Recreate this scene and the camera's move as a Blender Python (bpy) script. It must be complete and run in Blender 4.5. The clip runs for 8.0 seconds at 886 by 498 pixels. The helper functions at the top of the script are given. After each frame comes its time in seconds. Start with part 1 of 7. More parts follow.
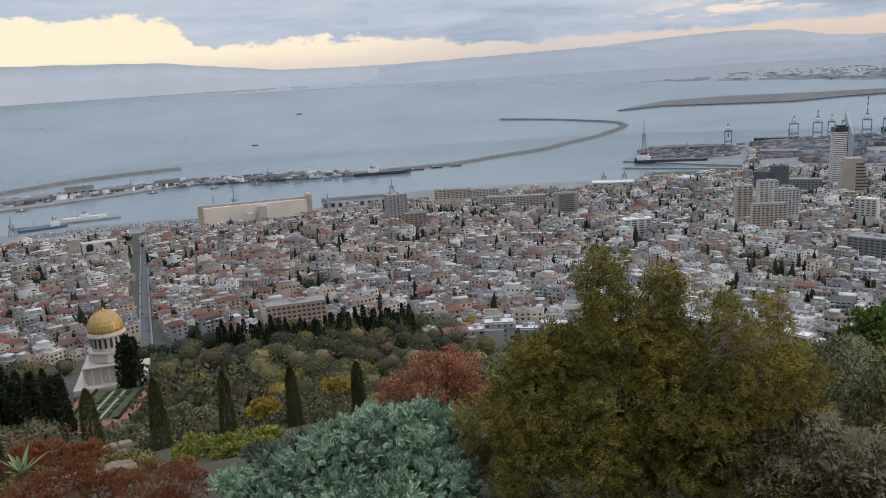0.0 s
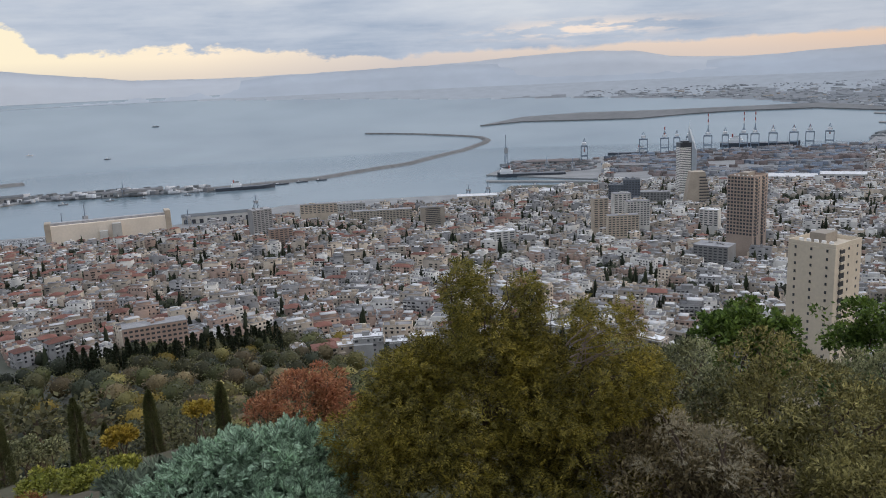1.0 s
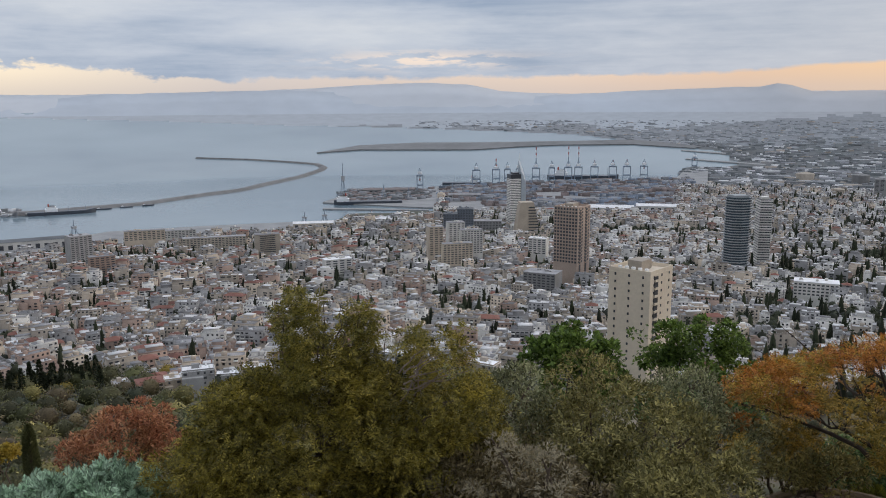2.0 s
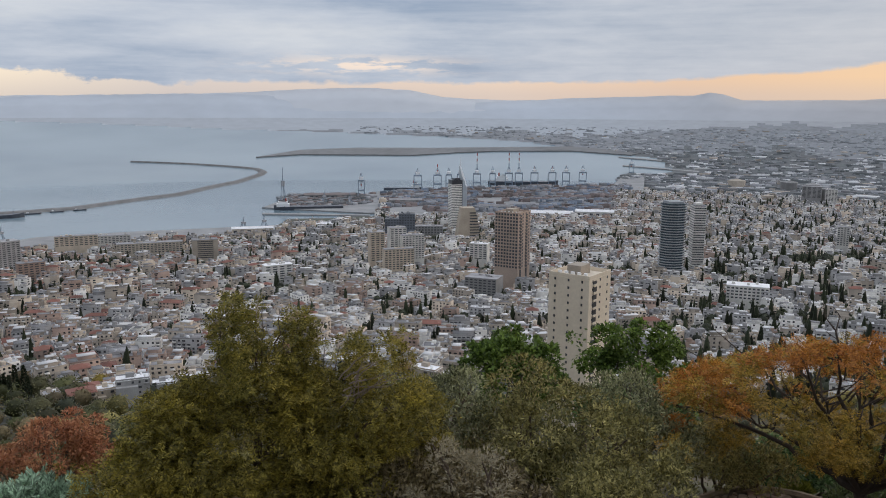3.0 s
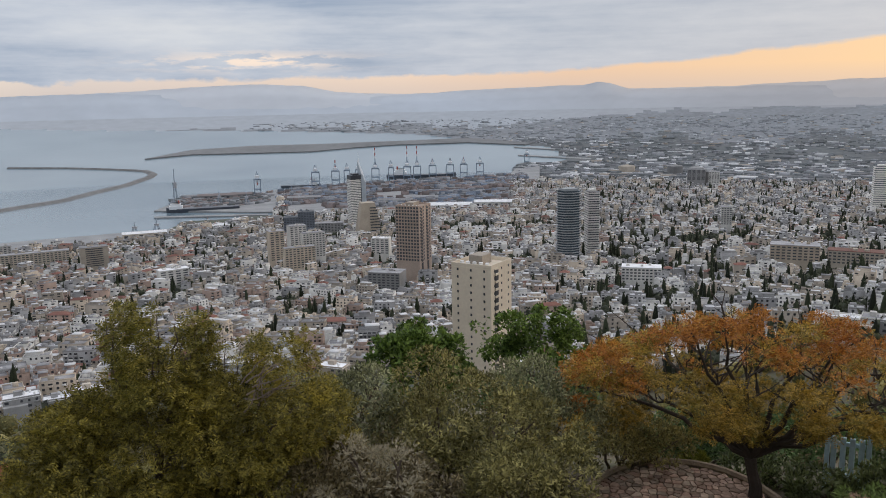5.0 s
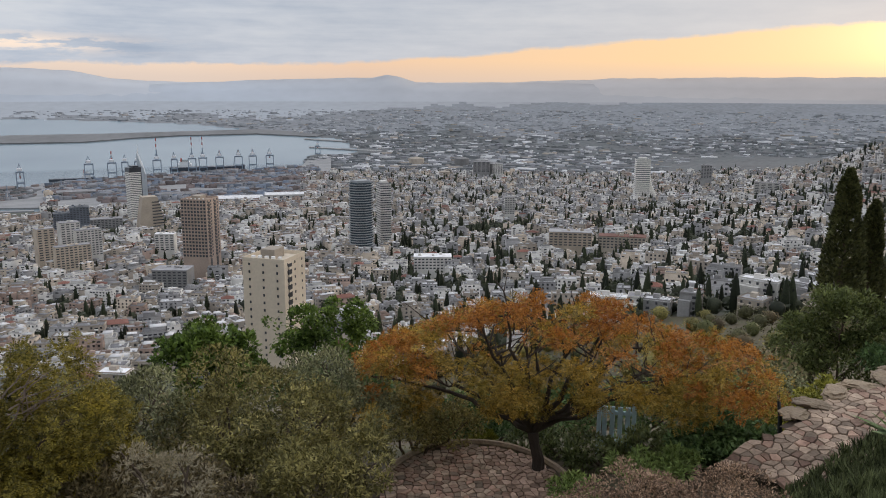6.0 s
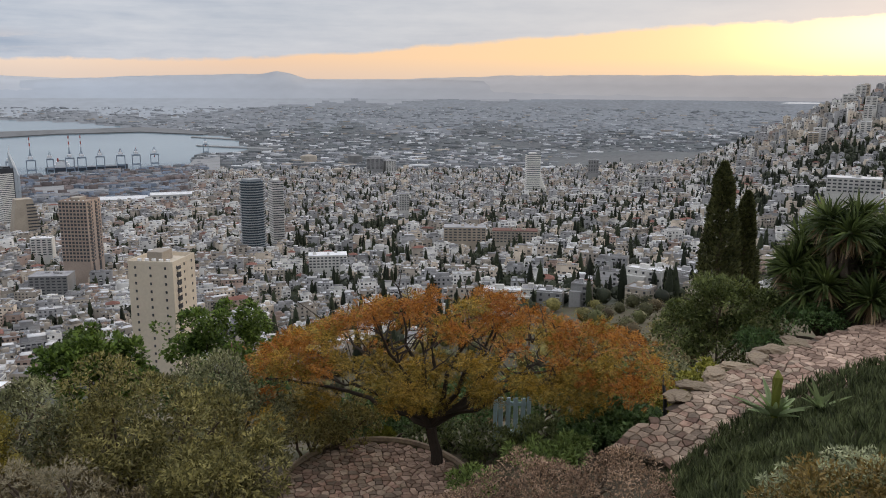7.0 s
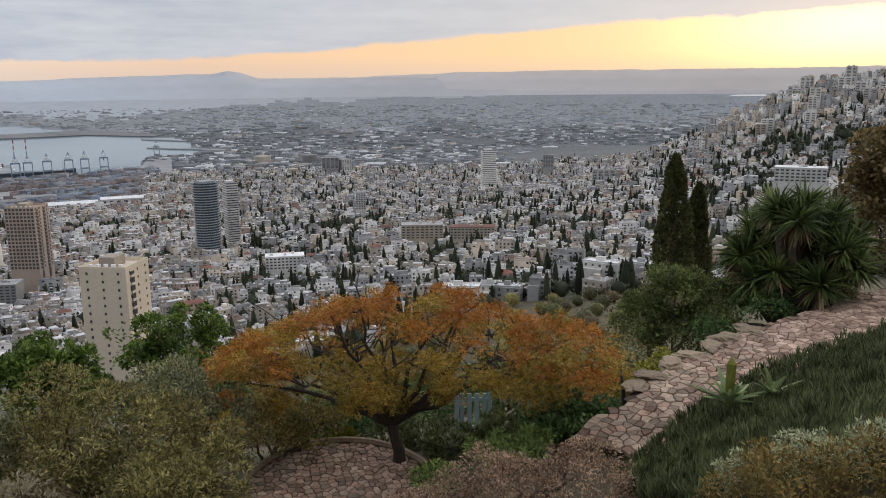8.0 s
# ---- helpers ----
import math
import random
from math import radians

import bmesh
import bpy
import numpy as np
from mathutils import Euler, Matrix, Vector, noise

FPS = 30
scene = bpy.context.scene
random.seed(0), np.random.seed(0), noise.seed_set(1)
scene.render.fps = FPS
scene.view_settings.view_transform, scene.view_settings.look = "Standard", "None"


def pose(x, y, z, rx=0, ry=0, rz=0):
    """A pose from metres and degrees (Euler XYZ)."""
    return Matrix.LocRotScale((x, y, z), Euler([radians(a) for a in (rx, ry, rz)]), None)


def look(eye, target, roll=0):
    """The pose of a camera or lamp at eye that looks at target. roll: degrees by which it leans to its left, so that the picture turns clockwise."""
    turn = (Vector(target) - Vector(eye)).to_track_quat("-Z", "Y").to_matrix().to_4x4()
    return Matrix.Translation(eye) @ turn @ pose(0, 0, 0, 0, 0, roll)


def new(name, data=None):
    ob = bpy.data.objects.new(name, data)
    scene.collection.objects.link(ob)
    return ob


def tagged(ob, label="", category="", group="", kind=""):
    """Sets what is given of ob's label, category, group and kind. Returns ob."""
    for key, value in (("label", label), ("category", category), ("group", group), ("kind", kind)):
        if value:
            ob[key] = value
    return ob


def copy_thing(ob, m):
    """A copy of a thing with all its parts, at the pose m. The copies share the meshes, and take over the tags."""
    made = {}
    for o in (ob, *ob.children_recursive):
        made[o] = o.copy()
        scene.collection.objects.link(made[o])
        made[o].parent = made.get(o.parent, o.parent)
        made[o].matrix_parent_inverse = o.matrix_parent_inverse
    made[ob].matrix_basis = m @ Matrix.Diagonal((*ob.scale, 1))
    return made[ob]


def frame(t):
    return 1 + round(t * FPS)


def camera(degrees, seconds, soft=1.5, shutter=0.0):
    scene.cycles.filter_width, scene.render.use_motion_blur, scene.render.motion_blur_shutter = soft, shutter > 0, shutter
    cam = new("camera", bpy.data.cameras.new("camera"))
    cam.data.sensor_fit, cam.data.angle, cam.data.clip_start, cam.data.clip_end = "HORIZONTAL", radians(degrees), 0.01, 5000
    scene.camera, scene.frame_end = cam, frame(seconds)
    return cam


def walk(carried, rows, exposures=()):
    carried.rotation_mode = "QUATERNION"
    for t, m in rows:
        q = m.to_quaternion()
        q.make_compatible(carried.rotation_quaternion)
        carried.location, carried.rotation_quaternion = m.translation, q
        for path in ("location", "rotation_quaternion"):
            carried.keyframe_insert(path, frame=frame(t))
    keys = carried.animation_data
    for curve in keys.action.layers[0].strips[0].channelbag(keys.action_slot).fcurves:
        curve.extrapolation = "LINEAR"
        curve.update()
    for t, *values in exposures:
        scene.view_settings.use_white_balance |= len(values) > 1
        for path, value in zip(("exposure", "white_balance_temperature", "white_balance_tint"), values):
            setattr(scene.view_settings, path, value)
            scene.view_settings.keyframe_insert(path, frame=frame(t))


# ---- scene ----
# A hillside garden above a port city and its bay. Sea level is z = 0, the eye is about 270 m up.
# Bearings are in degrees, clockwise from +y.
cam = camera(57.5, 8.0, soft=1.0)
EYE, ARM = 270.0, 0.25
ROWS = [  # seconds, yaw, pitch, roll
    (0.0, 0.85, -12.59, 3.50), (0.5, -2.68, -12.91, 3.48), (1.0, -8.54, -12.09, 2.55), (1.5, -15.21, -11.14, 1.22),
    (2.0, -19.87, -10.40, 0.35), (3.5, -25.00, -10.12, 0.03), (4.0, -26.27, -10.18, 0.74), (5.5, -37.32, -10.83, 0.54),
    (6.0, -45.86, -11.17, -0.20), (6.5, -51.58, -11.38, -0.11), (7.0, -53.38, -11.36, -0.30), (7.5, -54.33, -11.41, 0.08),
    (8.0, -56.59, -11.55, 0.54)]
walk(cam, [(t, pose(-ARM * math.sin(radians(yaw)), ARM * math.cos(radians(yaw)), EYE, 90 + pitch, roll, yaw))
           for t, yaw, pitch, roll in ROWS], exposures=[(0.0, 0.38, 6560, 12), (2.0, 0.36, 6620, 12), (8.0, 0.48, 6950, 13)])

# ---- sky and sun ----
SUN_AZ, SUN_EL = 88.0, 4.0


def make_world():
    world = bpy.data.worlds.new("overcast_dawn")
    scene.world = world
    world.use_nodes = True
    nt = world.node_tree
    nt.nodes.clear()

    def node(kind, **kw):
        n = nt.nodes.new(kind)
        for k, val in kw.items():
            if k == "op":
                n.operation = val
            else:
                n.inputs[k].default_value = val
        return n

    def link(a, b):
        nt.links.new(a, b)

    def calc(op, a, b=0.0, c=0.0):
        n = nt.nodes.new("ShaderNodeMath")
        n.operation = op
        for i, val in enumerate((a, b, c)):
            if hasattr(val, "links"):
                link(val, n.inputs[i])
            else:
                n.inputs[i].default_value = val
        return n.outputs[0]

    def ramp(x, stops):
        n = nt.nodes.new("ShaderNodeValToRGB")
        while len(n.color_ramp.elements) < len(stops):
            n.color_ramp.elements.new(0.5)
        for e, (p, col) in zip(n.color_ramp.elements, stops):
            e.position = p
            e.color = (*col, 1) if isinstance(col, tuple) else (col, col, col, 1)
        link(x, n.inputs[0])
        return n.outputs[0]

    def mix(f, a, b):
        n = nt.nodes.new("ShaderNodeMix")
        n.data_type = "RGBA"
        for sock, val in ((n.inputs[0], f), (n.inputs[6], a), (n.inputs[7], b)):
            if hasattr(val, "links"):
                link(val, sock)
            elif isinstance(val, tuple):
                sock.default_value = (*val, 1)
            else:
                sock.default_value = val
        return n.outputs[2]

    coord = nt.nodes.new("ShaderNodeTexCoord").outputs["Generated"]
    sep = nt.nodes.new("ShaderNodeSeparateXYZ")
    link(coord, sep.inputs[0])
    az = calc("MULTIPLY", calc("ARCTAN2", sep.outputs[0], sep.outputs[1]), 57.2958)
    el = calc("MULTIPLY", calc("ARCSINE", sep.outputs[2]), 57.2958)

    def clouds(sx, sy, detail, rough, off=0.0):
        comb = nt.nodes.new("ShaderNodeCombineXYZ")
        link(calc("MULTIPLY", az, sx), comb.inputs[0])
        link(calc("MULTIPLY", el, sy), comb.inputs[1])
        comb.inputs[2].default_value = off
        n = node("ShaderNodeTexNoise", Scale=1.0, Detail=detail, Roughness=rough)
        link(comb.outputs[0], n.inputs["Vector"])
        return n.outputs[0]

    big, fine, streak = clouds(0.055, 0.26, 8, 0.6, 1.5), clouds(0.3, 0.6, 8, 0.62, 3.0), clouds(0.06, 1.1, 6, 0.6, 7.0)
    # the clear strip under the cloud deck: its upper edge against bearing, and its strength
    pos = calc("DIVIDE", calc("ADD", az, 60.0), 200.0)
    edge = calc("MULTIPLY", ramp(pos, [(0.0, 0.47), (0.15, 0.47), (0.203, 0.42), (0.216, 0.25), (0.285, 0.21), (0.31, 0.15), (0.45, 0.165),
                                       (0.49, 0.17), (0.53, 0.22), (0.585, 0.31), (0.645, 0.395), (0.68, 0.42), (0.76, 0.46)]), 10.0)
    wob = calc("MULTIPLY", calc("SUBTRACT", fine, 0.5), ramp(pos, [(0.0, 1.0), (0.28, 1.0), (0.36, 0.45), (0.46, 0.45), (0.5, 0.32), (1.0, 0.4)]))
    depth = calc("SUBTRACT", calc("ADD", edge, calc("MULTIPLY", wob, 3.2)), el)
    clear = ramp(calc("MULTIPLY_ADD", depth, 0.9, 0.5), [(0.38, 0.0), (0.62, 1.0)])
    # strip colours along the bearing: cream, thin pink, orange, yellow by the sun
    strip = ramp(pos, [(0.0, (0.78, 0.72, 0.55)), (0.19, (0.80, 0.73, 0.54)), (0.26, (0.80, 0.70, 0.55)), (0.33, (0.58, 0.53, 0.50)),
                       (0.44, (0.68, 0.55, 0.45)), (0.50, (0.66, 0.48, 0.35)), (0.60, (0.74, 0.53, 0.33)), (0.66, (0.78, 0.58, 0.34)),
                       (0.72, (0.90, 0.68, 0.34)), (0.80, (0.8, 0.62, 0.4)), (1.0, (0.55, 0.5, 0.5))])
    gx, gy = calc("DIVIDE", calc("SUBTRACT", az, 84.0), 9.0), calc("DIVIDE", calc("SUBTRACT", el, 3.4), 2.3)
    glow = calc("POWER", 2.718, calc("MULTIPLY", calc("ADD", calc("MULTIPLY", gx, gx), calc("MULTIPLY", gy, gy)), -1.0))
    strip = mix(glow, strip, (1.5, 1.25, 0.72))
    low = ramp(calc("DIVIDE", el, 3.0), [(0.0, 0.0), (0.25, 0.15), (0.65, 1.0)])
    strip = mix(low, mix(0.55, strip, (0.45, 0.42, 0.42)), strip)
    # cloud deck, lighter overhead
    deck = ramp(big, [(0.34, (0.24, 0.315, 0.43)), (0.5, (0.38, 0.44, 0.53)), (0.66, (0.50, 0.545, 0.60))])
    deck = mix(calc("MULTIPLY", ramp(streak, [(0.35, 0.0), (0.7, 1.0)]), 0.4), deck, (0.52, 0.57, 0.64))
    deck = mix(ramp(pos, [(0.40, 0.0), (0.6, 0.5), (0.75, 0.65)]), deck, (0.48, 0.49, 0.51))
    high = ramp(calc("DIVIDE", el, 90.0), [(0.0, 0.0), (0.1, 0.0), (0.35, 1.0)])
    deck = mix(calc("MULTIPLY", high, 0.8), deck, (0.86, 0.92, 1.02))
    # the western half of the dawn sky, away from the light, is darker low down
    away = ramp(calc("MULTIPLY_ADD", calc("COSINE", calc("MULTIPLY", calc("SUBTRACT", az, 62.0), 0.017453)), 0.5, 0.5), [(0.0, 1.0), (0.52, 0.0)])
    lowdown = ramp(calc("DIVIDE", el, 90.0), [(0.2, 1.0), (0.65, 0.0)])
    deck = mix(calc("MULTIPLY", calc("MULTIPLY", away, lowdown), 0.75), deck, (0.12, 0.145, 0.19))
    # lit fringes of the broken cloud over the hills
    fx, fy = calc("DIVIDE", calc("SUBTRACT", az, 18.5), 6.0), calc("DIVIDE", calc("SUBTRACT", el, 2.75), 0.55)
    fringe = calc("POWER", 2.718, calc("MULTIPLY", calc("ADD", calc("MULTIPLY", fx, fx), calc("MULTIPLY", fy, fy)), -1.0))
    torn = ramp(clouds(0.33, 1.7, 8, 0.62, 12.0), [(0.47, 0.0), (0.56, 1.0)])
    deck = mix(calc("MULTIPLY", fringe, torn), deck, (0.74, 0.64, 0.56))
    cover = mix(clear, deck, strip)
    sky = nt.nodes.new("ShaderNodeTexSky")
    sky.sky_type, sky.sun_disc, sky.sun_elevation, sky.sun_rotation = "NISHITA", False, radians(SUN_EL), radians(SUN_AZ)
    sky_dim = nt.nodes.new("ShaderNodeVectorMath")
    sky_dim.operation = "SCALE"
    sky_dim.inputs["Scale"].default_value = 0.08
    link(sky.outputs[0], sky_dim.inputs[0])
    total = mix(0.93, sky_dim.outputs[0], cover)
    bg = nt.nodes.new("ShaderNodeBackground")
    link(total, bg.inputs[0])
    out = nt.nodes.new("ShaderNodeOutputWorld")
    link(bg.outputs[0], out.inputs[0])


make_world()
sun = new("sun", bpy.data.lights.new("sun", "SUN"))
sun.data.energy, sun.data.angle, sun.data.color = 0.7, radians(14), (1.0, 0.80, 0.58)
sun.matrix_world = look((0, 0, 0), (-math.sin(radians(SUN_AZ)), -math.cos(radians(SUN_AZ)), -math.tan(radians(SUN_EL + 3))))


# ---- materials ----
def mat(name, col, rough=0.8, vary=0.25, scale=0.3, fine=6.0, bump=0.0, metal=0.0, island=0.0, obj=0.0, second=None, spec=0.5, thin=0.0, east_haze=None):
    """A procedural surface: two scales of mottling, piece-to-piece variation, relief."""
    m = bpy.data.materials.new(name)
    m.use_nodes = True
    nt = m.node_tree
    b = nt.nodes["Principled BSDF"]
    b.inputs["Roughness"].default_value, b.inputs["Metallic"].default_value = rough, metal
    b.inputs["Specular IOR Level"].default_value = spec
    geo = nt.nodes.new("ShaderNodeNewGeometry")
    n1, n2 = nt.nodes.new("ShaderNodeTexNoise"), nt.nodes.new("ShaderNodeTexNoise")
    for n, sc in ((n1, scale), (n2, fine)):
        n.inputs["Scale"].default_value, n.inputs["Detail"].default_value = sc, 5
        nt.links.new(geo.outputs["Position"], n.inputs["Vector"])

    def math2(op, a, bb):
        n = nt.nodes.new("ShaderNodeMath")
        n.operation = op
        for i, val in enumerate((a, bb)):
            if hasattr(val, "links"):
                nt.links.new(val, n.inputs[i])
            else:
                n.inputs[i].default_value = val
        return n.outputs[0]

    s = math2("ADD", math2("MULTIPLY", n1.outputs[0], 0.6), math2("MULTIPLY", n2.outputs[0], 0.4))
    val = math2("ADD", math2("MULTIPLY", math2("SUBTRACT", s, 0.5), 4.0 * vary), 1.0)
    if island:
        val = math2("MULTIPLY", val, math2("ADD", math2("MULTIPLY", math2("SUBTRACT", geo.outputs["Random Per Island"], 0.5), 2 * island), 1.0))
    if obj:
        info = nt.nodes.new("ShaderNodeObjectInfo")
        val = math2("MULTIPLY", val, math2("ADD", math2("MULTIPLY", math2("SUBTRACT", info.outputs["Random"], 0.5), 2 * obj), 1.0))
    base = nt.nodes.new("ShaderNodeMix")
    base.data_type = "RGBA"
    base.inputs[6].default_value, base.inputs[7].default_value = (*col, 1), (*(second or col), 1)
    if second:
        f = math2("ADD", math2("MULTIPLY", math2("SUBTRACT", n1.outputs[0], 0.5), 3.0), 0.5)
        if island:
            f = math2("ADD", math2("MULTIPLY", f, 0.5), math2("MULTIPLY", geo.outputs["Random Per Island"], 0.5))
        base.clamp_factor = True
        nt.links.new(f, base.inputs[0])
    tone = base.outputs[2]
    if east_haze:  # warmer haze tint painted into the colour towards +x
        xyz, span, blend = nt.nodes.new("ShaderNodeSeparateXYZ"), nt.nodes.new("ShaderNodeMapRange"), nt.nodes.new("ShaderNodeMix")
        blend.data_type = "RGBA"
        blend.inputs[7].default_value = (*east_haze, 1)
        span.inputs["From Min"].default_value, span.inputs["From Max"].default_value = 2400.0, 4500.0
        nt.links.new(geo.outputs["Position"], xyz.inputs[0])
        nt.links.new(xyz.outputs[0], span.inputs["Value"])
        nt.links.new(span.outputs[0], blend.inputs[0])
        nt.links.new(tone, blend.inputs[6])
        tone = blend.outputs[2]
    mul = nt.nodes.new("ShaderNodeVectorMath")
    mul.operation = "SCALE"
    nt.links.new(tone, mul.inputs[0])
    nt.links.new(val, mul.inputs["Scale"])
    nt.links.new(mul.outputs[0], b.inputs["Base Color"])
    if bump:
        bp = nt.nodes.new("ShaderNodeBump")
        bp.inputs["Strength"].default_value, bp.inputs["Distance"].default_value = 0.6, bump
        nt.links.new(n2.outputs[0], bp.inputs["Height"])
        nt.links.new(bp.outputs[0], b.inputs["Normal"])
    if thin:
        tr = nt.nodes.new("ShaderNodeBsdfTranslucent")
        nt.links.new(mul.outputs[0], tr.inputs[0])
        ms = nt.nodes.new("ShaderNodeMixShader")
        ms.inputs[0].default_value = thin
        nt.links.new(b.outputs[0], ms.inputs[1])
        nt.links.new(tr.outputs[0], ms.inputs[2])
        nt.links.new(ms.outputs[0], nt.nodes["Material Output"].inputs[0])
    return m


def leaf_mat(name, col, second, vary=0.3, island=0.55):
    lift = (2.4, 2.26, 2.12)
    return mat(name, tuple(c * k for c, k in zip(col, lift)), 0.6, vary, 1.2, 9.0, 0, 0, island, 0.0, tuple(c * k for c, k in zip(second, lift)), 0.3, 0.3)


WALLS = [mat("wall_limestone", (0.38, 0.335, 0.28), 0.85, 0.3, 0.08, 1.2, 0, 0, 0.25, 0.2),
         mat("wall_white_render", (0.52, 0.51, 0.485), 0.85, 0.3, 0.08, 1.2, 0, 0, 0.2, 0.2),
         mat("wall_grey_render", (0.25, 0.25, 0.25), 0.85, 0.3, 0.08, 1.2, 0, 0, 0.25, 0.2),
         mat("wall_pink_stone", (0.34, 0.25, 0.205), 0.85, 0.3, 0.08, 1.2, 0, 0, 0.25, 0.2),
         mat("wall_cream_render", (0.45, 0.385, 0.31), 0.85, 0.3, 0.08, 1.2, 0, 0, 0.2, 0.2)]
ROOFS = [mat("roof_grey_screed", (0.25, 0.25, 0.26), 0.9, 0.45, 0.12, 1.5, 0, 0, 0.35, 0.3),
         mat("roof_white_coating", (0.66, 0.665, 0.68), 0.8, 0.3, 0.12, 1.5, 0, 0, 0.2, 0.2)]
TILE = mat("roof_red_tile", (0.19, 0.082, 0.062), 0.8, 0.35, 0.15, 2.0, 0, 0, 0.3, 0.3)
GLASS = mat("window_glass_dark", (0.035, 0.038, 0.045), 0.3, 0.3, 0.1, 1.0, 0, 0, 0.5)
CLUTTER = mat("roof_tank_metal", (0.45, 0.46, 0.48), 0.6, 0.3, 0.2, 2.0, 0, 0, 0.6)
STREET = mat("hill_soil_street", (0.11, 0.11, 0.10), 0.95, 0.5, 0.03, 0.4, 0, 0, 0, 0, (0.06, 0.07, 0.045))
SOIL = mat("garden_soil", (0.10, 0.075, 0.05), 0.95, 0.5, 0.25, 7.0, 0.03, 0, 0, 0, (0.055, 0.06, 0.025))
ASPHALT = mat("asphalt", (0.13, 0.13, 0.14), 0.9, 0.3, 0.05, 1.0)
CONCRETE = mat("quay_concrete", (0.26, 0.265, 0.27), 0.9, 0.35, 0.02, 0.3, 0, 0, 0.3)
ROCK = mat("breakwater_rock", (0.17, 0.17, 0.17), 0.95, 0.5, 0.05, 0.5)
# haze painted into base colours: the plain pales in steps with distance
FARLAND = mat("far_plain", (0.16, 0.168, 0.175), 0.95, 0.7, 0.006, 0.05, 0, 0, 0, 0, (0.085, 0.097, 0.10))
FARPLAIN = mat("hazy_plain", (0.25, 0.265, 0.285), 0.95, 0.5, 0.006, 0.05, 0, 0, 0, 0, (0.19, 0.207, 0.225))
OUTER_HAZE = mat("outer_plain_haze", (0.39, 0.425, 0.465), 0.95, 0.2, 0.003, 0.02, 0, 0, 0, 0, (0.34, 0.37, 0.405), east_haze=(0.31, 0.305, 0.31))
# hill base colours hold the haze itself, warmer on the sunrise side
HILLS = [mat("far_hills_haze", (0.49, 0.52, 0.56), 1.0, 0.08, 0.002, 0.01, east_haze=(0.43, 0.40, 0.385)), mat("near_hills_haze", (0.43, 0.475, 0.53), 1.0, 0.1, 0.002, 0.01, east_haze=(0.375, 0.355, 0.35))]
STEEL = mat("crane_steel_blue", (0.20, 0.25, 0.31), 0.6, 0.3, 0.05, 0.5, 0, 0, 0.4)
HULL = mat("ship_hull_dark", (0.07, 0.08, 0.10), 0.5, 0.3, 0.05, 0.5)
DARKROOF = mat("dark_sheet_roof", (0.10, 0.11, 0.12), 0.7, 0.3, 0.03, 0.3)
WHITE = mat("white_paint", (0.75, 0.76, 0.77), 0.5, 0.15, 0.05, 1.0)
RED = mat("red_paint", (0.35, 0.07, 0.05), 0.6, 0.2, 0.05, 1.0)
CONT = [mat("container_rust", (0.19, 0.155, 0.15), 0.7, 0.3, 0.02, 0.3, 0, 0, 0.5), mat("container_blue", (0.16, 0.20, 0.26), 0.7, 0.3, 0.02, 0.3, 0, 0, 0.5),
        mat("container_grey", (0.24, 0.25, 0.27), 0.7, 0.3, 0.02, 0.3, 0, 0, 0.5)]
GOLD = mat("gilded_tiles", (0.52, 0.34, 0.13), 0.45, 0.3, 0.4, 3.0, 0, 0.3)
MARBLE = mat("pale_marble", (0.54, 0.49, 0.44), 0.6, 0.2, 0.2, 2.0)
CITYLEAF = leaf_mat("city_tree_leaf", (0.014, 0.020, 0.014), (0.025, 0.030, 0.018))
CYPLEAF = leaf_mat("cypress_leaf", (0.010, 0.015, 0.010), (0.018, 0.024, 0.013))
DARKBARK = mat("dark_bark", (0.05, 0.038, 0.03), 0.95, 0.4, 3.0, 30.0, 0.02)
BARK = mat("bark", (0.10, 0.075, 0.055), 0.95, 0.4, 3.0, 30.0, 0.02)


def water_mat():
    m = bpy.data.materials.new("sea_water")
    m.use_nodes = True
    nt = m.node_tree
    b = nt.nodes["Principled BSDF"]
    b.inputs["Base Color"].default_value, b.inputs["Roughness"].default_value, b.inputs["IOR"].default_value = (0.10, 0.15, 0.18, 1), 0.18, 1.33
    geo = nt.nodes.new("ShaderNodeNewGeometry")
    n = nt.nodes.new("ShaderNodeTexNoise")
    n.inputs["Scale"].default_value, n.inputs["Detail"].default_value = 0.05, 6
    nt.links.new(geo.outputs["Position"], n.inputs["Vector"])
    bp = nt.nodes.new("ShaderNodeBump")
    bp.inputs["Strength"].default_value, bp.inputs["Distance"].default_value = 0.3, 1.0
    nt.links.new(n.outputs[0], bp.inputs["Height"])
    nt.links.new(bp.outputs[0], b.inputs["Normal"])
    n3 = nt.nodes.new("ShaderNodeTexNoise")
    n3.inputs["Scale"].default_value = 0.0016
    nt.links.new(geo.outputs["Position"], n3.inputs["Vector"])
    cr = nt.nodes.new("ShaderNodeValToRGB")
    cr.color_ramp.elements[0].color, cr.color_ramp.elements[1].color = (0.15, 0.215, 0.26, 1), (0.21, 0.28, 0.32, 1)
    cr.color_ramp.elements[0].position, cr.color_ramp.elements[1].position = 0.35, 0.65
    nt.links.new(n3.outputs[0], cr.inputs[0])
    nt.links.new(cr.outputs[0], b.inputs["Base Color"])
    return m


WATER = water_mat()


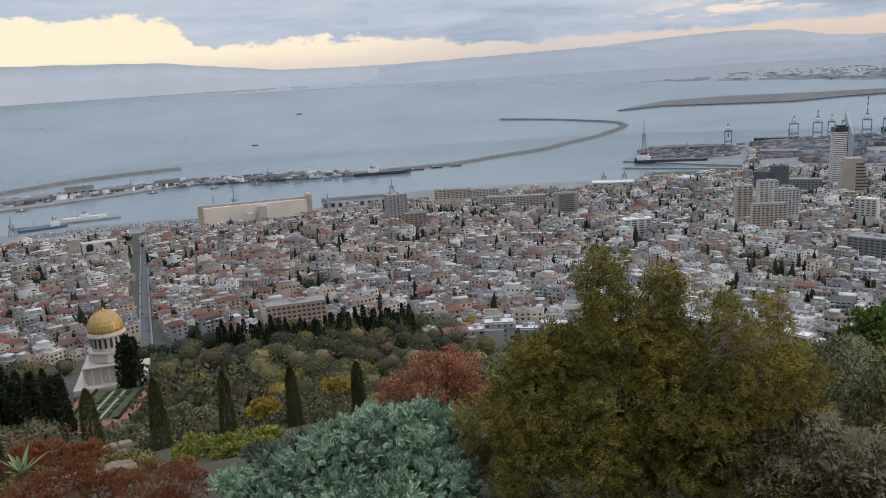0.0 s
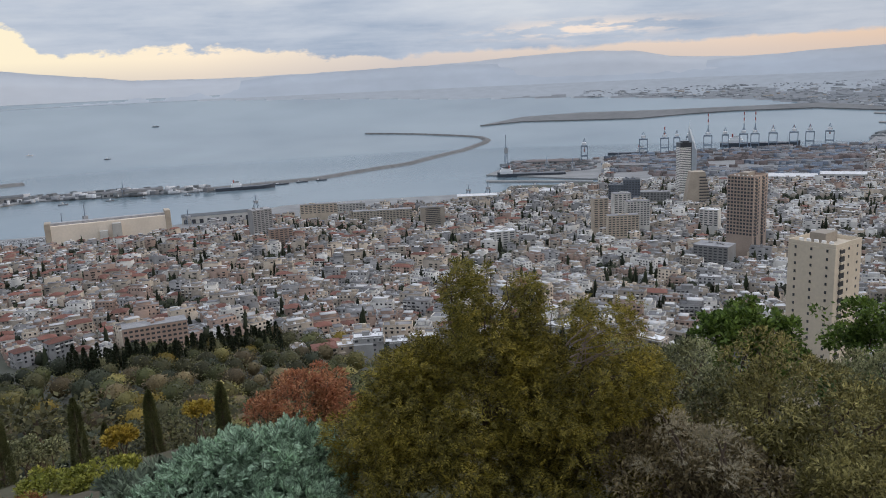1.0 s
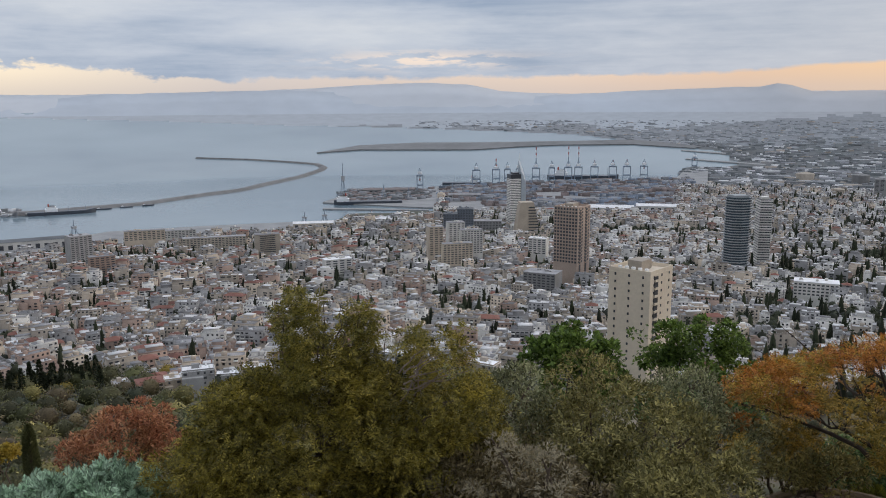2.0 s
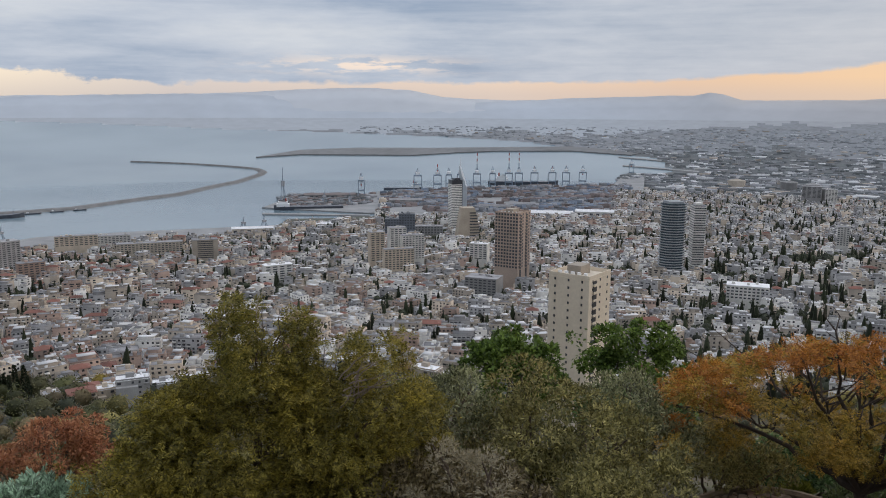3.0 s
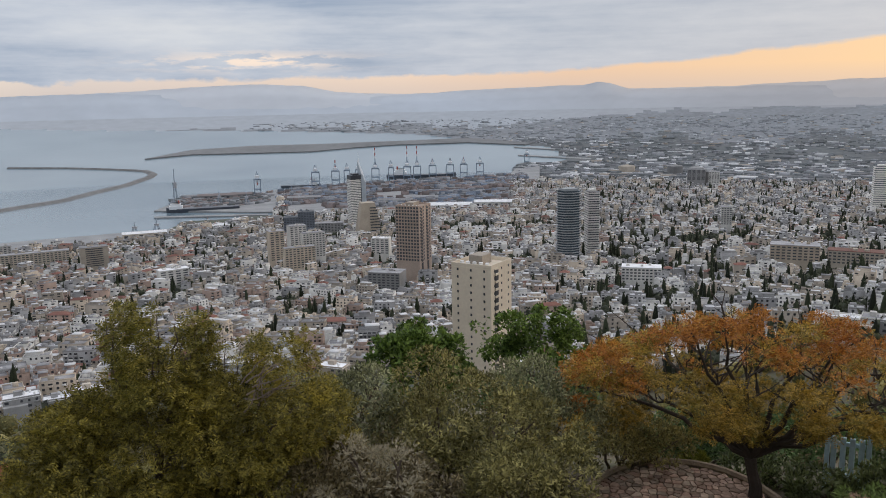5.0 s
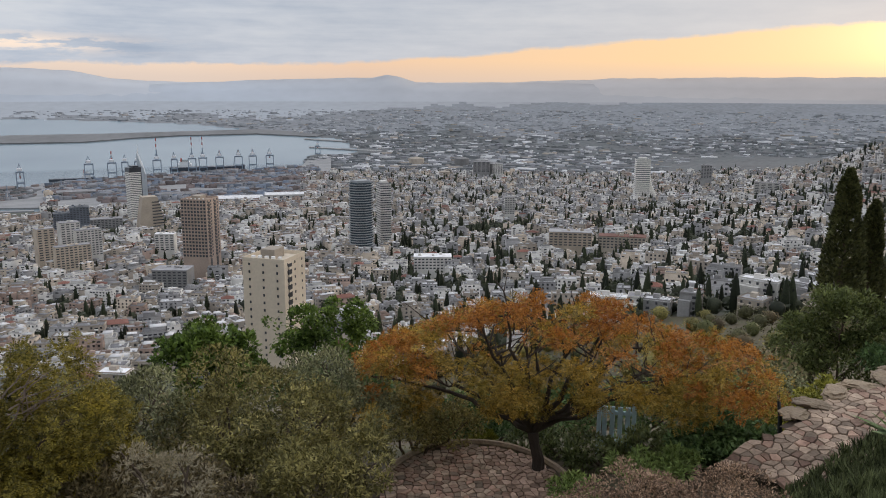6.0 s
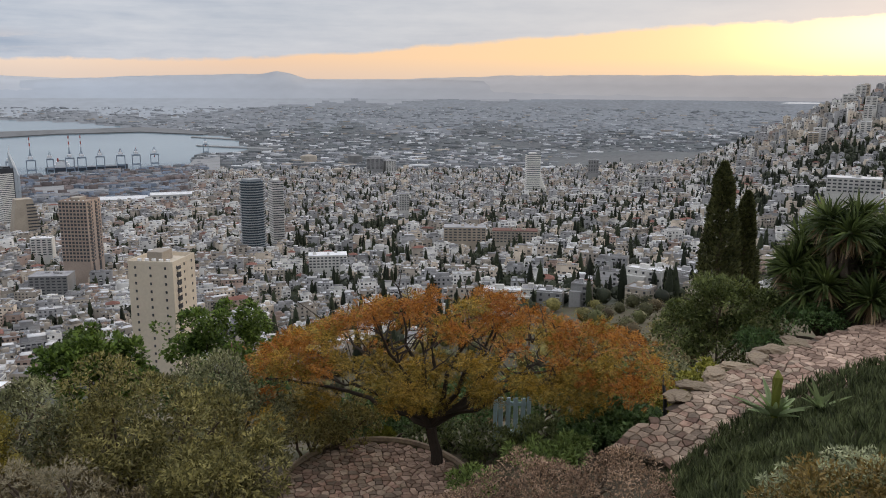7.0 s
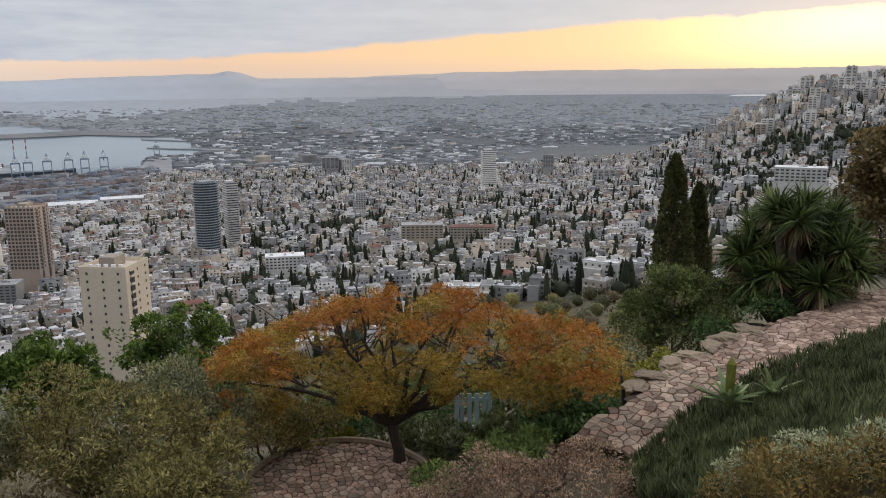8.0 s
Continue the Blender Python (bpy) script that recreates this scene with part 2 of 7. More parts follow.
# ---- geometry helpers ----
def mesh_object(name, verts, faces, mats, index=None, parent=None, smooth=False):
    """One mesh object out of arrays; faces: equal-sized rows or a list of tuples."""
    me = bpy.data.meshes.new(name)
    if isinstance(faces, np.ndarray):
        k = faces.shape[1]
        me.vertices.add(len(verts))
        me.vertices.foreach_set("co", np.asarray(verts, dtype=np.float32).ravel())
        me.loops.add(faces.size)
        me.loops.foreach_set("vertex_index", faces.astype(np.int32).ravel())
        me.polygons.add(len(faces))
        me.polygons.foreach_set("loop_start", np.arange(0, faces.size, k, dtype=np.int32))
        me.update(calc_edges=True)
    else:
        me.from_pydata([tuple(map(float, p)) for p in verts], [], faces)
    for m in mats if isinstance(mats, (list, tuple)) else [mats]:
        me.materials.append(m)
    if index is not None:
        me.polygons.foreach_set("material_index", np.asarray(index, dtype=np.int32))
    if smooth:
        me.polygons.foreach_set("use_smooth", np.ones(len(me.polygons), dtype=bool))
    me.update()
    ob = new(name, me)
    if parent:
        ob.parent = parent
    return ob


def part(name, bm, material, parent, label=""):
    me = bpy.data.meshes.new(name)
    bm.to_mesh(me)
    bm.free()
    me.materials.append(material)
    ob = new(name, me)
    ob.parent = parent
    return tagged(ob, label)


def again(name, mesh, m, parent):
    ob = new(name, mesh)
    ob.parent = parent
    ob.matrix_basis = m
    return ob


def empty(name, m, label, category, group="", kind=""):
    ob = new(name)
    ob.matrix_basis = m
    return tagged(ob, label, category, group, kind)


def box(bm, x0, y0, z0, x1, y1, z1, bevel=0.0):
    r = bmesh.ops.create_cube(bm, size=1.0)
    vs = r["verts"]
    for v in vs:
        v.co = Vector((x0 + (v.co.x + 0.5) * (x1 - x0), y0 + (v.co.y + 0.5) * (y1 - y0), z0 + (v.co.z + 0.5) * (z1 - z0)))
    if bevel:
        bmesh.ops.bevel(bm, geom=list({e for v in vs for e in v.link_edges}), offset=bevel, segments=1, affect="EDGES")
    return vs


def cyl(bm, a, b, r0, r1, n=8):
    a, b = Vector(a), Vector(b)
    d = b - a
    r = bmesh.ops.create_cone(bm, cap_ends=True, segments=n, radius1=r0, radius2=r1, depth=d.length)
    m = Matrix.Translation((a + b) / 2) @ d.to_track_quat("Z", "Y").to_matrix().to_4x4()
    bmesh.ops.transform(bm, matrix=m, verts=r["verts"])
    return r["verts"]


def boxes_mesh(rows):
    """rows of cx, cy, base, sx, sy, sz, turn -> verts, quads."""
    a = np.array(rows, dtype=float).reshape(-1, 7)
    cube = np.array([[-.5, -.5, 0], [.5, -.5, 0], [.5, .5, 0], [-.5, .5, 0], [-.5, -.5, 1], [.5, -.5, 1], [.5, .5, 1], [-.5, .5, 1]])
    quads = np.array([[4, 5, 6, 7], [0, 1, 5, 4], [1, 2, 6, 5], [2, 3, 7, 6], [3, 0, 4, 7]])
    v = cube[None] * a[:, None, 3:6]
    c, s = np.cos(a[:, 6])[:, None], np.sin(a[:, 6])[:, None]
    w = np.stack([v[..., 0] * c - v[..., 1] * s, v[..., 0] * s + v[..., 1] * c, v[..., 2]], -1) + a[:, None, :3]
    return w.reshape(-1, 3), (quads[None] + 8 * np.arange(len(a))[:, None, None]).reshape(-1, 4)


def polar(az, d, z=0.0):
    a = radians(az)
    return Vector((d * math.sin(a), d * math.cos(a), z))


FLAT, RIM = 3000.0, 1800.0


def reach(d):
    """Distances past 3 km are drawn in, along their own line of sight, to stay within 5 km."""
    d = np.asarray(d, dtype=float)
    return np.where(d < FLAT, d, FLAT + RIM * (1 - FLAT / np.maximum(d, FLAT)))


def far(az, d, z=0.0):
    m = float(reach(d))
    return polar(az, m, EYE - (EYE - z) * m / d)


# ground height below the eye, by bearing and distance
PROFILES = {
    -180: ((0, 1.7), (10, 1.5), (60, -4), (300, -20), (900, -30), (2000, -10), (3000, 60), (60000, 100)),
    -90: ((0, 1.7), (10, 1.7), (60, 4), (300, 30), (900, 90), (1500, 200), (2000, 264), (60000, 264)),
    -40: ((0, 1.7), (2, 1.8), (8, 5.0), (11, 6.2), (13, 6.8), (16, 7.6), (30, 13.0), (60, 29), (100, 48), (250, 112), (400, 156), (480, 166), (600, 185), (900, 222), (1200, 247), (1500, 263), (1600, 267), (60000, 267)),
    20: ((0, 1.7), (2, 1.8), (8, 5.0), (11, 6.4), (13, 7.0), (16, 7.8), (30, 13.4), (60, 29), (100, 50), (250, 118), (400, 160), (600, 192), (900, 228), (1200, 250), (1500, 263), (1600, 267), (60000, 267)),
    45: ((0, 1.7), (2, 1.8), (8, 5.0), (11, 6.6), (12, 7.3), (16, 7.4), (30, 13.5), (60, 29), (100, 50), (250, 116), (400, 154), (600, 184), (1000, 221), (1500, 254), (1800, 266), (60000, 267)),
    56: ((0, 1.7), (2, 1.8), (8, 5.0), (11, 6.5), (13, 7.2), (16, 7.4), (30, 13.2), (60, 28), (100, 48), (250, 104), (500, 148), (1000, 204), (1500, 240), (2000, 260), (2300, 266), (60000, 267)),
    60: ((0, 1.7), (2, 1.8), (8, 4.9), (13, 6.7), (16, 7.3), (30, 12.5), (60, 27), (100, 46), (250, 92), (500, 132), (1000, 192), (1500, 231), (2000, 256), (2300, 266), (60000, 267)),
    70: ((0, 1.7), (2, 1.8), (8, 4.7), (12.0, 6.15), (15.0, 6.1), (20, 8.0), (30, 11.5), (60, 22), (100, 38), (250, 80), (500, 125), (1000, 172), (1500, 197), (2000, 205), (2800, 225), (3600, 266), (60000, 267)),
    76: ((0, 1.7), (2, 1.8), (6.4, 3.7), (10, 4.9), (14, 5.65), (18, 5.6), (23, 7.5), (30, 10.5), (60, 20), (100, 36), (250, 74), (500, 120), (1000, 155), (1500, 163), (2000, 132), (2400, 110), (3200, 240), (4000, 267), (60000, 267)),
    80: ((0, 1.7), (2, 1.8), (6.4, 3.5), (10, 4.6), (15.5, 5.5), (20, 5.45), (26, 7.5), (60, 20), (100, 36), (250, 72), (500, 115), (1000, 140), (1500, 130), (2000, 60), (2400, 24), (3200, 200), (4500, 267), (60000, 267)),
    85: ((0, 1.7), (2, 1.8), (6.4, 3.1), (10, 4.1), (18, 5.4), (23, 5.35), (28, 7), (60, 19), (100, 34), (250, 68), (500, 105), (1000, 125), (1500, 110), (2000, 30), (2300, -8), (3200, 150), (5000, 267), (60000, 267)),
    100: ((0, 1.7), (3, 1.8), (8, 2.6), (20, 5), (28, 6), (60, 15), (100, 28), (250, 55), (500, 80), (1000, 90), (1500, 60), (2000, -10), (2300, -40), (3200, 100), (5000, 267), (60000, 267)),
    180: ((0, 1.7), (10, 1.5), (60, -4), (300, -20), (900, -30), (2000, -10), (3000, 60), (60000, 100)),
}
PAZ = sorted(PROFILES)


def drop(az, d):
    i = max(0, min(len(PAZ) - 2, int(np.searchsorted(PAZ, az, "right")) - 1))
    a0, a1 = PAZ[i], PAZ[i + 1]
    f = (az - a0) / (a1 - a0)
    f0 = np.interp(d, *zip(*PROFILES[a0]))
    f1 = np.interp(d, *zip(*PROFILES[a1]))
    return (1 - f) * f0 + f * f1


def near_coast(az):
    return np.interp(az, [-60, -31, -18, -10, 3, 12, 13, 19, 20, 36, 36.5, 40], [1750, 1755, 1712, 1680, 1800, 1820, 1960, 1985, 2520, 2600, 3400, 3500])


def far_coast(az):
    return np.interp(az, [-27, -15.7, -4.2, 7.5, 17.7, 29.6, 33.5, 38.5, 40], [60000, 21800, 14500, 9800, 8160, 6390, 5242, 4500, 3500])


def ground_z(az, d):
    z = EYE - drop(az, d)
    if -100 < az < 40 and near_coast(az) < d < far_coast(az):
        z = -6.0
    return z


def ground_at(x, y):
    return ground_z(math.degrees(math.atan2(x, y)), math.hypot(x, y))


def build_ground():
    azs = np.concatenate([np.arange(-180, -44, 4.0), np.arange(-44, 96, 0.5), np.arange(96, 181, 4.0)])
    ds = np.unique(np.concatenate([np.array([0.02]), np.arange(0.5, 30, 1.0), np.geomspace(30, 1600, 60), np.arange(1600, 3000, 25), 1 / np.linspace(1 / 3000, 1 / 19000, 50)]))
    vs, index = [], []
    for a in azs:
        for d in ds:
            z = ground_z(a, d)
            if d < 60 and a < 38:
                z += 0.12 * noise.noise((d * math.sin(radians(a)) * 0.7, d * math.cos(radians(a)) * 0.7, 0)) * min(1, d / 5)
            vs.append(far(a, d, z))
    n = len(ds)
    fs = []
    for i in range(len(azs) - 1):
        for j in range(n - 1):
            fs.append((i * n + j, i * n + j + 1, (i + 1) * n + j + 1, (i + 1) * n + j))
            # distance picks the paler, hazier ground colour; noise breaks up the step edges
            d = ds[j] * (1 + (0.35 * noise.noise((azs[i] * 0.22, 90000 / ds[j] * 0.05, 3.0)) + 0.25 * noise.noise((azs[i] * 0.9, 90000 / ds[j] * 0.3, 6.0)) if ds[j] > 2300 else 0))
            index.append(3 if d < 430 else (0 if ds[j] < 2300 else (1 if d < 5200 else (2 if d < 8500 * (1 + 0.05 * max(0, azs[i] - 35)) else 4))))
    ob = mesh_object("ground", np.array(vs), np.array(fs), [STREET, FARLAND, FARPLAIN, SOIL, OUTER_HAZE], index, smooth=True)
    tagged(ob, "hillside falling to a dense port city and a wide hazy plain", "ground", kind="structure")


def build_sea():
    azs = np.arange(-110, 41, 1.0)
    ds = np.concatenate([np.arange(1300, 3000, 100), 1 / np.linspace(1 / 3000, 1 / 150000, 60)])
    vs = [far(a, d, 0.0) for a in azs for d in ds]
    n = len(ds)
    fs = [(i * n + j, i * n + j + 1, (i + 1) * n + j + 1, (i + 1) * n + j) for i in range(len(azs) - 1) for j in range(n - 1)]
    ob = mesh_object("water", np.array(vs), np.array(fs), WATER, smooth=True)
    tagged(ob, "calm grey-blue sea of a wide bay", "sea", kind="structure")


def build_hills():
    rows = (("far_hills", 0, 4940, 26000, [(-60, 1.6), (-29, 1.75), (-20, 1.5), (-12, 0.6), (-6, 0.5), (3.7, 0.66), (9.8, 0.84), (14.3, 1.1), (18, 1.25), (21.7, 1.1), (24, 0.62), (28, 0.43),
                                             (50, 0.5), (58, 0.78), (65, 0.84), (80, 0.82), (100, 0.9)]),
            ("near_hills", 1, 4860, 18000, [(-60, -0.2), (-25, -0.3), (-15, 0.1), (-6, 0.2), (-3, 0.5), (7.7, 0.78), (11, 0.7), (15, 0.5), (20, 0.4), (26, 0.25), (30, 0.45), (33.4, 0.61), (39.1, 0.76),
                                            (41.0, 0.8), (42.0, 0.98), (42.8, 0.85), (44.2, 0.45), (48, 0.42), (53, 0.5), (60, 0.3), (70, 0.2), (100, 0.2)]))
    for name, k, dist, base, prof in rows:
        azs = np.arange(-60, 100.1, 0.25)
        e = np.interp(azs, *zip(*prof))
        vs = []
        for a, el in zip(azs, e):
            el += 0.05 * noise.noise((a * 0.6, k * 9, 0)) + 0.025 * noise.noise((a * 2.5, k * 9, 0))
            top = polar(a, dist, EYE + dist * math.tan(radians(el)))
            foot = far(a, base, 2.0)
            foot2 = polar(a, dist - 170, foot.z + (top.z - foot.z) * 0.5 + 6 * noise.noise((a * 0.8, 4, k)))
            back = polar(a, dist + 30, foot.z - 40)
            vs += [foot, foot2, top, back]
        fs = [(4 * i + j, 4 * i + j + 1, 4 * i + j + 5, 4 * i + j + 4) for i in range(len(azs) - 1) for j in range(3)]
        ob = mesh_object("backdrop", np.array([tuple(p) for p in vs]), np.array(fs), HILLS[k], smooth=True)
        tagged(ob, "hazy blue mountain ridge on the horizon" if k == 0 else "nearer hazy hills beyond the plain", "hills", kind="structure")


build_ground()
build_sea()
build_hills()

# ---- the city ----
LANDMARKS = []  # x, y, radius kept free of plain houses


def keep_free(az, d, r):
    p = polar(az, d)
    LANDMARKS.append((p.x, p.y, r))


def stand(az, d, turn=0.0, sink=1.0):
    """A pose on the ground at that bearing and distance, its -y side towards the promenade, turned by some degrees."""
    p = polar(az, d)
    return Matrix.Translation((p.x, p.y, ground_z(az, d) - sink)) @ Matrix.Rotation(radians(-az + turn), 4, "Z")


def rect(bm, x0, x1, y0, y1, z0, z1):
    return box(bm, x0, y0, z0, x1, y1, z1)


def slab_mesh(name, sx, sy, sz, material, inset=0.0):
    bm = bmesh.new()
    box(bm, -sx / 2, -sy / 2, 0, sx / 2, sy / 2, sz)
    me = bpy.data.meshes.new(name)
    bm.to_mesh(me)
    bm.free()
    me.materials.append(material)
    return me


def tower(name, label, category, az, d, w, dep, top_el, turn, wall, rows, cols, side_cols, win=(1.4, 1.5), strips=(), parapet=1.5, plant=True, free=None):
    """A tall building: body, parapet, each window of its four faces set in a proud frame line, plant rooms on the roof."""
    m = stand(az, d, turn)
    h = (EYE - d * math.tan(radians(-top_el))) - m.translation.z
    ob = empty(name, m, label, category)
    bm = bmesh.new()
    box(bm, -w / 2, -dep / 2, 0, w / 2, dep / 2, h - parapet, 0.15)
    part("wall", bm, wall, ob)
    bm = bmesh.new()
    for x0, x1, y0, y1 in ((-w / 2, w / 2, -dep / 2, -dep / 2 + 0.4), (-w / 2, w / 2, dep / 2 - 0.4, dep / 2), (-w / 2, -w / 2 + 0.4, -dep / 2 + 0.4, dep / 2 - 0.4), (w / 2 - 0.4, w / 2, -dep / 2 + 0.4, dep / 2 - 0.4)):
        box(bm, x0, y0, h - parapet, x1, y1, h)
    part("parapet", bm, wall, ob)
    if plant:
        bm = bmesh.new()
        box(bm, -w * 0.22, -dep * 0.2, h - parapet, w * 0.12, dep * 0.25, h + 2.6, 0.1)
        part("plant_room", bm, WALLS[0], ob)
        for k in range(5):
            x = (k - 2) * w * 0.16
            bm = bmesh.new()
            cyl(bm, (x, -dep * 0.33, h - parapet), (x, -dep * 0.33, h + 0.3), 0.9, 0.9, 10)
            part("water_tank", bm, WHITE, ob)
    step = h / (rows + 0.5)
    pane = slab_mesh("window", win[0], 0.25, win[1], GLASS)
    for k in range(rows):
        z = h - (k + 1) * step
        if k * step > 70 or z < 1:
            break
        for n, half, other, rot in ((cols, w, dep, 0), (side_cols, dep, w, 90), (side_cols, dep, w, -90)):
            for c in range(n):
                x = half * ((c + 0.5) / n - 0.5)
                again("window", pane, Matrix.Rotation(radians(rot), 4, "Z") @ Matrix.Translation((x, -other / 2 - 0.02, z)), ob)
    for x0, x1, face in strips:  # dark upright strips of open stairs or balconies
        bm = bmesh.new()
        if face == "front":
            box(bm, x0, -dep / 2 - 0.3, 2, x1, -dep / 2 - 0.03, h - parapet - 1)
        else:
            box(bm, w / 2 + 0.03, x0, 2, w / 2 + 0.3, x1, h - parapet - 1)
        part("stair_strip", bm, GLASS, ob)
        floor_slab = slab_mesh("balcony", (x1 - x0) if face == "front" else 0.9, 0.9 if face == "front" else (x1 - x0), 0.9, wall)
        for k in range(rows):
            if k * step > 70:
                break
            z = h - parapet - (k + 1) * step
            again("balcony", floor_slab, Matrix.Translation(((x0 + x1) / 2, -dep / 2 - 0.3, z) if face == "front" else (w / 2 + 0.3, (x0 + x1) / 2, z)), ob)
    keep_free(az, d, free or max(w, dep) * 0.75)
    return ob, h


def ring_slab(bm, n, rx, ry, z0, z1, rng, rough):
    """A many-sided floor slab whose corners step in and out."""
    low, high = [], []
    for i in range(n):
        a, k = math.tau * (i + 0.5) / n, 1 + rough * rng.uniform(-1, 1)
        low.append(bm.verts.new((rx * k * math.cos(a), ry * k * math.sin(a), z0)))
        high.append(bm.verts.new((rx * k * math.cos(a), ry * k * math.sin(a), z1)))
    bm.faces.new(low[::-1])
    bm.faces.new(high)
    for i in range(n):
        bm.faces.new((low[i], low[(i + 1) % n], high[(i + 1) % n], high[i]))


def banded(name, label, az, d, w, dep, top_el, turn, wall, band, n, taper=0.0, proud=0.35, slab=0.55, sides=0):
    """A building of alternating floor bands: dark glazed core and proud pale slabs, each slab a part."""
    m = stand(az, d, turn)
    h = (EYE - d * math.tan(radians(-top_el))) - m.translation.z
    ob = empty(name, m, label, "tower")
    rng = random.Random(int(d))
    bm = bmesh.new()
    if sides:
        ring_slab(bm, sides, w * 0.47, dep * 0.47, 0, h - 0.5, rng, 0)
    else:
        box(bm, -w / 2 + 0.6, -dep / 2 + 0.6, 0, w / 2 - 0.6, dep / 2 - 0.6, h - 0.5)
    part("glazing", bm, band, ob)
    step = h / n
    for k in range(n):
        f = 1 + taper * (1 - min(1.0, (k / n) * 1.35)) ** 2
        bm = bmesh.new()
        if sides:
            ring_slab(bm, sides, w / 2, dep / 2, k * step, k * step + step * slab, rng, 0.06)
        else:
            j = rng.uniform(-proud, proud)
            box(bm, -w / 2 + j, -dep / 2 * f - j, k * step, w / 2 * (2 * f - 1) + j, dep / 2 * f - j, k * step + step * slab)
        part("floor_band", bm, wall, ob)
    bm = bmesh.new()
    box(bm, -w * 0.3, -dep * 0.3, h - 0.5, w * 0.25, dep * 0.3, h + 2.5)
    part("plant_room", bm, wall, ob)
    keep_free(az, d, max(w, dep) * 0.8)
    return ob


def block(name, label, az0, az1, d, top_el, dep, wall, rows, cols, roof=None, turn=0.0, category="building"):
    """A plain mid-rise: wall, flat roof slab, parapet line, strip windows each a part."""
    az = (az0 + az1) / 2
    w = d * radians(az1 - az0)
    m = stand(az, d, turn)
    h = max(6.0, (EYE - d * math.tan(radians(-top_el))) - m.translation.z)
    ob = empty(name, m, label, category)
    bm = bmesh.new()
    box(bm, -w / 2, -dep / 2, 0, w / 2, dep / 2, h - 0.6)
    part("wall", bm, wall, ob)
    bm = bmesh.new()
    box(bm, -w / 2 - 0.25, -dep / 2 - 0.25, h - 0.6, w / 2 + 0.25, dep / 2 + 0.25, h, 0.1)
    part("roof", bm, roof or ROOFS[0], ob)
    step = min(3.4, (h - 1) / rows)
    cw = w / cols
    pane = slab_mesh("window", cw * 0.62, 0.3, step * 0.45, GLASS)
    for k in range(rows):
        for c in range(cols):
            again("window", pane, Matrix.Translation((-w / 2 + (c + 0.5) * cw, -dep / 2 - 0.02, h - 1 - (k + 0.8) * step)), ob)
    rng = random.Random(int(az * 10))
    for k in range(4):
        bm = bmesh.new()
        x, y = rng.uniform(-w * 0.42, w * 0.35), rng.uniform(-dep * 0.35, dep * 0.3)
        box(bm, x, y, h, x + rng.uniform(2, 5), y + rng.uniform(2, 4), h + rng.uniform(1.2, 2.6))
        part("roof_hut", bm, wall, ob)
    keep_free(az, d, max(w, dep) * 0.55)
    keep_free(az, d - 32, max(w, dep) * 0.45)
    return ob


CREAM, BROWN = WALLS[4], mat("brown_concrete", (0.42, 0.335, 0.28), 0.85, 0.25, 0.05, 0.8)
TOWER_CREAM = mat("tower_cream_render", (0.66, 0.58, 0.47), 0.85, 0.15, 0.05, 0.8)
tower("apartment_tower", "tall cream rendered apartment tower with small windows", "tower", 33.85, 350, 19.5, 20.0, -11.3, -28, TOWER_CREAM, 22, 3, 3, (0.8, 1.1), ((-6.6, -3.4, "right"),), 1.6)
tower("office_tower", "tall brown concrete office tower with a grid of windows", "tower", 29.0, 1030, 33, 35, -7.25, -27, BROWN, 24, 8, 4, (2.7, 2.5), ((-11.5, -7.5, "right"), (4.5, 9.0, "right")), 2.5)
BLUEGLASS = mat("blue_grey_glazing", (0.05, 0.075, 0.095), 0.25, 0.3, 0.05, 0.5)
banded("round_tower", "slender tower of stacked blue-grey glazed floors with white balconies", 40.05, 1150, 37, 34, -6.4, 30, mat("balcony_grey_white", (0.30, 0.325, 0.34), 0.7, 0.2, 0.05, 0.5), BLUEGLASS, 30, 0, 1.0, 0.34, 9)
banded("slab_tower", "white slab tower with horizontal floor bands", 41.65, 1230, 17, 26, -6.45, 15, WALLS[1], GLASS, 28)
banded("curved_tower", "white banded tower flaring out towards its foot", 59.75, 1950, 33, 26, -4.57, 10, mat("band_white", (0.80, 0.78, 0.74), 0.7, 0.15, 0.05, 0.5), BLUEGLASS, 22, 0.7, 0.3, 0.66)


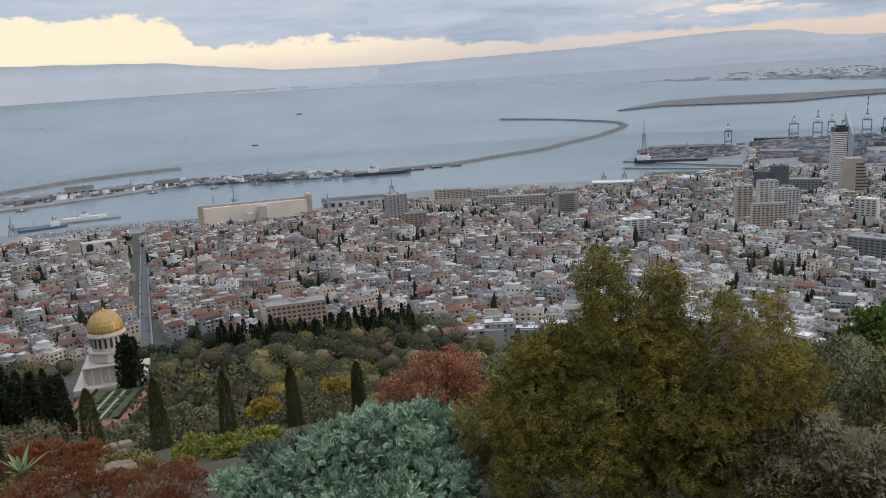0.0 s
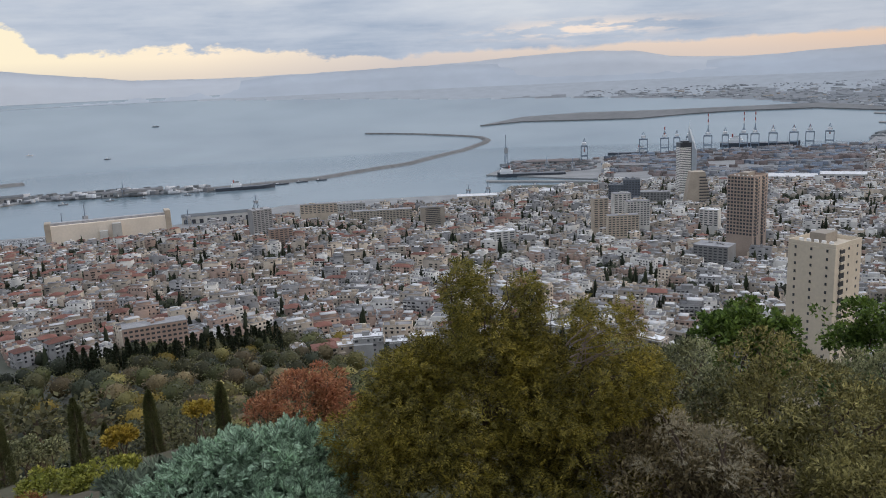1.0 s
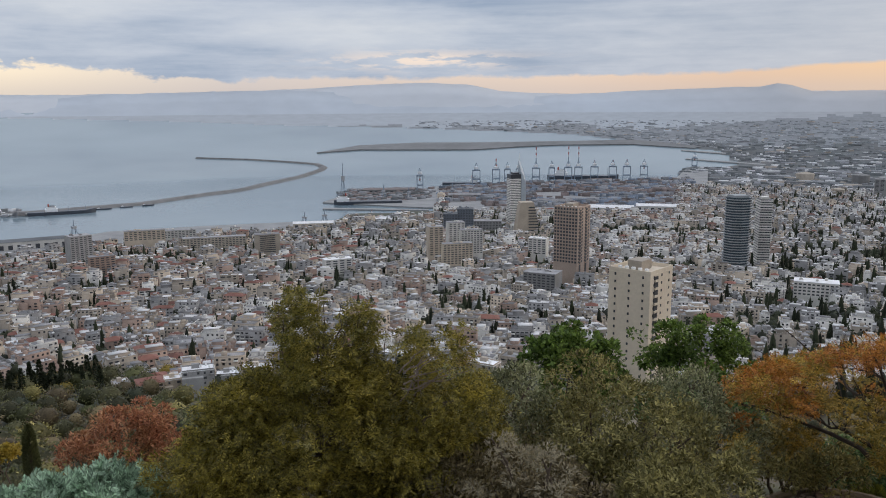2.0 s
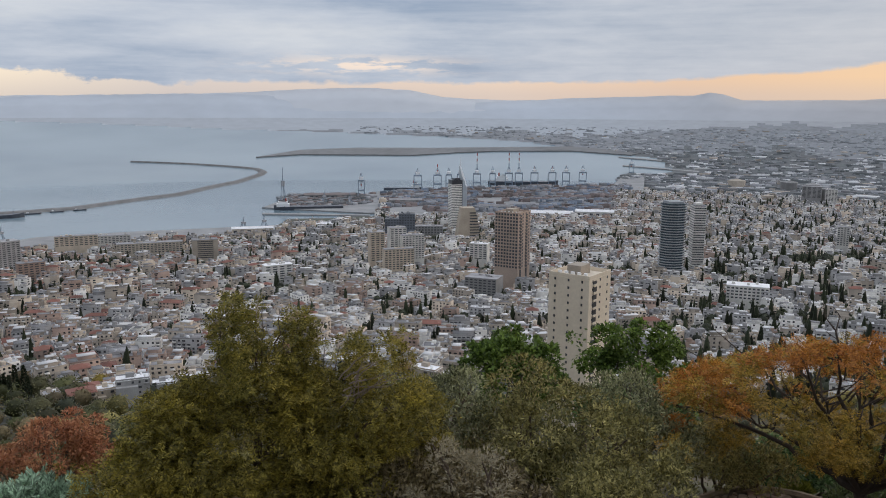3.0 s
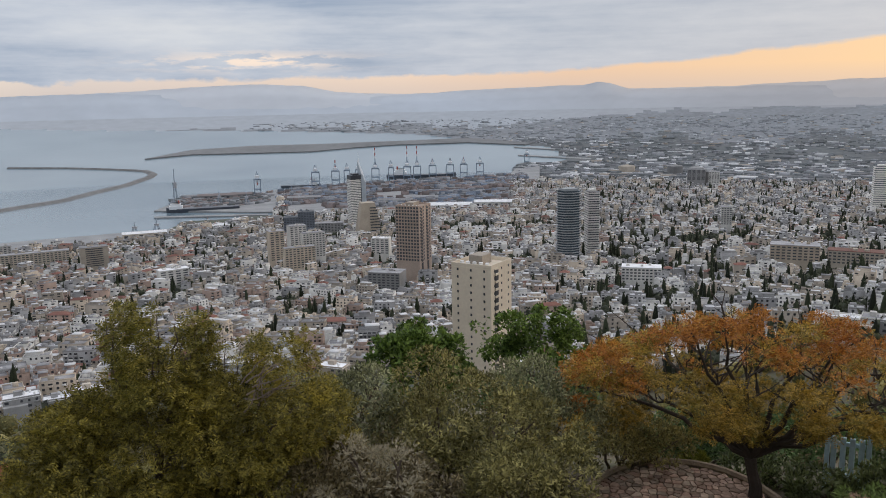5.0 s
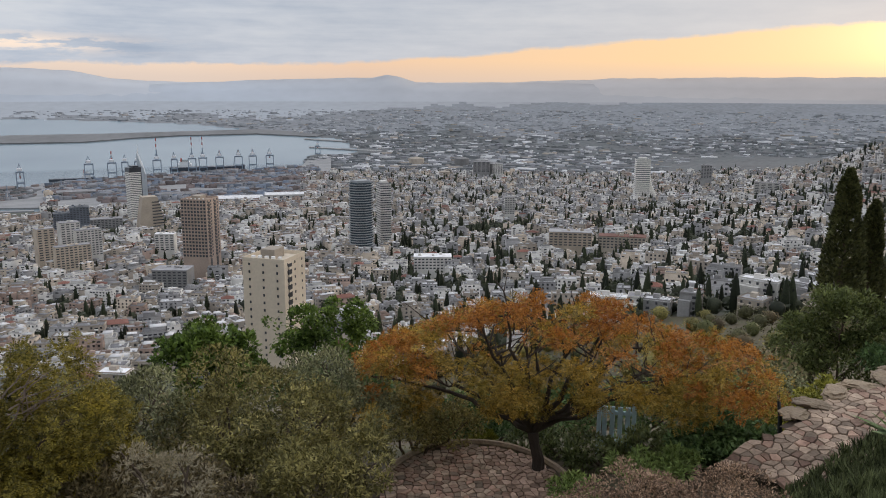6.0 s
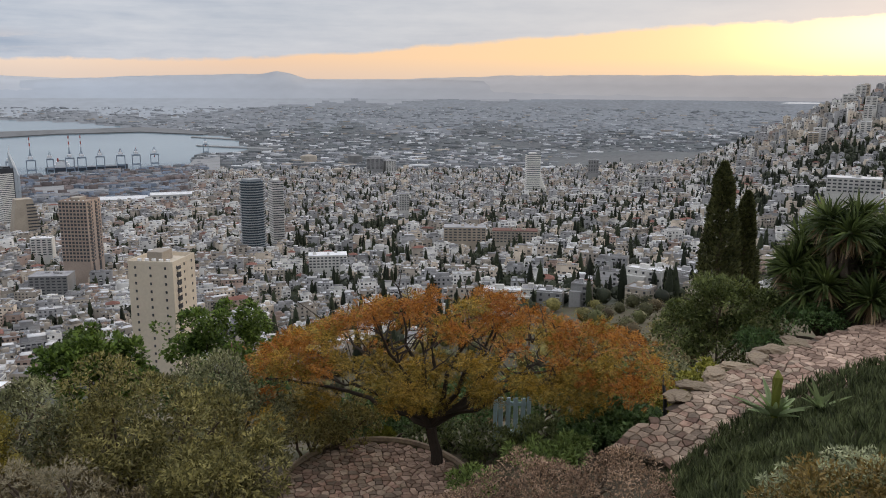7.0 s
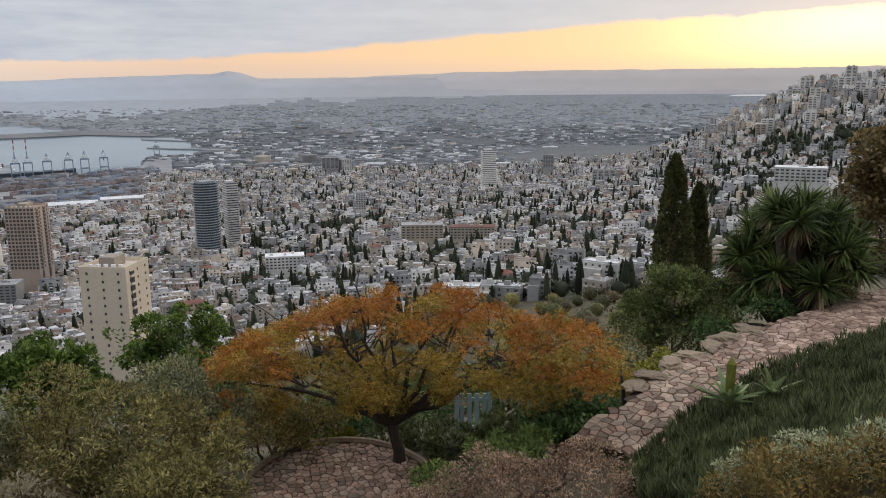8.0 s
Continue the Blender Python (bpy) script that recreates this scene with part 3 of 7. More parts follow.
def sail_tower():
    az, d = 25.0, 1750
    m = stand(az, d, 20)
    ob = empty("sail_tower", m, "pale banded office tower with a pointed glass sail", "tower")
    h = EYE - d * math.tan(radians(5.1)) - m.translation.z
    bm = bmesh.new()
    box(bm, -16, -12, 0, 8, 12, h)
    part("core", bm, GLASS, ob)
    for k in range(27):
        bm = bmesh.new()
        box(bm, -16.6, -12.6, 6 + k * (h - 14) / 27, 6.5, 12, 6 + (k + 0.6) * (h - 14) / 27)
        part("floor_band", bm, bpy.data.materials["band_white"], ob)
    bm = bmesh.new()
    tip = EYE - d * math.tan(radians(4.1)) - m.translation.z
    for x0, x1, t in ((8.5, 14, tip), (14.3, 19, tip - 14)):
        vs = [bm.verts.new(p) for p in ((x0, -11, 0), (x1, -11, 0), (x1, 11, 0), (x0, 11, 0), (x0, -11, t - 26), (x1, -11, t - 34), (x1, 11, t - 6), (x0, 11, t))]
        for f in ((0, 1, 2, 3), (4, 7, 6, 5), (0, 4, 5, 1), (1, 5, 6, 2), (2, 6, 7, 3), (3, 7, 4, 0)):
            bm.faces.new([vs[i] for i in f])
    part("sail", bm, mat("sail_glass", (0.42, 0.47, 0.52), 0.3, 0.2, 0.05, 0.3), ob)
    bm = bmesh.new()
    box(bm, -9, -8, h, 4, 8, h + 3.5)
    part("crown", bm, GLASS, ob)
    bm = bmesh.new()
    cyl(bm, (11, 10, tip - 3), (11, 10, tip + 14), 0.5, 0.2, 6)
    part("mast", bm, WHITE, ob)
    keep_free(az, d, 45)


sail_tower()


def stepped_tan():
    az, d = 25.75, 1640
    m = stand(az, d, 12)
    h = EYE - d * math.tan(radians(7.05)) - m.translation.z
    ob = empty("stepped_building", m, "tan stone office building with a sloping stepped top", "building")
    bm = bmesh.new()
    vs = [bm.verts.new(p) for p in ((-24, -16, 0), (25, -16, 0), (25, 16, 0), (-24, 16, 0), (-14, -12, h), (13, -12, h), (13, 14, h), (-14, 14, h))]
    for f in ((0, 3, 2, 1), (4, 5, 6, 7), (0, 1, 5, 4), (1, 2, 6, 5), (2, 3, 7, 6), (3, 0, 4, 7)):
        bm.faces.new([vs[i] for i in f])
    part("wall", bm, mat("tan_stone", (0.42, 0.36, 0.29), 0.8, 0.2, 0.05, 0.4), ob)
    for k in range(9):
        bm = bmesh.new()
        z = 6 + k * h / 11
        x = 25 - 12 * z / h
        box(bm, 2, -16.5 + 4 * z / h, z, x + 0.6, -15 + 4 * z / h, z + 2.2)
        part("window_band", bm, GLASS, ob)
    keep_free(az, d, 40)


stepped_tan()
block("hospital_block", "stepped cream hospital tower block", 18.7, 19.75, 1240, -8.75, 18, CREAM, 13, 3, None, 15)
block("hospital_block", "white rendered hospital block with narrow windows", 20.1, 21.3, 1300, -8.45, 20, WALLS[1], 14, 4, None, 15)
block("hospital_block", "white rendered hospital wing with rows of windows", 21.0, 22.6, 1260, -8.98, 16, WALLS[1], 11, 7, None, 15)
block("hospital_block", "lower cream hospital wing in front of the tower", 19.7, 21.9, 1200, -9.95, 14, CREAM, 9, 8, None, 15)
block("concrete_block", "grey concrete office block with a blank wall", 25.8, 28.2, 960, -11.9, 26, WALLS[2], 8, 7, None, -20)
block("apartment_block", "long pinkish apartment block with rows of balconies", -14.7, -10.5, 600, -15.3, 14, WALLS[3], 6, 12, ROOFS[0], 4)
block("banded_block", "pale office block with horizontal window bands", 6.5, 8.2, 1400, -9.0, 20, WALLS[0], 9, 1, None, 5)
block("scaffolded_tower", "dark unfinished tower block of bare concrete", -5.5, -4.1, 1400, -8.42, 24, WALLS[2], 16, 5, None, 20)
block("brown_block", "brown rendered apartment block", -4.3, -2.7, 1300, -9.85, 16, WALLS[3], 8, 5, None, 10)
block("port_office", "pale long office block facing the port", 1.7, 5.9, 1520, -9.05, 18, WALLS[0], 5, 18)
block("port_office", "cream office block by the port", -2.0, 0.6, 1600, -8.35, 18, CREAM, 5, 9)
block("port_office", "white office block by the port", 0.5, 2.6, 1650, -8.45, 18, WALLS[1], 4, 9)
CLADDING = mat("blue_grey_cladding", (0.15, 0.175, 0.21), 0.5, 0.3, 0.05, 0.5)
block("glass_block", "dark glazed office block", 19.85, 20.85, 1640, -7.85, 24, CLADDING, 8, 5, DARKROOF)
block("glass_block", "taller dark glazed office block", 20.85, 22.0, 1660, -7.5, 26, CLADDING, 9, 6, DARKROOF)
block("glass_block", "low grey glazed office block", 22.0, 24.0, 1690, -8.35, 24, WALLS[2], 5, 9)
block("apartment_block", "white stepped apartment block", 11.2, 13.2, 1160, -10.9, 16, WALLS[1], 6, 4, ROOFS[1], 15)
block("apartment_block", "large white apartment block", 26.0, 27.3, 1250, -9.55, 16, WALLS[1], 7, 4, ROOFS[1], -15)
block("municipal_block", "long white municipal block on the hillside", -30.9, -28.6, 1330, -10.25, 20, WALLS[1], 6, 9)
block("long_shed", "long white factory building on the hillside", 78.9, 82.0, 900, -5.45, 22, WALLS[1], 4, 10, ROOFS[1])
block("school_block", "wide white school building among cypresses", 43.8, 46.5, 900, -11.6, 20, WALLS[1], 4, 10, ROOFS[1])
block("school_block", "wide cream college building", 53.5, 56.5, 1020, -9.7, 24, CREAM, 5, 9, ROOFS[0])
block("school_block", "long stone building with a red roof", 57.0, 60.2, 960, -9.9, 20, WALLS[0], 4, 12, TILE)


def arcade_hotel():
    az, d = -25.4, 1430
    m = stand(az, d, 0)
    ob = empty("arched_building", m, "pale building with two tall arched windows and a stair tower", "building")
    h = EYE - d * math.tan(radians(9.65)) - m.translation.z
    bm = bmesh.new()
    box(bm, -16, -10, 0, 38, 10, h)
    part("wall", bm, WALLS[1], ob)
    bm = bmesh.new()
    box(bm, -37, -12, 0, -18, 10, h + 9)
    part("stair_tower", bm, WALLS[0], ob)
    for x in (-4, 24):
        bm = bmesh.new()
        box(bm, x - 6, -10.6, 3, x + 6, -9.9, h * 0.6)
        cyl(bm, (x, -10.6, h * 0.6), (x, -9.9, h * 0.6), 6, 6, 18)
        part("arched_window", bm, GLASS, ob)
    keep_free(az, d, 45)
    keep_free(az, d - 45, 40)


arcade_hotel()


def grain_silo():
    az, d = -14.6, 1600
    m = stand(az, d, 0)
    ob = empty("grain_silo", m, "long cream concrete grain silo with end towers", "silo")
    h = EYE - d * math.tan(radians(8.25)) - m.translation.z
    bm = bmesh.new()
    box(bm, -102, -14, 0, 104, 14, h, 0.5)
    part("wall", bm, mat("silo_cream", (0.82, 0.72, 0.61), 0.85, 0.15, 0.02, 0.3), ob)
    for x0, x1, t in ((-108, -98, 5), (98, 108, 9)):
        bm = bmesh.new()
        box(bm, x0, -15, 0, x1, 15, h + t, 0.3)
        part("end_tower", bm, CREAM, ob)
    bm = bmesh.new()
    box(bm, -100, -8, h, 100, 8, h + 4)
    part("gallery", bm, ROOFS[0], ob)
    for x, w, t in ((-18, 14, 20), (4, 16, 32)):
        bm = bmesh.new()
        box(bm, x, -26, 0, x + w, -14.2, t, 0.2)
        part("annex", bm, WALLS[1], ob)
    for k in range(-9, 10):
        bm = bmesh.new()
        box(bm, k * 10.2, -14.25, 2, k * 10.2 + 0.6, -14.02, h - 1)
        part("rib", bm, bpy.data.materials["silo_cream"], ob)
    for k in range(-3, 4):
        keep_free(az + k * 1.1, d - 45, 26)
        keep_free(az + k * 1.1, d, 26)


grain_silo()


def shrine():
    az, d = -25.4, 480
    m = stand(az, d, -8, 0)
    base = EYE - d * math.tan(radians(18.4))
    m.translation.z = base
    ob = empty("domed_shrine", m, "pale stone shrine with a golden dome above an arcade", "shrine")
    bm = bmesh.new()
    box(bm, -19, -18, -9, 19, 22, 0, 0.2)
    part("terrace", bm, MARBLE, ob)
    bm = bmesh.new()
    box(bm, -12, -12, 0, 12, 12, 9.5, 0.2)
    part("hall", bm, MARBLE, ob)
    bm = bmesh.new()
    box(bm, -13.6, -13.6, 9.5, 13.6, 13.6, 10.6, 0.2)
    part("arcade_roof", bm, MARBLE, ob)
    col = bmesh.new()
    cyl(col, (0, 0, 0), (0, 0, 9.5), 0.5, 0.42, 10)
    first = part("column", col, MARBLE, ob)
    first.matrix_basis = Matrix.Translation((-13, -13, 0))
    for k in range(1, 7):
        for x, y in ((-13 + 4.33 * k, -13), (-13, -13 + 4.33 * k), (13, -13 + 4.33 * k)):
            again("column", first.data, Matrix.Translation((x, y, 0)), ob)
    bm = bmesh.new()
    cyl(bm, (0, 0, 11), (0, 0, 16), 11.3, 11.0, 8)
    cyl(bm, (0, 0, 16), (0, 0, 16.8), 11.8, 11.8, 8)
    part("octagon", bm, MARBLE, ob)
    bm = bmesh.new()
    cyl(bm, (0, 0, 16.8), (0, 0, 26), 8.6, 8.6, 24)
    cyl(bm, (0, 0, 25.6), (0, 0, 27.2), 10.6, 9.8, 24)
    part("drum", bm, MARBLE, ob)
    pane = slab_mesh("lancet_window", 1.3, 0.3, 5.5, GLASS)
    for k in range(18):
        again("lancet_window", pane, Matrix.Rotation(k * math.tau / 18, 4, "Z") @ Matrix.Translation((0, -8.65, 18.8)), ob)
    bm = bmesh.new()
    prof = [(9.3, 27.2), (9.6, 29), (9.2, 31.5), (8.2, 34), (6.5, 36.2), (4.2, 37.8), (2.0, 38.6), (1.2, 38.8)]
    n = 32
    rings = [[bm.verts.new((r * math.cos(math.tau * i / n), r * math.sin(math.tau * i / n), z)) for i in range(n)] for r, z in prof]
    for a, b in zip(rings, rings[1:]):
        for i in range(n):
            bm.faces.new((a[i], a[(i + 1) % n], b[(i + 1) % n], b[i]))
    bm.faces.new(rings[-1])
    dome = part("dome", bm, GOLD, ob, "gilded dome")
    rib = bmesh.new()
    for (r0, z0), (r1, z1) in zip(prof, prof[1:]):
        cyl(rib, (r0 + 0.05, 0, z0), (r1 + 0.05, 0, z1), 0.14, 0.14, 5)
    first = part("rib", rib, GOLD, dome)
    for k in range(1, 16):
        again("rib", first.data, Matrix.Rotation(k * math.tau / 16, 4, "Z"), dome)
    bm = bmesh.new()
    cyl(bm, (0, 0, 38.6), (0, 0, 39.6), 1.0, 0.8, 12)
    cyl(bm, (0, 0, 39.6), (0, 0, 40.8), 0.7, 0.05, 12)
    part("lantern", bm, GOLD, ob)
    # formal garden terrace before it
    g = empty("formal_garden", Matrix.Translation((-179.0, 362.0, 0)) @ Matrix.Rotation(radians(3), 4, "Z"), "formal terrace with lawn, red gravel paths and stone balustrade", "garden")
    g.matrix_basis.translation.z = EYE - 150
    gravel, pale, lawn = mat("red_gravel", (0.36, 0.15, 0.11), 0.95, 0.25, 0.4, 4.0), mat("pale_stone", (0.50, 0.46, 0.42), 0.9, 0.25, 0.4, 4.0), mat("lawn", (0.08, 0.105, 0.04), 0.9, 0.3, 0.3, 3.0)
    bm = bmesh.new()
    box(bm, -18, -22, -12, 18, 25, 0)
    part("lawn", bm, lawn, g)
    for x0, x1 in ((-17.5, -13.5), (13.0, 17.5)):
        bm = bmesh.new()
        box(bm, x0, -22, 0.02, x1, 25, 0.07)
        part("gravel_path", bm, gravel, g)
    bm = bmesh.new()
    box(bm, -13.4, -21.5, 0.03, 12.9, -15, 0.08)
    part("gravel_path", bm, gravel, g)
    for x in (-3.2, 2.4):
        bm = bmesh.new()
        box(bm, x, -13, 0.03, x + 0.8, 22, 0.12)
        part("paved_walk", bm, pale, g)
    for x in (-6.2, -0.8, 4.8):
        for k in range(4):
            bm = bmesh.new()
            box(bm, x, -12 + 9 * k, 0.0, x + 1.8, -6 + 9 * k, 0.6, 0.15)
            part("flower_bed", bm, CYPLEAF, g)
    for x in (-12.8, 11.2):
        bm = bmesh.new()
        box(bm, x, -14, 0, x + 1.2, 24, 1.3, 0.2)
        part("hedge", bm, CYPLEAF, g)
    # bowed end: a half-round gravel terrace with a pale balustrade
    def bow(t, grow=0.0):
        return Vector(((24 + grow) * math.cos(math.pi * (1 + t)), -22 + (9 + grow) * math.sin(math.pi * (1 + t)), 0))
    bm = bmesh.new()
    top = [bm.verts.new(bow(k / 20)) for k in range(21)]
    low = [bm.verts.new(bow(k / 20) - Vector((0, 0, 10))) for k in range(21)]
    bm.faces.new(top)
    for k in range(20):
        bm.faces.new((low[k], low[k + 1], top[k + 1], top[k]))
    part("lower_terrace", bm, gravel, g)
    for k in range(20):
        bm = bmesh.new()
        cyl(bm, bow(k / 20, -0.5) + Vector((0, 0, 1.2)), bow((k + 1) / 20, -0.5) + Vector((0, 0, 1.2)), 0.45, 0.45, 6)
        cyl(bm, bow(k / 20, -0.5), bow(k / 20, -0.5) + Vector((0, 0, 1.7)), 0.5, 0.5, 6)
        part("balustrade", bm, pale, g)
    keep_free(az, d, 70)
    keep_free(-26, 395, 60)


shrine()


def main_road():
    pts = [(-23.05, 615, 3.6), (-22.9, 700, 3.6), (-22.7, 900, 3.8), (-22.5, 1100, 4), (-22.35, 1300, 4), (-22.2, 1560, 4)]
    vs, fs = [], []
    line = np.linspace(0, len(pts) - 1, 60)
    for s in line:
        az, d, w = (float(np.interp(s, range(len(pts)), [p[k] for p in pts])) for k in range(3))
        c, side = polar(az, d), polar(az + 90, 1)
        for x, lift in ((-w - 1.6, 0.9), (-w, 0.9), (-w, 0.75), (w, 0.75), (w, 0.9), (w + 1.6, 0.9)):
            p = c + side * x
            vs.append((p.x, p.y, ground_at(p.x, p.y) + lift + 0.5))
    for i in range(len(line) - 1):
        for j in range(5):
            fs.append((6 * i + j, 6 * i + j + 1, 6 * i + j + 7, 6 * i + j + 6))
    ob = mesh_object("road", np.array(vs), np.array(fs), [CONCRETE, ASPHALT], [1 if j in (2,) else 0 for _ in range(len(line) - 1) for j in range(5)])
    tagged(ob, "straight grey avenue running down to the port", "road", kind="structure")


main_road()


def car_thing(az, d, off, paint):
    p = polar(az, d) + polar(az + 90, 1) * off
    ob = empty("car", Matrix.Translation((p.x, p.y, ground_at(p.x, p.y) + 1.26)) @ Matrix.Rotation(radians(-az), 4, "Z"), "small parked car on the avenue", "car", "cars on the avenue")
    bm = bmesh.new()
    box(bm, -0.85, -2.1, 0.35, 0.85, 2.1, 0.95, 0.12)
    part("body", bm, paint, ob)
    bm = bmesh.new()
    box(bm, -0.72, -1.2, 0.95, 0.72, 1.3, 1.45, 0.2)
    part("cabin", bm, GLASS, ob)
    bm = bmesh.new()
    cyl(bm, (-0.9, 0, 0.32), (-0.65, 0, 0.32), 0.32, 0.32, 10)
    wheel = part("wheel", bm, HULL, ob)
    wheel.matrix_basis = Matrix.Translation((0, 1.3, 0))
    for m in ((0, -1.3), (1.55, 1.3), (1.55, -1.3)):
        again("wheel", wheel.data, Matrix.Translation((m[0], m[1], 0)), ob)


for k in range(16):
    dd = 640 + k * 52 + random.uniform(-15, 15)
    car_thing(float(np.interp(dd, [560, 1560], [-23.05, -22.2])), dd, random.choice((-3.2, -1.6, 1.6, 3.2)), random.choice((WHITE, HULL, CONT[2], RED)))


# parks and tree belts: bearings and distances
GROVES = ((31.3, 42.0, 1625, 1700), (47.5, 52.0, 1330, 1450), (47.8, 50.2, 1000, 1090), (55.3, 57.6, 840, 900), (61.0, 63.4, 640, 690), (65, 68, 1000, 1060), (43, 45, 1250, 1300))


# plain houses: the nearest are things built from prototypes, those behind are joined
def house_plan():
    rng = random.Random(5)
    out = []
    d = 400.0
    while d < 2620:
        pitch = 15.5 + 3.0 * (d > 900)
        step = math.degrees(pitch / d)
        az = -42 + rng.random() * step
        while az < 95:
            a, dd = az + rng.uniform(-0.2, 0.2) * step, d + rng.uniform(-4, 4)
            az += step
            start = 612 if a < -3 else (480 if a < 40 else 432)
            end = near_coast(a) - (150 if a < -17 else 115) if a < 20 else (1950 if a < 36 else (2600 if a < 66 else 2450))
            if dd < start or dd > end or (abs(a + 22.7) * math.pi / 180 * dd < 12.5 and dd < 1570):
                continue
            p = polar(a, dd)
            if any((p.x - x) ** 2 + (p.y - y) ** 2 < r * r for x, y, r in LANDMARKS):
                continue
            green = noise.noise((p.x * 0.008, p.y * 0.008, 2.0)) + 0.5 * noise.noise((p.x * 0.02, p.y * 0.02, 4.0))
            grove = any(a0 < a < a1 and d0 < dd < d1 for a0, a1, d0, d1 in GROVES)
            if grove or rng.random() < 0.12 + 0.7 * max(0, green) + (0.18 if a > 42 and dd < 1700 else 0) + (0.22 if a > 42 and dd < 560 else 0) + (0.12 if a > 72 else 0):
                for k in range(3 if grove else 2):
                    out.append(("tree", a, dd, p.x + rng.uniform(-7, 7), p.y + rng.uniform(-7, 7), grove, 0))
                continue
            turn = 0.5 * math.pi * noise.noise((p.x * 0.003, p.y * 0.003, 8.0)) + radians(-a)
            out.append(("house", a, dd, p.x, p.y, turn, rng.random()))
            if rng.random() < (0.25 if a < 40 else (0.45 if dd < 1500 else 0.2)):
                q = polar(a, dd) + polar(a + rng.uniform(0, 360), 9.0)
                out.append(("tree", a, dd, q.x, q.y, 0, 0))
        d += pitch
    return out


PLAN = house_plan()


def house_shape(rng, d, az):
    """Width, depth, height, storeys, wall and roof choice."""
    big = rng.random() < 0.12
    w, dp = rng.uniform(9, 15) + 8 * big, rng.uniform(8.5, 13)
    n = rng.choice((2, 3, 3, 4, 4)) + (2 if big else 0)
    if d > 1900 and az > 74:
        n += rng.choice((0, 2, 5))
    wall = rng.choices(range(5), (2.8, 1.3, 2.4, 3.2, 1.6) if az < 6 else ((3.0, 2.4, 2.4, 1.0, 1.6) if az < 40 else (2.2, 2.2, 3.6, 0.4, 1.2)))[0]
    red = rng.random() < (0.24 if az < -8 else (0.11 if az < 14 else 0.03))
    if az > 40:
        w, dp = 0.84 * w, 0.84 * dp
    return w, dp, 3.1 * n, n, wall, red, rng.random() < (0.28 if az < 30 else 0.55)


def hip(x0, y0, x1, y1, z, rise):
    w, dp = x1 - x0, y1 - y0
    s = min(w, dp) / 2
    if w > dp:
        r = [(x0 + s, (y0 + y1) / 2), (x1 - s, (y0 + y1) / 2)]
        fs = [(0, 1, 5, 4), (1, 2, 5), (2, 3, 4, 5), (3, 0, 4)]
    else:
        r = [((x0 + x1) / 2, y0 + s), ((x0 + x1) / 2, y1 - s)]
        fs = [(0, 1, 4), (1, 2, 5, 4), (2, 3, 5), (3, 0, 4, 5)]
    vs = [(x0, y0, z), (x1, y0, z), (x1, y1, z), (x0, y1, z)] + [(a, b, z + rise) for a, b in r]
    return vs, fs


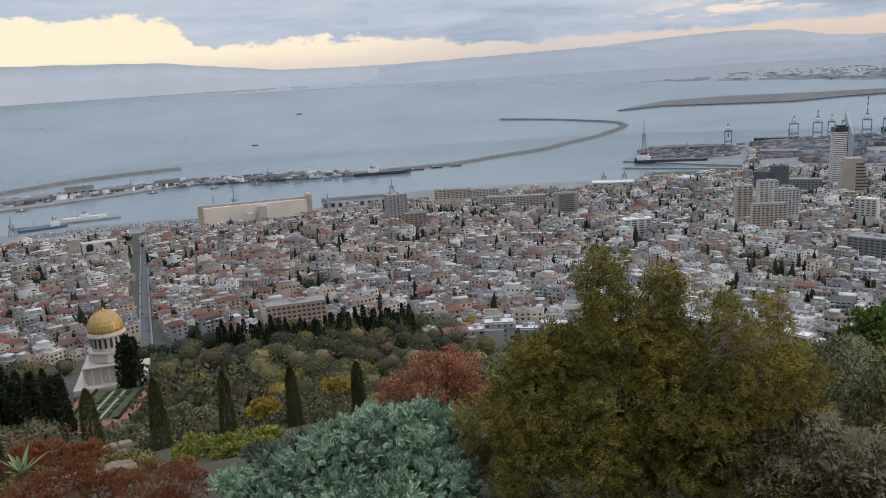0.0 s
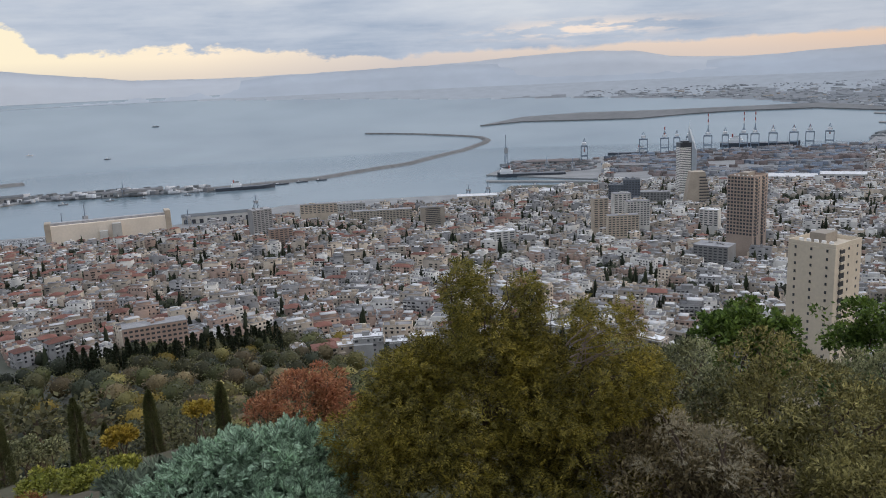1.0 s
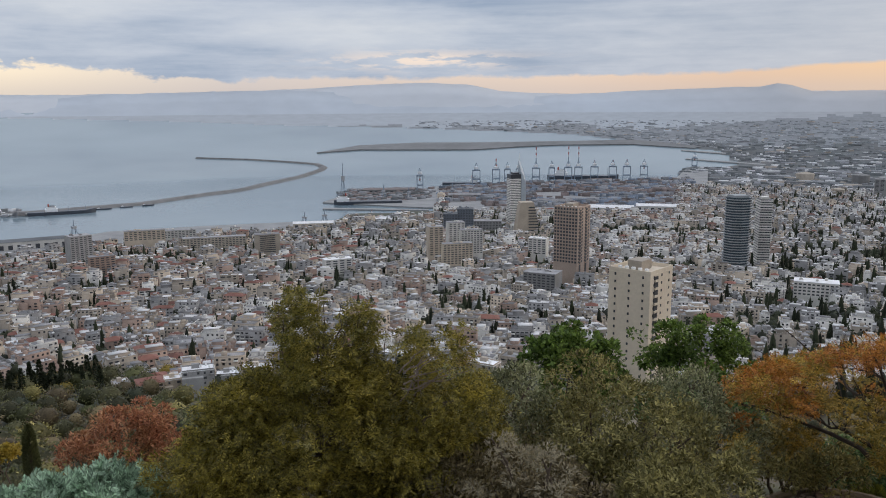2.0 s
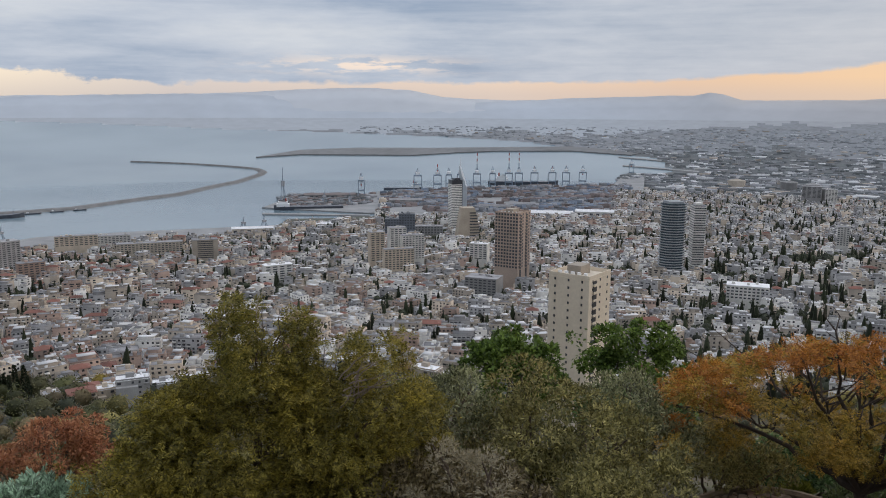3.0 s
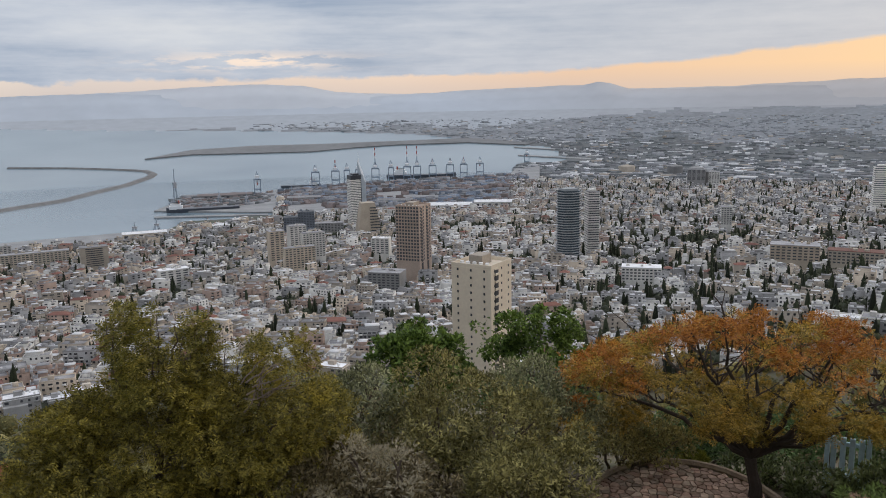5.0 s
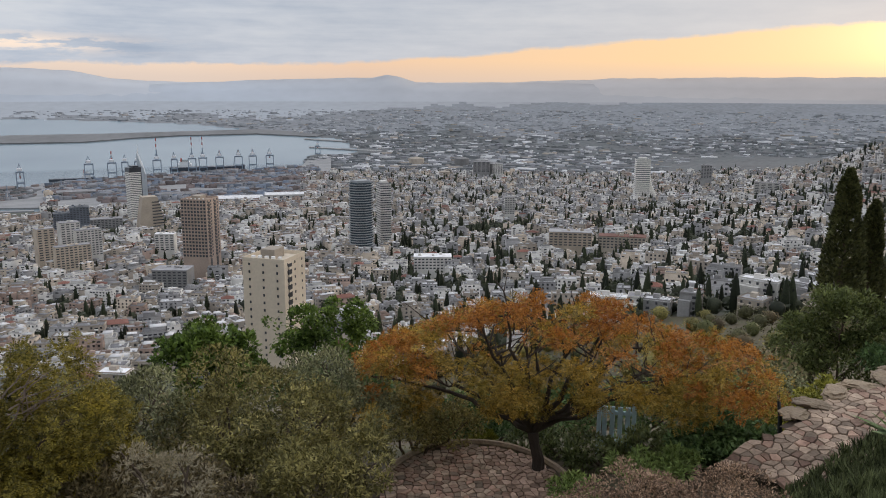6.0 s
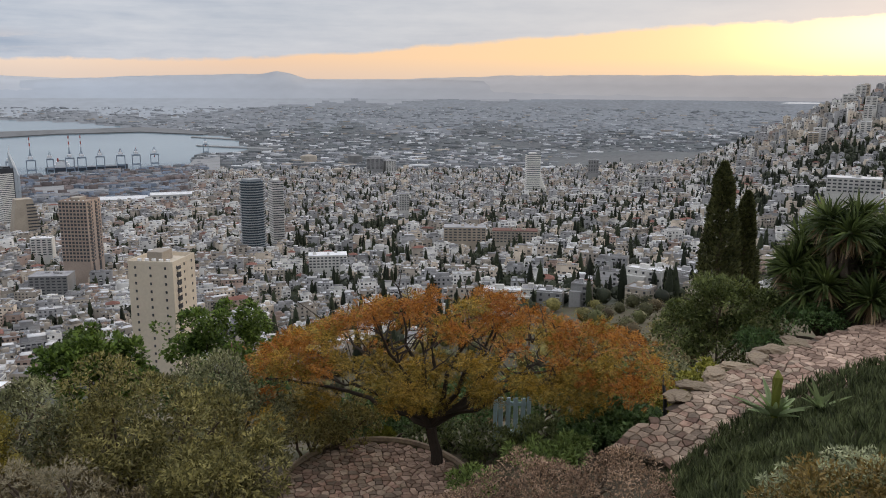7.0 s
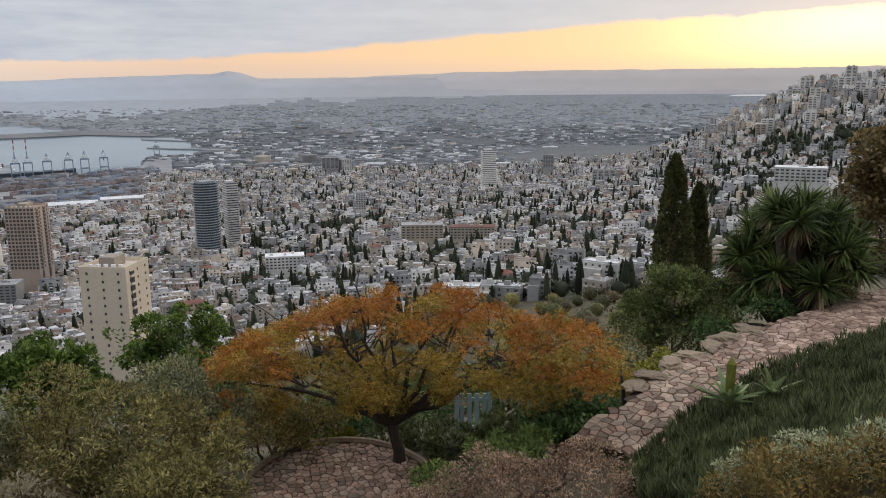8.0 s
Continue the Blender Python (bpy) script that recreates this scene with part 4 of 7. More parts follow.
def house_prototype(seed, red_bias):
    rng = random.Random(seed)
    w, dp, h, n, wall, red, white = house_shape(rng, 500, 10 if red_bias else 40)
    ob = empty("house", Matrix.Translation((0, 0, -400)), "", "house", "hillside houses")
    bm = bmesh.new()
    box(bm, -w / 2, -dp / 2, -6, w / 2, dp / 2, h)
    if rng.random() < 0.6:
        box(bm, -w / 2 - 0.02, -dp / 2 - 3, -6, w * rng.uniform(-0.1, 0.2), -dp / 2 + 0.1, h - 3.1)
    part("wall", bm, WALLS[wall], ob)
    bm = bmesh.new()
    if red:
        vs, fs = hip(-w / 2 - 0.5, -dp / 2 - 0.5, w / 2 + 0.5, dp / 2 + 0.5, h + 0.01, 2.4)
        bv = [bm.verts.new(p) for p in vs]
        for f in fs:
            bm.faces.new([bv[i] for i in f])
        bm.faces.new([bv[i] for i in (3, 2, 1, 0)])
        part("roof", bm, TILE, ob, "red tiled hip roof")
    else:
        box(bm, -w / 2 - 0.15, -dp / 2 - 0.15, h, w / 2 + 0.15, dp / 2 + 0.15, h + 0.3)
        part("roof", bm, ROOFS[white], ob)
        bm = bmesh.new()
        for x0, x1, y0, y1 in ((-w / 2, w / 2, -dp / 2, -dp / 2 + 0.25), (-w / 2, w / 2, dp / 2 - 0.25, dp / 2), (-w / 2, -w / 2 + 0.25, -dp / 2 + 0.25, dp / 2 - 0.25), (w / 2 - 0.25, w / 2, -dp / 2 + 0.25, dp / 2 - 0.25)):
            box(bm, x0, y0, h + 0.3, x1, y1, h + 1.1)
        part("parapet", bm, WALLS[wall], ob)
        bm = bmesh.new()
        box(bm, -w * 0.2, 0, h + 0.3, w * 0.05, dp * 0.3, h + 2.7)
        part("roof_hut", bm, WALLS[wall], ob)
        for k in range(3):
            bm = bmesh.new()
            x, y = rng.uniform(0.1, 0.4) * w, rng.uniform(-0.4, 0.3) * dp
            cyl(bm, (x, y, h + 0.3), (x, y, h + 1.7), 0.6, 0.6, 8)
            part("water_tank", bm, WHITE, ob)
    for k in range(n):
        cols = max(2, int(w / 3.6))
        for face in range(4):
            half, other = (w, dp) if face % 2 == 0 else (dp, w)
            for c in range(cols if face == 0 else 2):
                cc = cols if face == 0 else 2
                if rng.random() < 0.2:
                    continue
                bm = bmesh.new()
                ww = rng.choice((1.1, 1.3, 2.0))
                box(bm, -ww / 2, -0.1, 0, ww / 2, 0.1, 1.4)
                wdw = part("window", bm, GLASS, ob)
                wdw.matrix_basis = Matrix.Rotation(face * math.pi / 2, 4, "Z") @ Matrix.Translation((half * ((c + 0.5) / cc - 0.5), -other / 2 - 0.02, k * 3.1 + 1.0))
                if face == 0 and rng.random() < 0.35:
                    bm = bmesh.new()
                    box(bm, -1.5, -1.3, -1.0, 1.5, 0, 0.0)
                    part("balcony", bm, WALLS[wall], ob).matrix_basis = wdw.matrix_basis
                if k == 0:
                    break
    names = ("limestone", "white rendered", "grey rendered", "pink stone", "cream rendered")
    tagged(ob, "%s %d-storey house with a %s roof" % (names[wall], n, "red tiled" if red else ("white flat" if white else "grey flat")), "house")
    return ob


def build_city():
    houses = sorted((r for r in PLAN if r[0] == "house"), key=lambda r: r[2])
    near, rest = houses[:64], houses[64:]
    protos = [house_prototype(30 + k, k % 2) for k in range(14)]
    for k, (_, az, d, x, y, turn, q) in enumerate(near):
        src = protos[int(q * 13.99)]
        m = Matrix.Translation((x, y, ground_at(x, y) + 0.3)) @ Matrix.Rotation(turn, 4, "Z")
        if k < len(protos):
            protos[k].matrix_basis = m
        else:
            copy_thing(src, m)
    rng = random.Random(9)
    rows = {k: [] for k in range(8)}   # 5 walls, 2 roofs, clutter
    panes, hips_v, hips_f = [], [], []
    for _, az, d, x, y, turn, q in rest:
        w, dp, h, n, wall, red, white = house_shape(rng, d, az)
        z = ground_at(x, y)
        c, s = math.cos(turn), math.sin(turn)

        def at(u, v):
            return x + u * c - v * s, y + u * s + v * c
        rows[wall].append((x, y, z - 5, w, dp, h + 5, turn))
        if rng.random() < 0.5:
            ww = w * rng.uniform(0.35, 0.6)
            px, py = at(rng.choice((-1, 1)) * (w - ww) / 2, -dp / 2 - 1.4)
            rows[wall].append((px, py, z - 5, ww, 3, 5 + h - 3.1, turn))
        top = z + h
        if red:
            vs, fs = hip(-w / 2 - 0.4, -dp / 2 - 0.4, w / 2 + 0.4, dp / 2 + 0.4, 0, 2.3)
            o = len(hips_v)
            hips_v += [(*at(a, b), top + cc) for a, b, cc in vs]
            hips_f += [tuple(i + o for i in f) for f in fs]
        else:
            rows[5 + white].append((x, y, top, w - 0.5, dp - 0.5, 0.25, turn))
            for u, v, su, sv in () if d > 1150 else ((0, -dp / 2 + 0.15, w, 0.3), (0, dp / 2 - 0.15, w, 0.3), (-w / 2 + 0.15, 0, 0.3, dp - 0.6), (w / 2 - 0.15, 0, 0.3, dp - 0.6)):
                rows[wall].append((*at(u, v), top, su, sv, 0.9, turn))
            rows[wall].append((*at(rng.uniform(-0.25, 0.25) * w, rng.uniform(-0.2, 0.25) * dp), top, rng.uniform(2.5, 4), rng.uniform(2.5, 4), 2.6, turn))
            if rng.random() < 0.4:  # set-back top storey
                pw, pd, px = w * rng.uniform(0.4, 0.65), dp * rng.uniform(0.45, 0.7), at(rng.uniform(-0.15, 0.15) * w, 0.12 * dp)
                rows[wall].append((*px, top, pw, pd, 2.8, turn))
                rows[5 + (rng.random() < 0.5)].append((*px, top + 2.8, pw + 0.5, pd + 0.5, 0.25, turn))
            for k in range((2 if d < 1000 else 0) + (rng.random() < 0.6)):
                rows[7].append((*at(rng.uniform(-0.4, 0.4) * w, rng.uniform(-0.4, 0.4) * dp), top + 0.3, rng.uniform(0.8, 2.4), rng.uniform(0.8, 1.4), rng.uniform(0.8, 1.5), turn + rng.random()))
        for face in range(4):
            half, other = (w, dp) if face % 2 == 0 else (dp, w)
            cols = max(2, int(half / 3.4)) if d < 900 else max(1, int(half / 6.5))
            ft = turn + face * math.pi / 2
            fc, fs_ = math.cos(ft), math.sin(ft)
            ww = 1.5 if d < 900 else 3.2
            for k in range(n):
                for cc in range(cols):
                    if rng.random() < (0.2 if d < 900 else 0.42):
                        continue
                    u, v, zz = half * ((cc + 0.5) / cols - 0.5), -other / 2 - 0.07, z + k * 3.1 + 1.0
                    # some panes are widened: flat dark glass imitating the shade in a loggia
                    loggia_shade = rng.random() < 0.25
                    panes.append((x + u * fc - v * fs_, y + u * fs_ + v * fc, zz - 0.5 * loggia_shade, ww * (1.6 if loggia_shade else 1), ft))
                    if d < 1000 and k and loggia_shade and face != 2:
                        v -= 0.6
                        rows[wall if rng.random() < 0.6 else 1].append((x + u * fc - v * fs_, y + u * fs_ + v * fc, zz - 1.0, 3.0, 1.3, 0.95, ft))
    for k, material in enumerate(WALLS + ROOFS + [CLUTTER]):
        v, f = boxes_mesh(rows[k])
        ob = mesh_object(("city_walls" if k < 5 else "city_roofs") if k < 7 else "roof_clutter", v, f, material)
        tagged(ob, "dense pale houses stepping down to the port" if k < 5 else ("flat roofs of the dense city" if k < 7 else "tanks and heaters on the city roofs"), "houses", kind="stuff")
    mesh = mesh_object("city_roofs", hips_v, hips_f, TILE)
    tagged(mesh, "red tiled roofs among the flat ones", "roofs", kind="stuff")
    a = np.array(panes)
    quad = np.array([[-.5, 0, 0], [.5, 0, 0], [.5, 0, 1.55], [-.5, 0, 1.55]])
    v = np.repeat(quad[None], len(a), 0)
    v[..., 0] *= a[:, 3:4]
    c, s = np.cos(a[:, 4])[:, None], np.sin(a[:, 4])[:, None]
    w = np.stack([v[..., 0] * c + a[:, 0:1], v[..., 0] * s + a[:, 1:2], v[..., 2] + a[:, 2:3]], -1).reshape(-1, 3)
    ob = mesh_object("city_windows", w, np.arange(4 * len(a)).reshape(-1, 4), GLASS)
    tagged(ob, "small dark windows and flat loggia shade of the dense houses", "windows", kind="stuff")


build_city()

# ---- plants ----
def unit(v):
    return v / np.maximum(np.linalg.norm(v, axis=-1, keepdims=True), 1e-9)


def leaf_oval(w=0.3):
    return np.array([[0, 0, 0], [w, 0.45, 0.08], [0, 1, 0], [-w, 0.45, 0.08]]), np.array([[0, 1, 2, 3]])


def leaf_frond(pairs=5, w=0.13, long=0.36):
    """A feathered leaf: opposite leaflets along a curved rachis of length 1."""
    vs, fs = [], []
    for k in range(pairs):
        y = 0.15 + 0.8 * k / pairs
        z = -0.25 * y * y
        ln = long * (1 - 0.5 * abs(k / pairs - 0.4))
        for s in (-1, 1):
            o = len(vs)
            vs += [(0, y, z), (s * ln * 0.5, y + 0.02, z - 0.02), (s * ln, y + ln * 0.5, z - 0.06), (s * ln * 0.4, y + w, z - 0.01)]
            fs.append((o, o + 1, o + 2, o + 3) if s > 0 else (o + 3, o + 2, o + 1, o))
    return np.array(vs), np.array(fs)


def leaf_spray(arms=7, w=0.12):
    """A juniper spray: pointed fingers off a spine."""
    vs, fs = [], []
    for k in range(arms):
        y = 0.85 * k / arms
        for s in (-1, 1):
            ln = 0.42 * (1 - 0.75 * k / arms) + 0.06
            o = len(vs)
            tip = (s * ln * 0.75, y + ln, 0.06 * ((k * 7) % 3 - 0.5))
            vs += [(0, y - w * 0.6, 0), (s * ln * 0.45, y + ln * 0.35, 0.03), tip, (s * ln * 0.15, y + ln * 0.55 + w * 0.3, -0.02)]
            fs.append((o, o + 1, o + 2, o + 3) if s > 0 else (o + 3, o + 2, o + 1, o))
    return np.array(vs), np.array(fs)


def leaf_needles(n=7, w=0.05):
    """A tuft of narrow upright leaves."""
    rng = random.Random(n)
    vs, fs = [], []
    for k in range(n):
        a, lean = math.tau * k / n, rng.uniform(0.15, 0.6)
        d = np.array([math.cos(a) * lean, 1, math.sin(a) * lean])
        side = np.array([math.sin(a), 0, -math.cos(a)]) * w
        o = len(vs)
        vs += [tuple(-side * 0.6), tuple(side * 0.6), tuple(d * 0.55 + side), tuple(d * rng.uniform(0.8, 1.1))]
        fs.append((o, o + 1, o + 2, o + 3))
    return np.array(vs), np.array(fs)


def scatter(template, pos, direction, size, rng, roll=None):
    """Copies of a leaf at the places given, growing along the directions given: verts and quads."""
    tv, tf = template
    n = len(pos)
    y = unit(direction)
    up = np.tile(np.array([0.0, 0.0, 1.0]), (n, 1)) + rng.normal(0, 0.45, (n, 3))
    x = unit(np.cross(y, up))
    z = np.cross(x, y)
    basis = np.stack([x, y, z], 1)
    v = np.einsum("ki,nij->nkj", tv, basis) * np.asarray(size).reshape(-1, 1, 1) + pos[:, None, :]
    f = tf[None] + (len(tv) * np.arange(n))[:, None, None]
    return v.reshape(-1, 3), f.reshape(-1, tf.shape[1])


def shell_points(lobes, count, seed, shell=0.4, lump=0.3, gap=-1.0, gap_scale=1.6, low=-0.7):
    """Leaf places on many small tufts that cover overlapping ellipsoids. lobes: centre, radii, turn, weight."""
    rng = np.random.default_rng(seed)
    wts = np.array([l[3] for l in lobes], dtype=float)
    wts /= wts.sum()
    pos, nor = [], []
    for k, (c, rad, turn, _) in enumerate(lobes):
        ct, st = math.cos(turn), math.sin(turn)
        rot = np.array([[ct, st, 0], [-st, ct, 0], [0, 0, 1.0]])
        mean = float(np.prod(rad)) ** (1 / 3)
        n = 44
        u = unit(rng.normal(size=(n, 3)))
        u[:, 2] = np.where(u[:, 2] < low, -u[:, 2], u[:, 2])
        grow = np.array([1 + lump * noise.noise((q[0] * 2.3 + k * 5, q[1] * 2.3 + seed, q[2] * 2.3)) for q in u])
        centre = (u * rad * (0.88 - 0.9 * shell * rng.random(n) ** 1.3)[:, None] * grow[:, None]) @ rot + np.array(c)
        keep = np.array([gap <= -1 or noise.noise((p[0] * gap_scale, p[1] * gap_scale, p[2] * gap_scale + seed)) > gap for p in centre])
        centre, u = centre[keep], u[keep]
        if not len(centre):
            continue
        size = mean * rng.uniform(0.15, 0.36, len(centre)) * np.minimum(1.0, 0.6 + rad[2] / mean)
        m = int(count * wts[k] * 0.9)
        pick = rng.choice(len(centre), m, p=size ** 2 / (size ** 2).sum())
        v = unit(rng.normal(size=(m, 3)) + 0.55 * (u[pick] @ rot) + np.array([0, 0, 0.25]))
        pos.append(centre[pick] + v * (size[pick] * (1 - 0.45 * rng.random(m) ** 1.5))[:, None] * np.array([1, 1, 0.8]))
        nor.append(v)
        m = int(count * wts[k] * 0.1)
        v = unit(rng.normal(size=(m, 3)))
        pos.append((v * rad * (0.85 * rng.random(m) ** 0.5)[:, None]) @ rot + np.array(c))
        nor.append(v)
    return np.concatenate(pos), unit(np.concatenate(nor)), rng


def foliage(name, parent, material, lobes, count, template, size, seed, shell=0.4, lump=0.3, gap=-1.0, droop=0.0, spread=0.6, gap_scale=1.6, low=-0.7, label=""):
    pos, nor, rng = shell_points(lobes, count, seed, shell, lump, gap, gap_scale, low)
    d = nor + rng.normal(0, spread, pos.shape)
    d[:, 2] -= droop
    s = size * rng.uniform(0.65, 1.3, len(pos))
    v, f = scatter(template, pos, d, s, rng)
    return tagged(mesh_object(name, v, f, material, parent=parent), label)


def limb_mesh(name, parent, segs, material, n=7):
    """A limb: tapered tube along points with radii."""
    bm = bmesh.new()
    prev = None
    for i, (p, r) in enumerate(segs):
        p = Vector(p)
        q = Vector(segs[min(i + 1, len(segs) - 1)][0]) - Vector(segs[max(i - 1, 0)][0])
        frame_m = q.to_track_quat("Z", "Y").to_matrix()
        ring = [bm.verts.new(p + frame_m @ Vector((r * math.cos(math.tau * k / n), r * math.sin(math.tau * k / n), 0))) for k in range(n)]
        if prev:
            for k in range(n):
                bm.faces.new((prev[k], prev[(k + 1) % n], ring[(k + 1) % n], ring[k]))
        prev = ring
    bm.faces.new(prev)
    return part(name, bm, material, parent)


def bent(a, b, r0, r1, seed, n=5, wob=0.12):
    rng = random.Random(seed)
    a, b = Vector(a), Vector(b)
    ln = (b - a).length
    out = []
    for i in range(n + 1):
        t = i / n
        p = a.lerp(b, t)
        if 0 < i < n:
            p += Vector((rng.uniform(-1, 1), rng.uniform(-1, 1), rng.uniform(-1, 1))) * wob * ln * 0.5
        out.append((p, r0 + (r1 - r0) * t))
    return out


def spot(az, d, el):
    return polar(az, d, EYE + d * math.tan(radians(el)))


def lobe(az, d, el, hw, hh, depth, weight=None, home=None):
    """An ellipsoid by bearing, distance, elevation and half-angles, in the frame of the plant's foot."""
    c = spot(az, d, el) - (home or Vector((0, 0, 0)))
    rx, rz = d * math.tan(radians(hw)), d * math.tan(radians(hh))
    return (tuple(c), np.array([rx, depth, rz]), radians(-az), weight or rx * rz)


def plant(name, label, category, az, d, group=""):
    p = polar(az, d)
    home = Vector((p.x, p.y, ground_at(p.x, p.y)))
    return empty(name, Matrix.Translation(home), label, category, group), home


def bush(name, label, az, d, lobes, material, count, template, size, seed, category="shrub", stems=5, bark=None, **kw):
    """A shrub: several stems from one foot, and its crown of leaves."""
    ob, home = plant(name, label, category, az, d)
    ls = [lobe(*l, home=home) for l in lobes]
    for k in range(stems):
        c, rad, turn, _ = ls[k % len(ls)]
        rng = random.Random(seed + k)
        tip = Vector(c) + Vector((rng.uniform(-0.6, 0.6) * rad[0], rng.uniform(-0.4, 0.4) * rad[1], rng.uniform(0.0, 0.7) * rad[2]))
        foot = Vector((rng.uniform(-0.15, 0.15), rng.uniform(-0.15, 0.15), -0.1))
        limb_mesh("stem", ob, bent(foot, tip, 0.05, 0.012, seed + k), bark or BARK)
    foliage("crown", ob, material, ls, count, template, size, seed, **kw)
    return ob, home, ls



# ---- garden plants ----
PEPPER = leaf_mat("olive_green_frond", (0.040, 0.040, 0.009), (0.102, 0.086, 0.015), 0.4)
PEPPER_TOP = leaf_mat("yellowing_frond", (0.06, 0.064, 0.014), (0.105, 0.088, 0.018), 0.4)
OLIVE = leaf_mat("grey_olive_leaf", (0.046, 0.055, 0.028), (0.115, 0.122, 0.07), 0.4)
OLIVE_Y = leaf_mat("dull_olive_leaf", (0.052, 0.054, 0.018), (0.125, 0.115, 0.045), 0.4)
SILVER = leaf_mat("silvery_leaf", (0.24, 0.235, 0.19), (0.10, 0.09, 0.06), 0.4)
DUSKY = leaf_mat("dusky_brown_leaf", (0.048, 0.039, 0.023), (0.082, 0.07, 0.038), 0.4)
GREEN = leaf_mat("bright_green_leaf", (0.028, 0.058, 0.012), (0.058, 0.085, 0.018), 0.35)
ORANGE = leaf_mat("orange_autumn_leaf", (0.17, 0.056, 0.012), (0.14, 0.076, 0.014), 0.4)
AUTUMN_G = leaf_mat("dull_autumn_leaf", (0.075, 0.065, 0.014), (0.10, 0.075, 0.016), 0.4)
ORANGE_G = leaf_mat("yellow_green_autumn_leaf", (0.10, 0.088, 0.018), (0.15, 0.098, 0.018), 0.4)
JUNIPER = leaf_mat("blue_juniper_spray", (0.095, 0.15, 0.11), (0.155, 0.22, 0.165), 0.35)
# same juniper green darkened, painting the shade between the inner sprays
JUNIPER_SHADE = leaf_mat("juniper_shaded_spray", (0.04, 0.055, 0.042), (0.075, 0.098, 0.072), 0.35)
RUST = leaf_mat("rust_red_leaf", (0.095, 0.034, 0.016), (0.135, 0.06, 0.026), 0.4)
REDTREE = leaf_mat("red_brown_autumn_leaf", (0.19, 0.07, 0.04), (0.13, 0.08, 0.042), 0.4)
LIME = leaf_mat("lime_leaf", (0.08, 0.10, 0.018), (0.125, 0.125, 0.026), 0.3)
YELLOW = leaf_mat("yellow_leaf", (0.19, 0.135, 0.018), (0.13, 0.11, 0.024), 0.3)
ROSEMARY = leaf_mat("rosemary_leaf", (0.026, 0.036, 0.017), (0.054, 0.066, 0.031), 0.4)
HEATH = leaf_mat("purple_brown_twig_leaf", (0.085, 0.058, 0.042), (0.17, 0.125, 0.09), 0.4)
HEATH_G = leaf_mat("mossy_leaf", (0.058, 0.048, 0.014), (0.10, 0.072, 0.024), 0.4)
CLIPPED = leaf_mat("clipped_cypress_leaf", (0.028, 0.035, 0.015), (0.05, 0.055, 0.023), 0.35)
SLOPEG = leaf_mat("slope_green_leaf", (0.028, 0.032, 0.016), (0.052, 0.052, 0.026), 0.4)
DARKG = leaf_mat("dark_glossy_leaf", (0.028, 0.056, 0.02), (0.055, 0.09, 0.035), 0.35)
YUCCA = leaf_mat("yucca_blade", (0.017, 0.031, 0.010), (0.052, 0.07, 0.022), 0.35)
YUCCA_DRY = leaf_mat("dry_yucca_blade", (0.16, 0.12, 0.075), (0.10, 0.08, 0.05), 0.35)
AGAVE = leaf_mat("agave_blade", (0.14, 0.19, 0.11), (0.19, 0.23, 0.12), 0.2, 0.25)
DRYWOOD = mat("grey_dry_twig", (0.22, 0.17, 0.14), 0.95, 0.3, 3.0, 30.0)

FROND, OVAL, SPRAY, TUFT = leaf_frond(4, 0.15, 0.38), leaf_oval(), leaf_spray(6, 0.09), leaf_needles()
SLIM = leaf_oval(0.17)


def cone_crown(parent, h, r, seed, leaf, count, material, rough=0.1, taper=0.45, name="crown"):
    rng = np.random.default_rng(seed)
    t = rng.random(count) ** 0.85
    a = rng.random(count) * math.tau
    prof = np.interp(t, [0, 0.08, 0.3, 1.0], [0.75, 1.0, 0.98, 0.0]) * (1 - taper) + taper * np.interp(t, [0, 0.1, 0.85, 1.0], [0.8, 1, 0.55, 0.0])
    lump = np.array([noise.noise((math.cos(x) * 1.4, math.sin(x) * 1.4, z * 6 + seed)) for x, z in zip(a, t)])
    rr = r * prof * (1 - 0.25 * rng.random(count) ** 2 + rough * 2 * lump)
    pos = np.stack([rr * np.cos(a), rr * np.sin(a), t * h], 1)
    d = np.stack([np.cos(a) * 0.7, np.sin(a) * 0.7, np.full(count, 0.9)], 1) + rng.normal(0, 0.35, (count, 3))
    v, f = scatter(TUFT if leaf < 0.2 else OVAL, pos, d, leaf * rng.uniform(0.7, 1.3, count), rng)
    return mesh_object(name, v, f, material, parent=parent)



# ---- port and bay ----
def slab_land(name, label, pts, z, material, category="quay", low=-7.0):
    """A flat-topped quay or fill with upright sides, from bearings and distances."""
    top, bot = [far(a, d, z) for a, d in pts], [far(a, d, low) for a, d in pts]
    n = len(pts)
    vs = [tuple(p) for p in top + bot]
    fs = [tuple(range(n))] + [(i, n + i, n + (i + 1) % n, (i + 1) % n) for i in range(n)]
    return tagged(mesh_object(name, vs, fs, material), label, category, kind="structure")


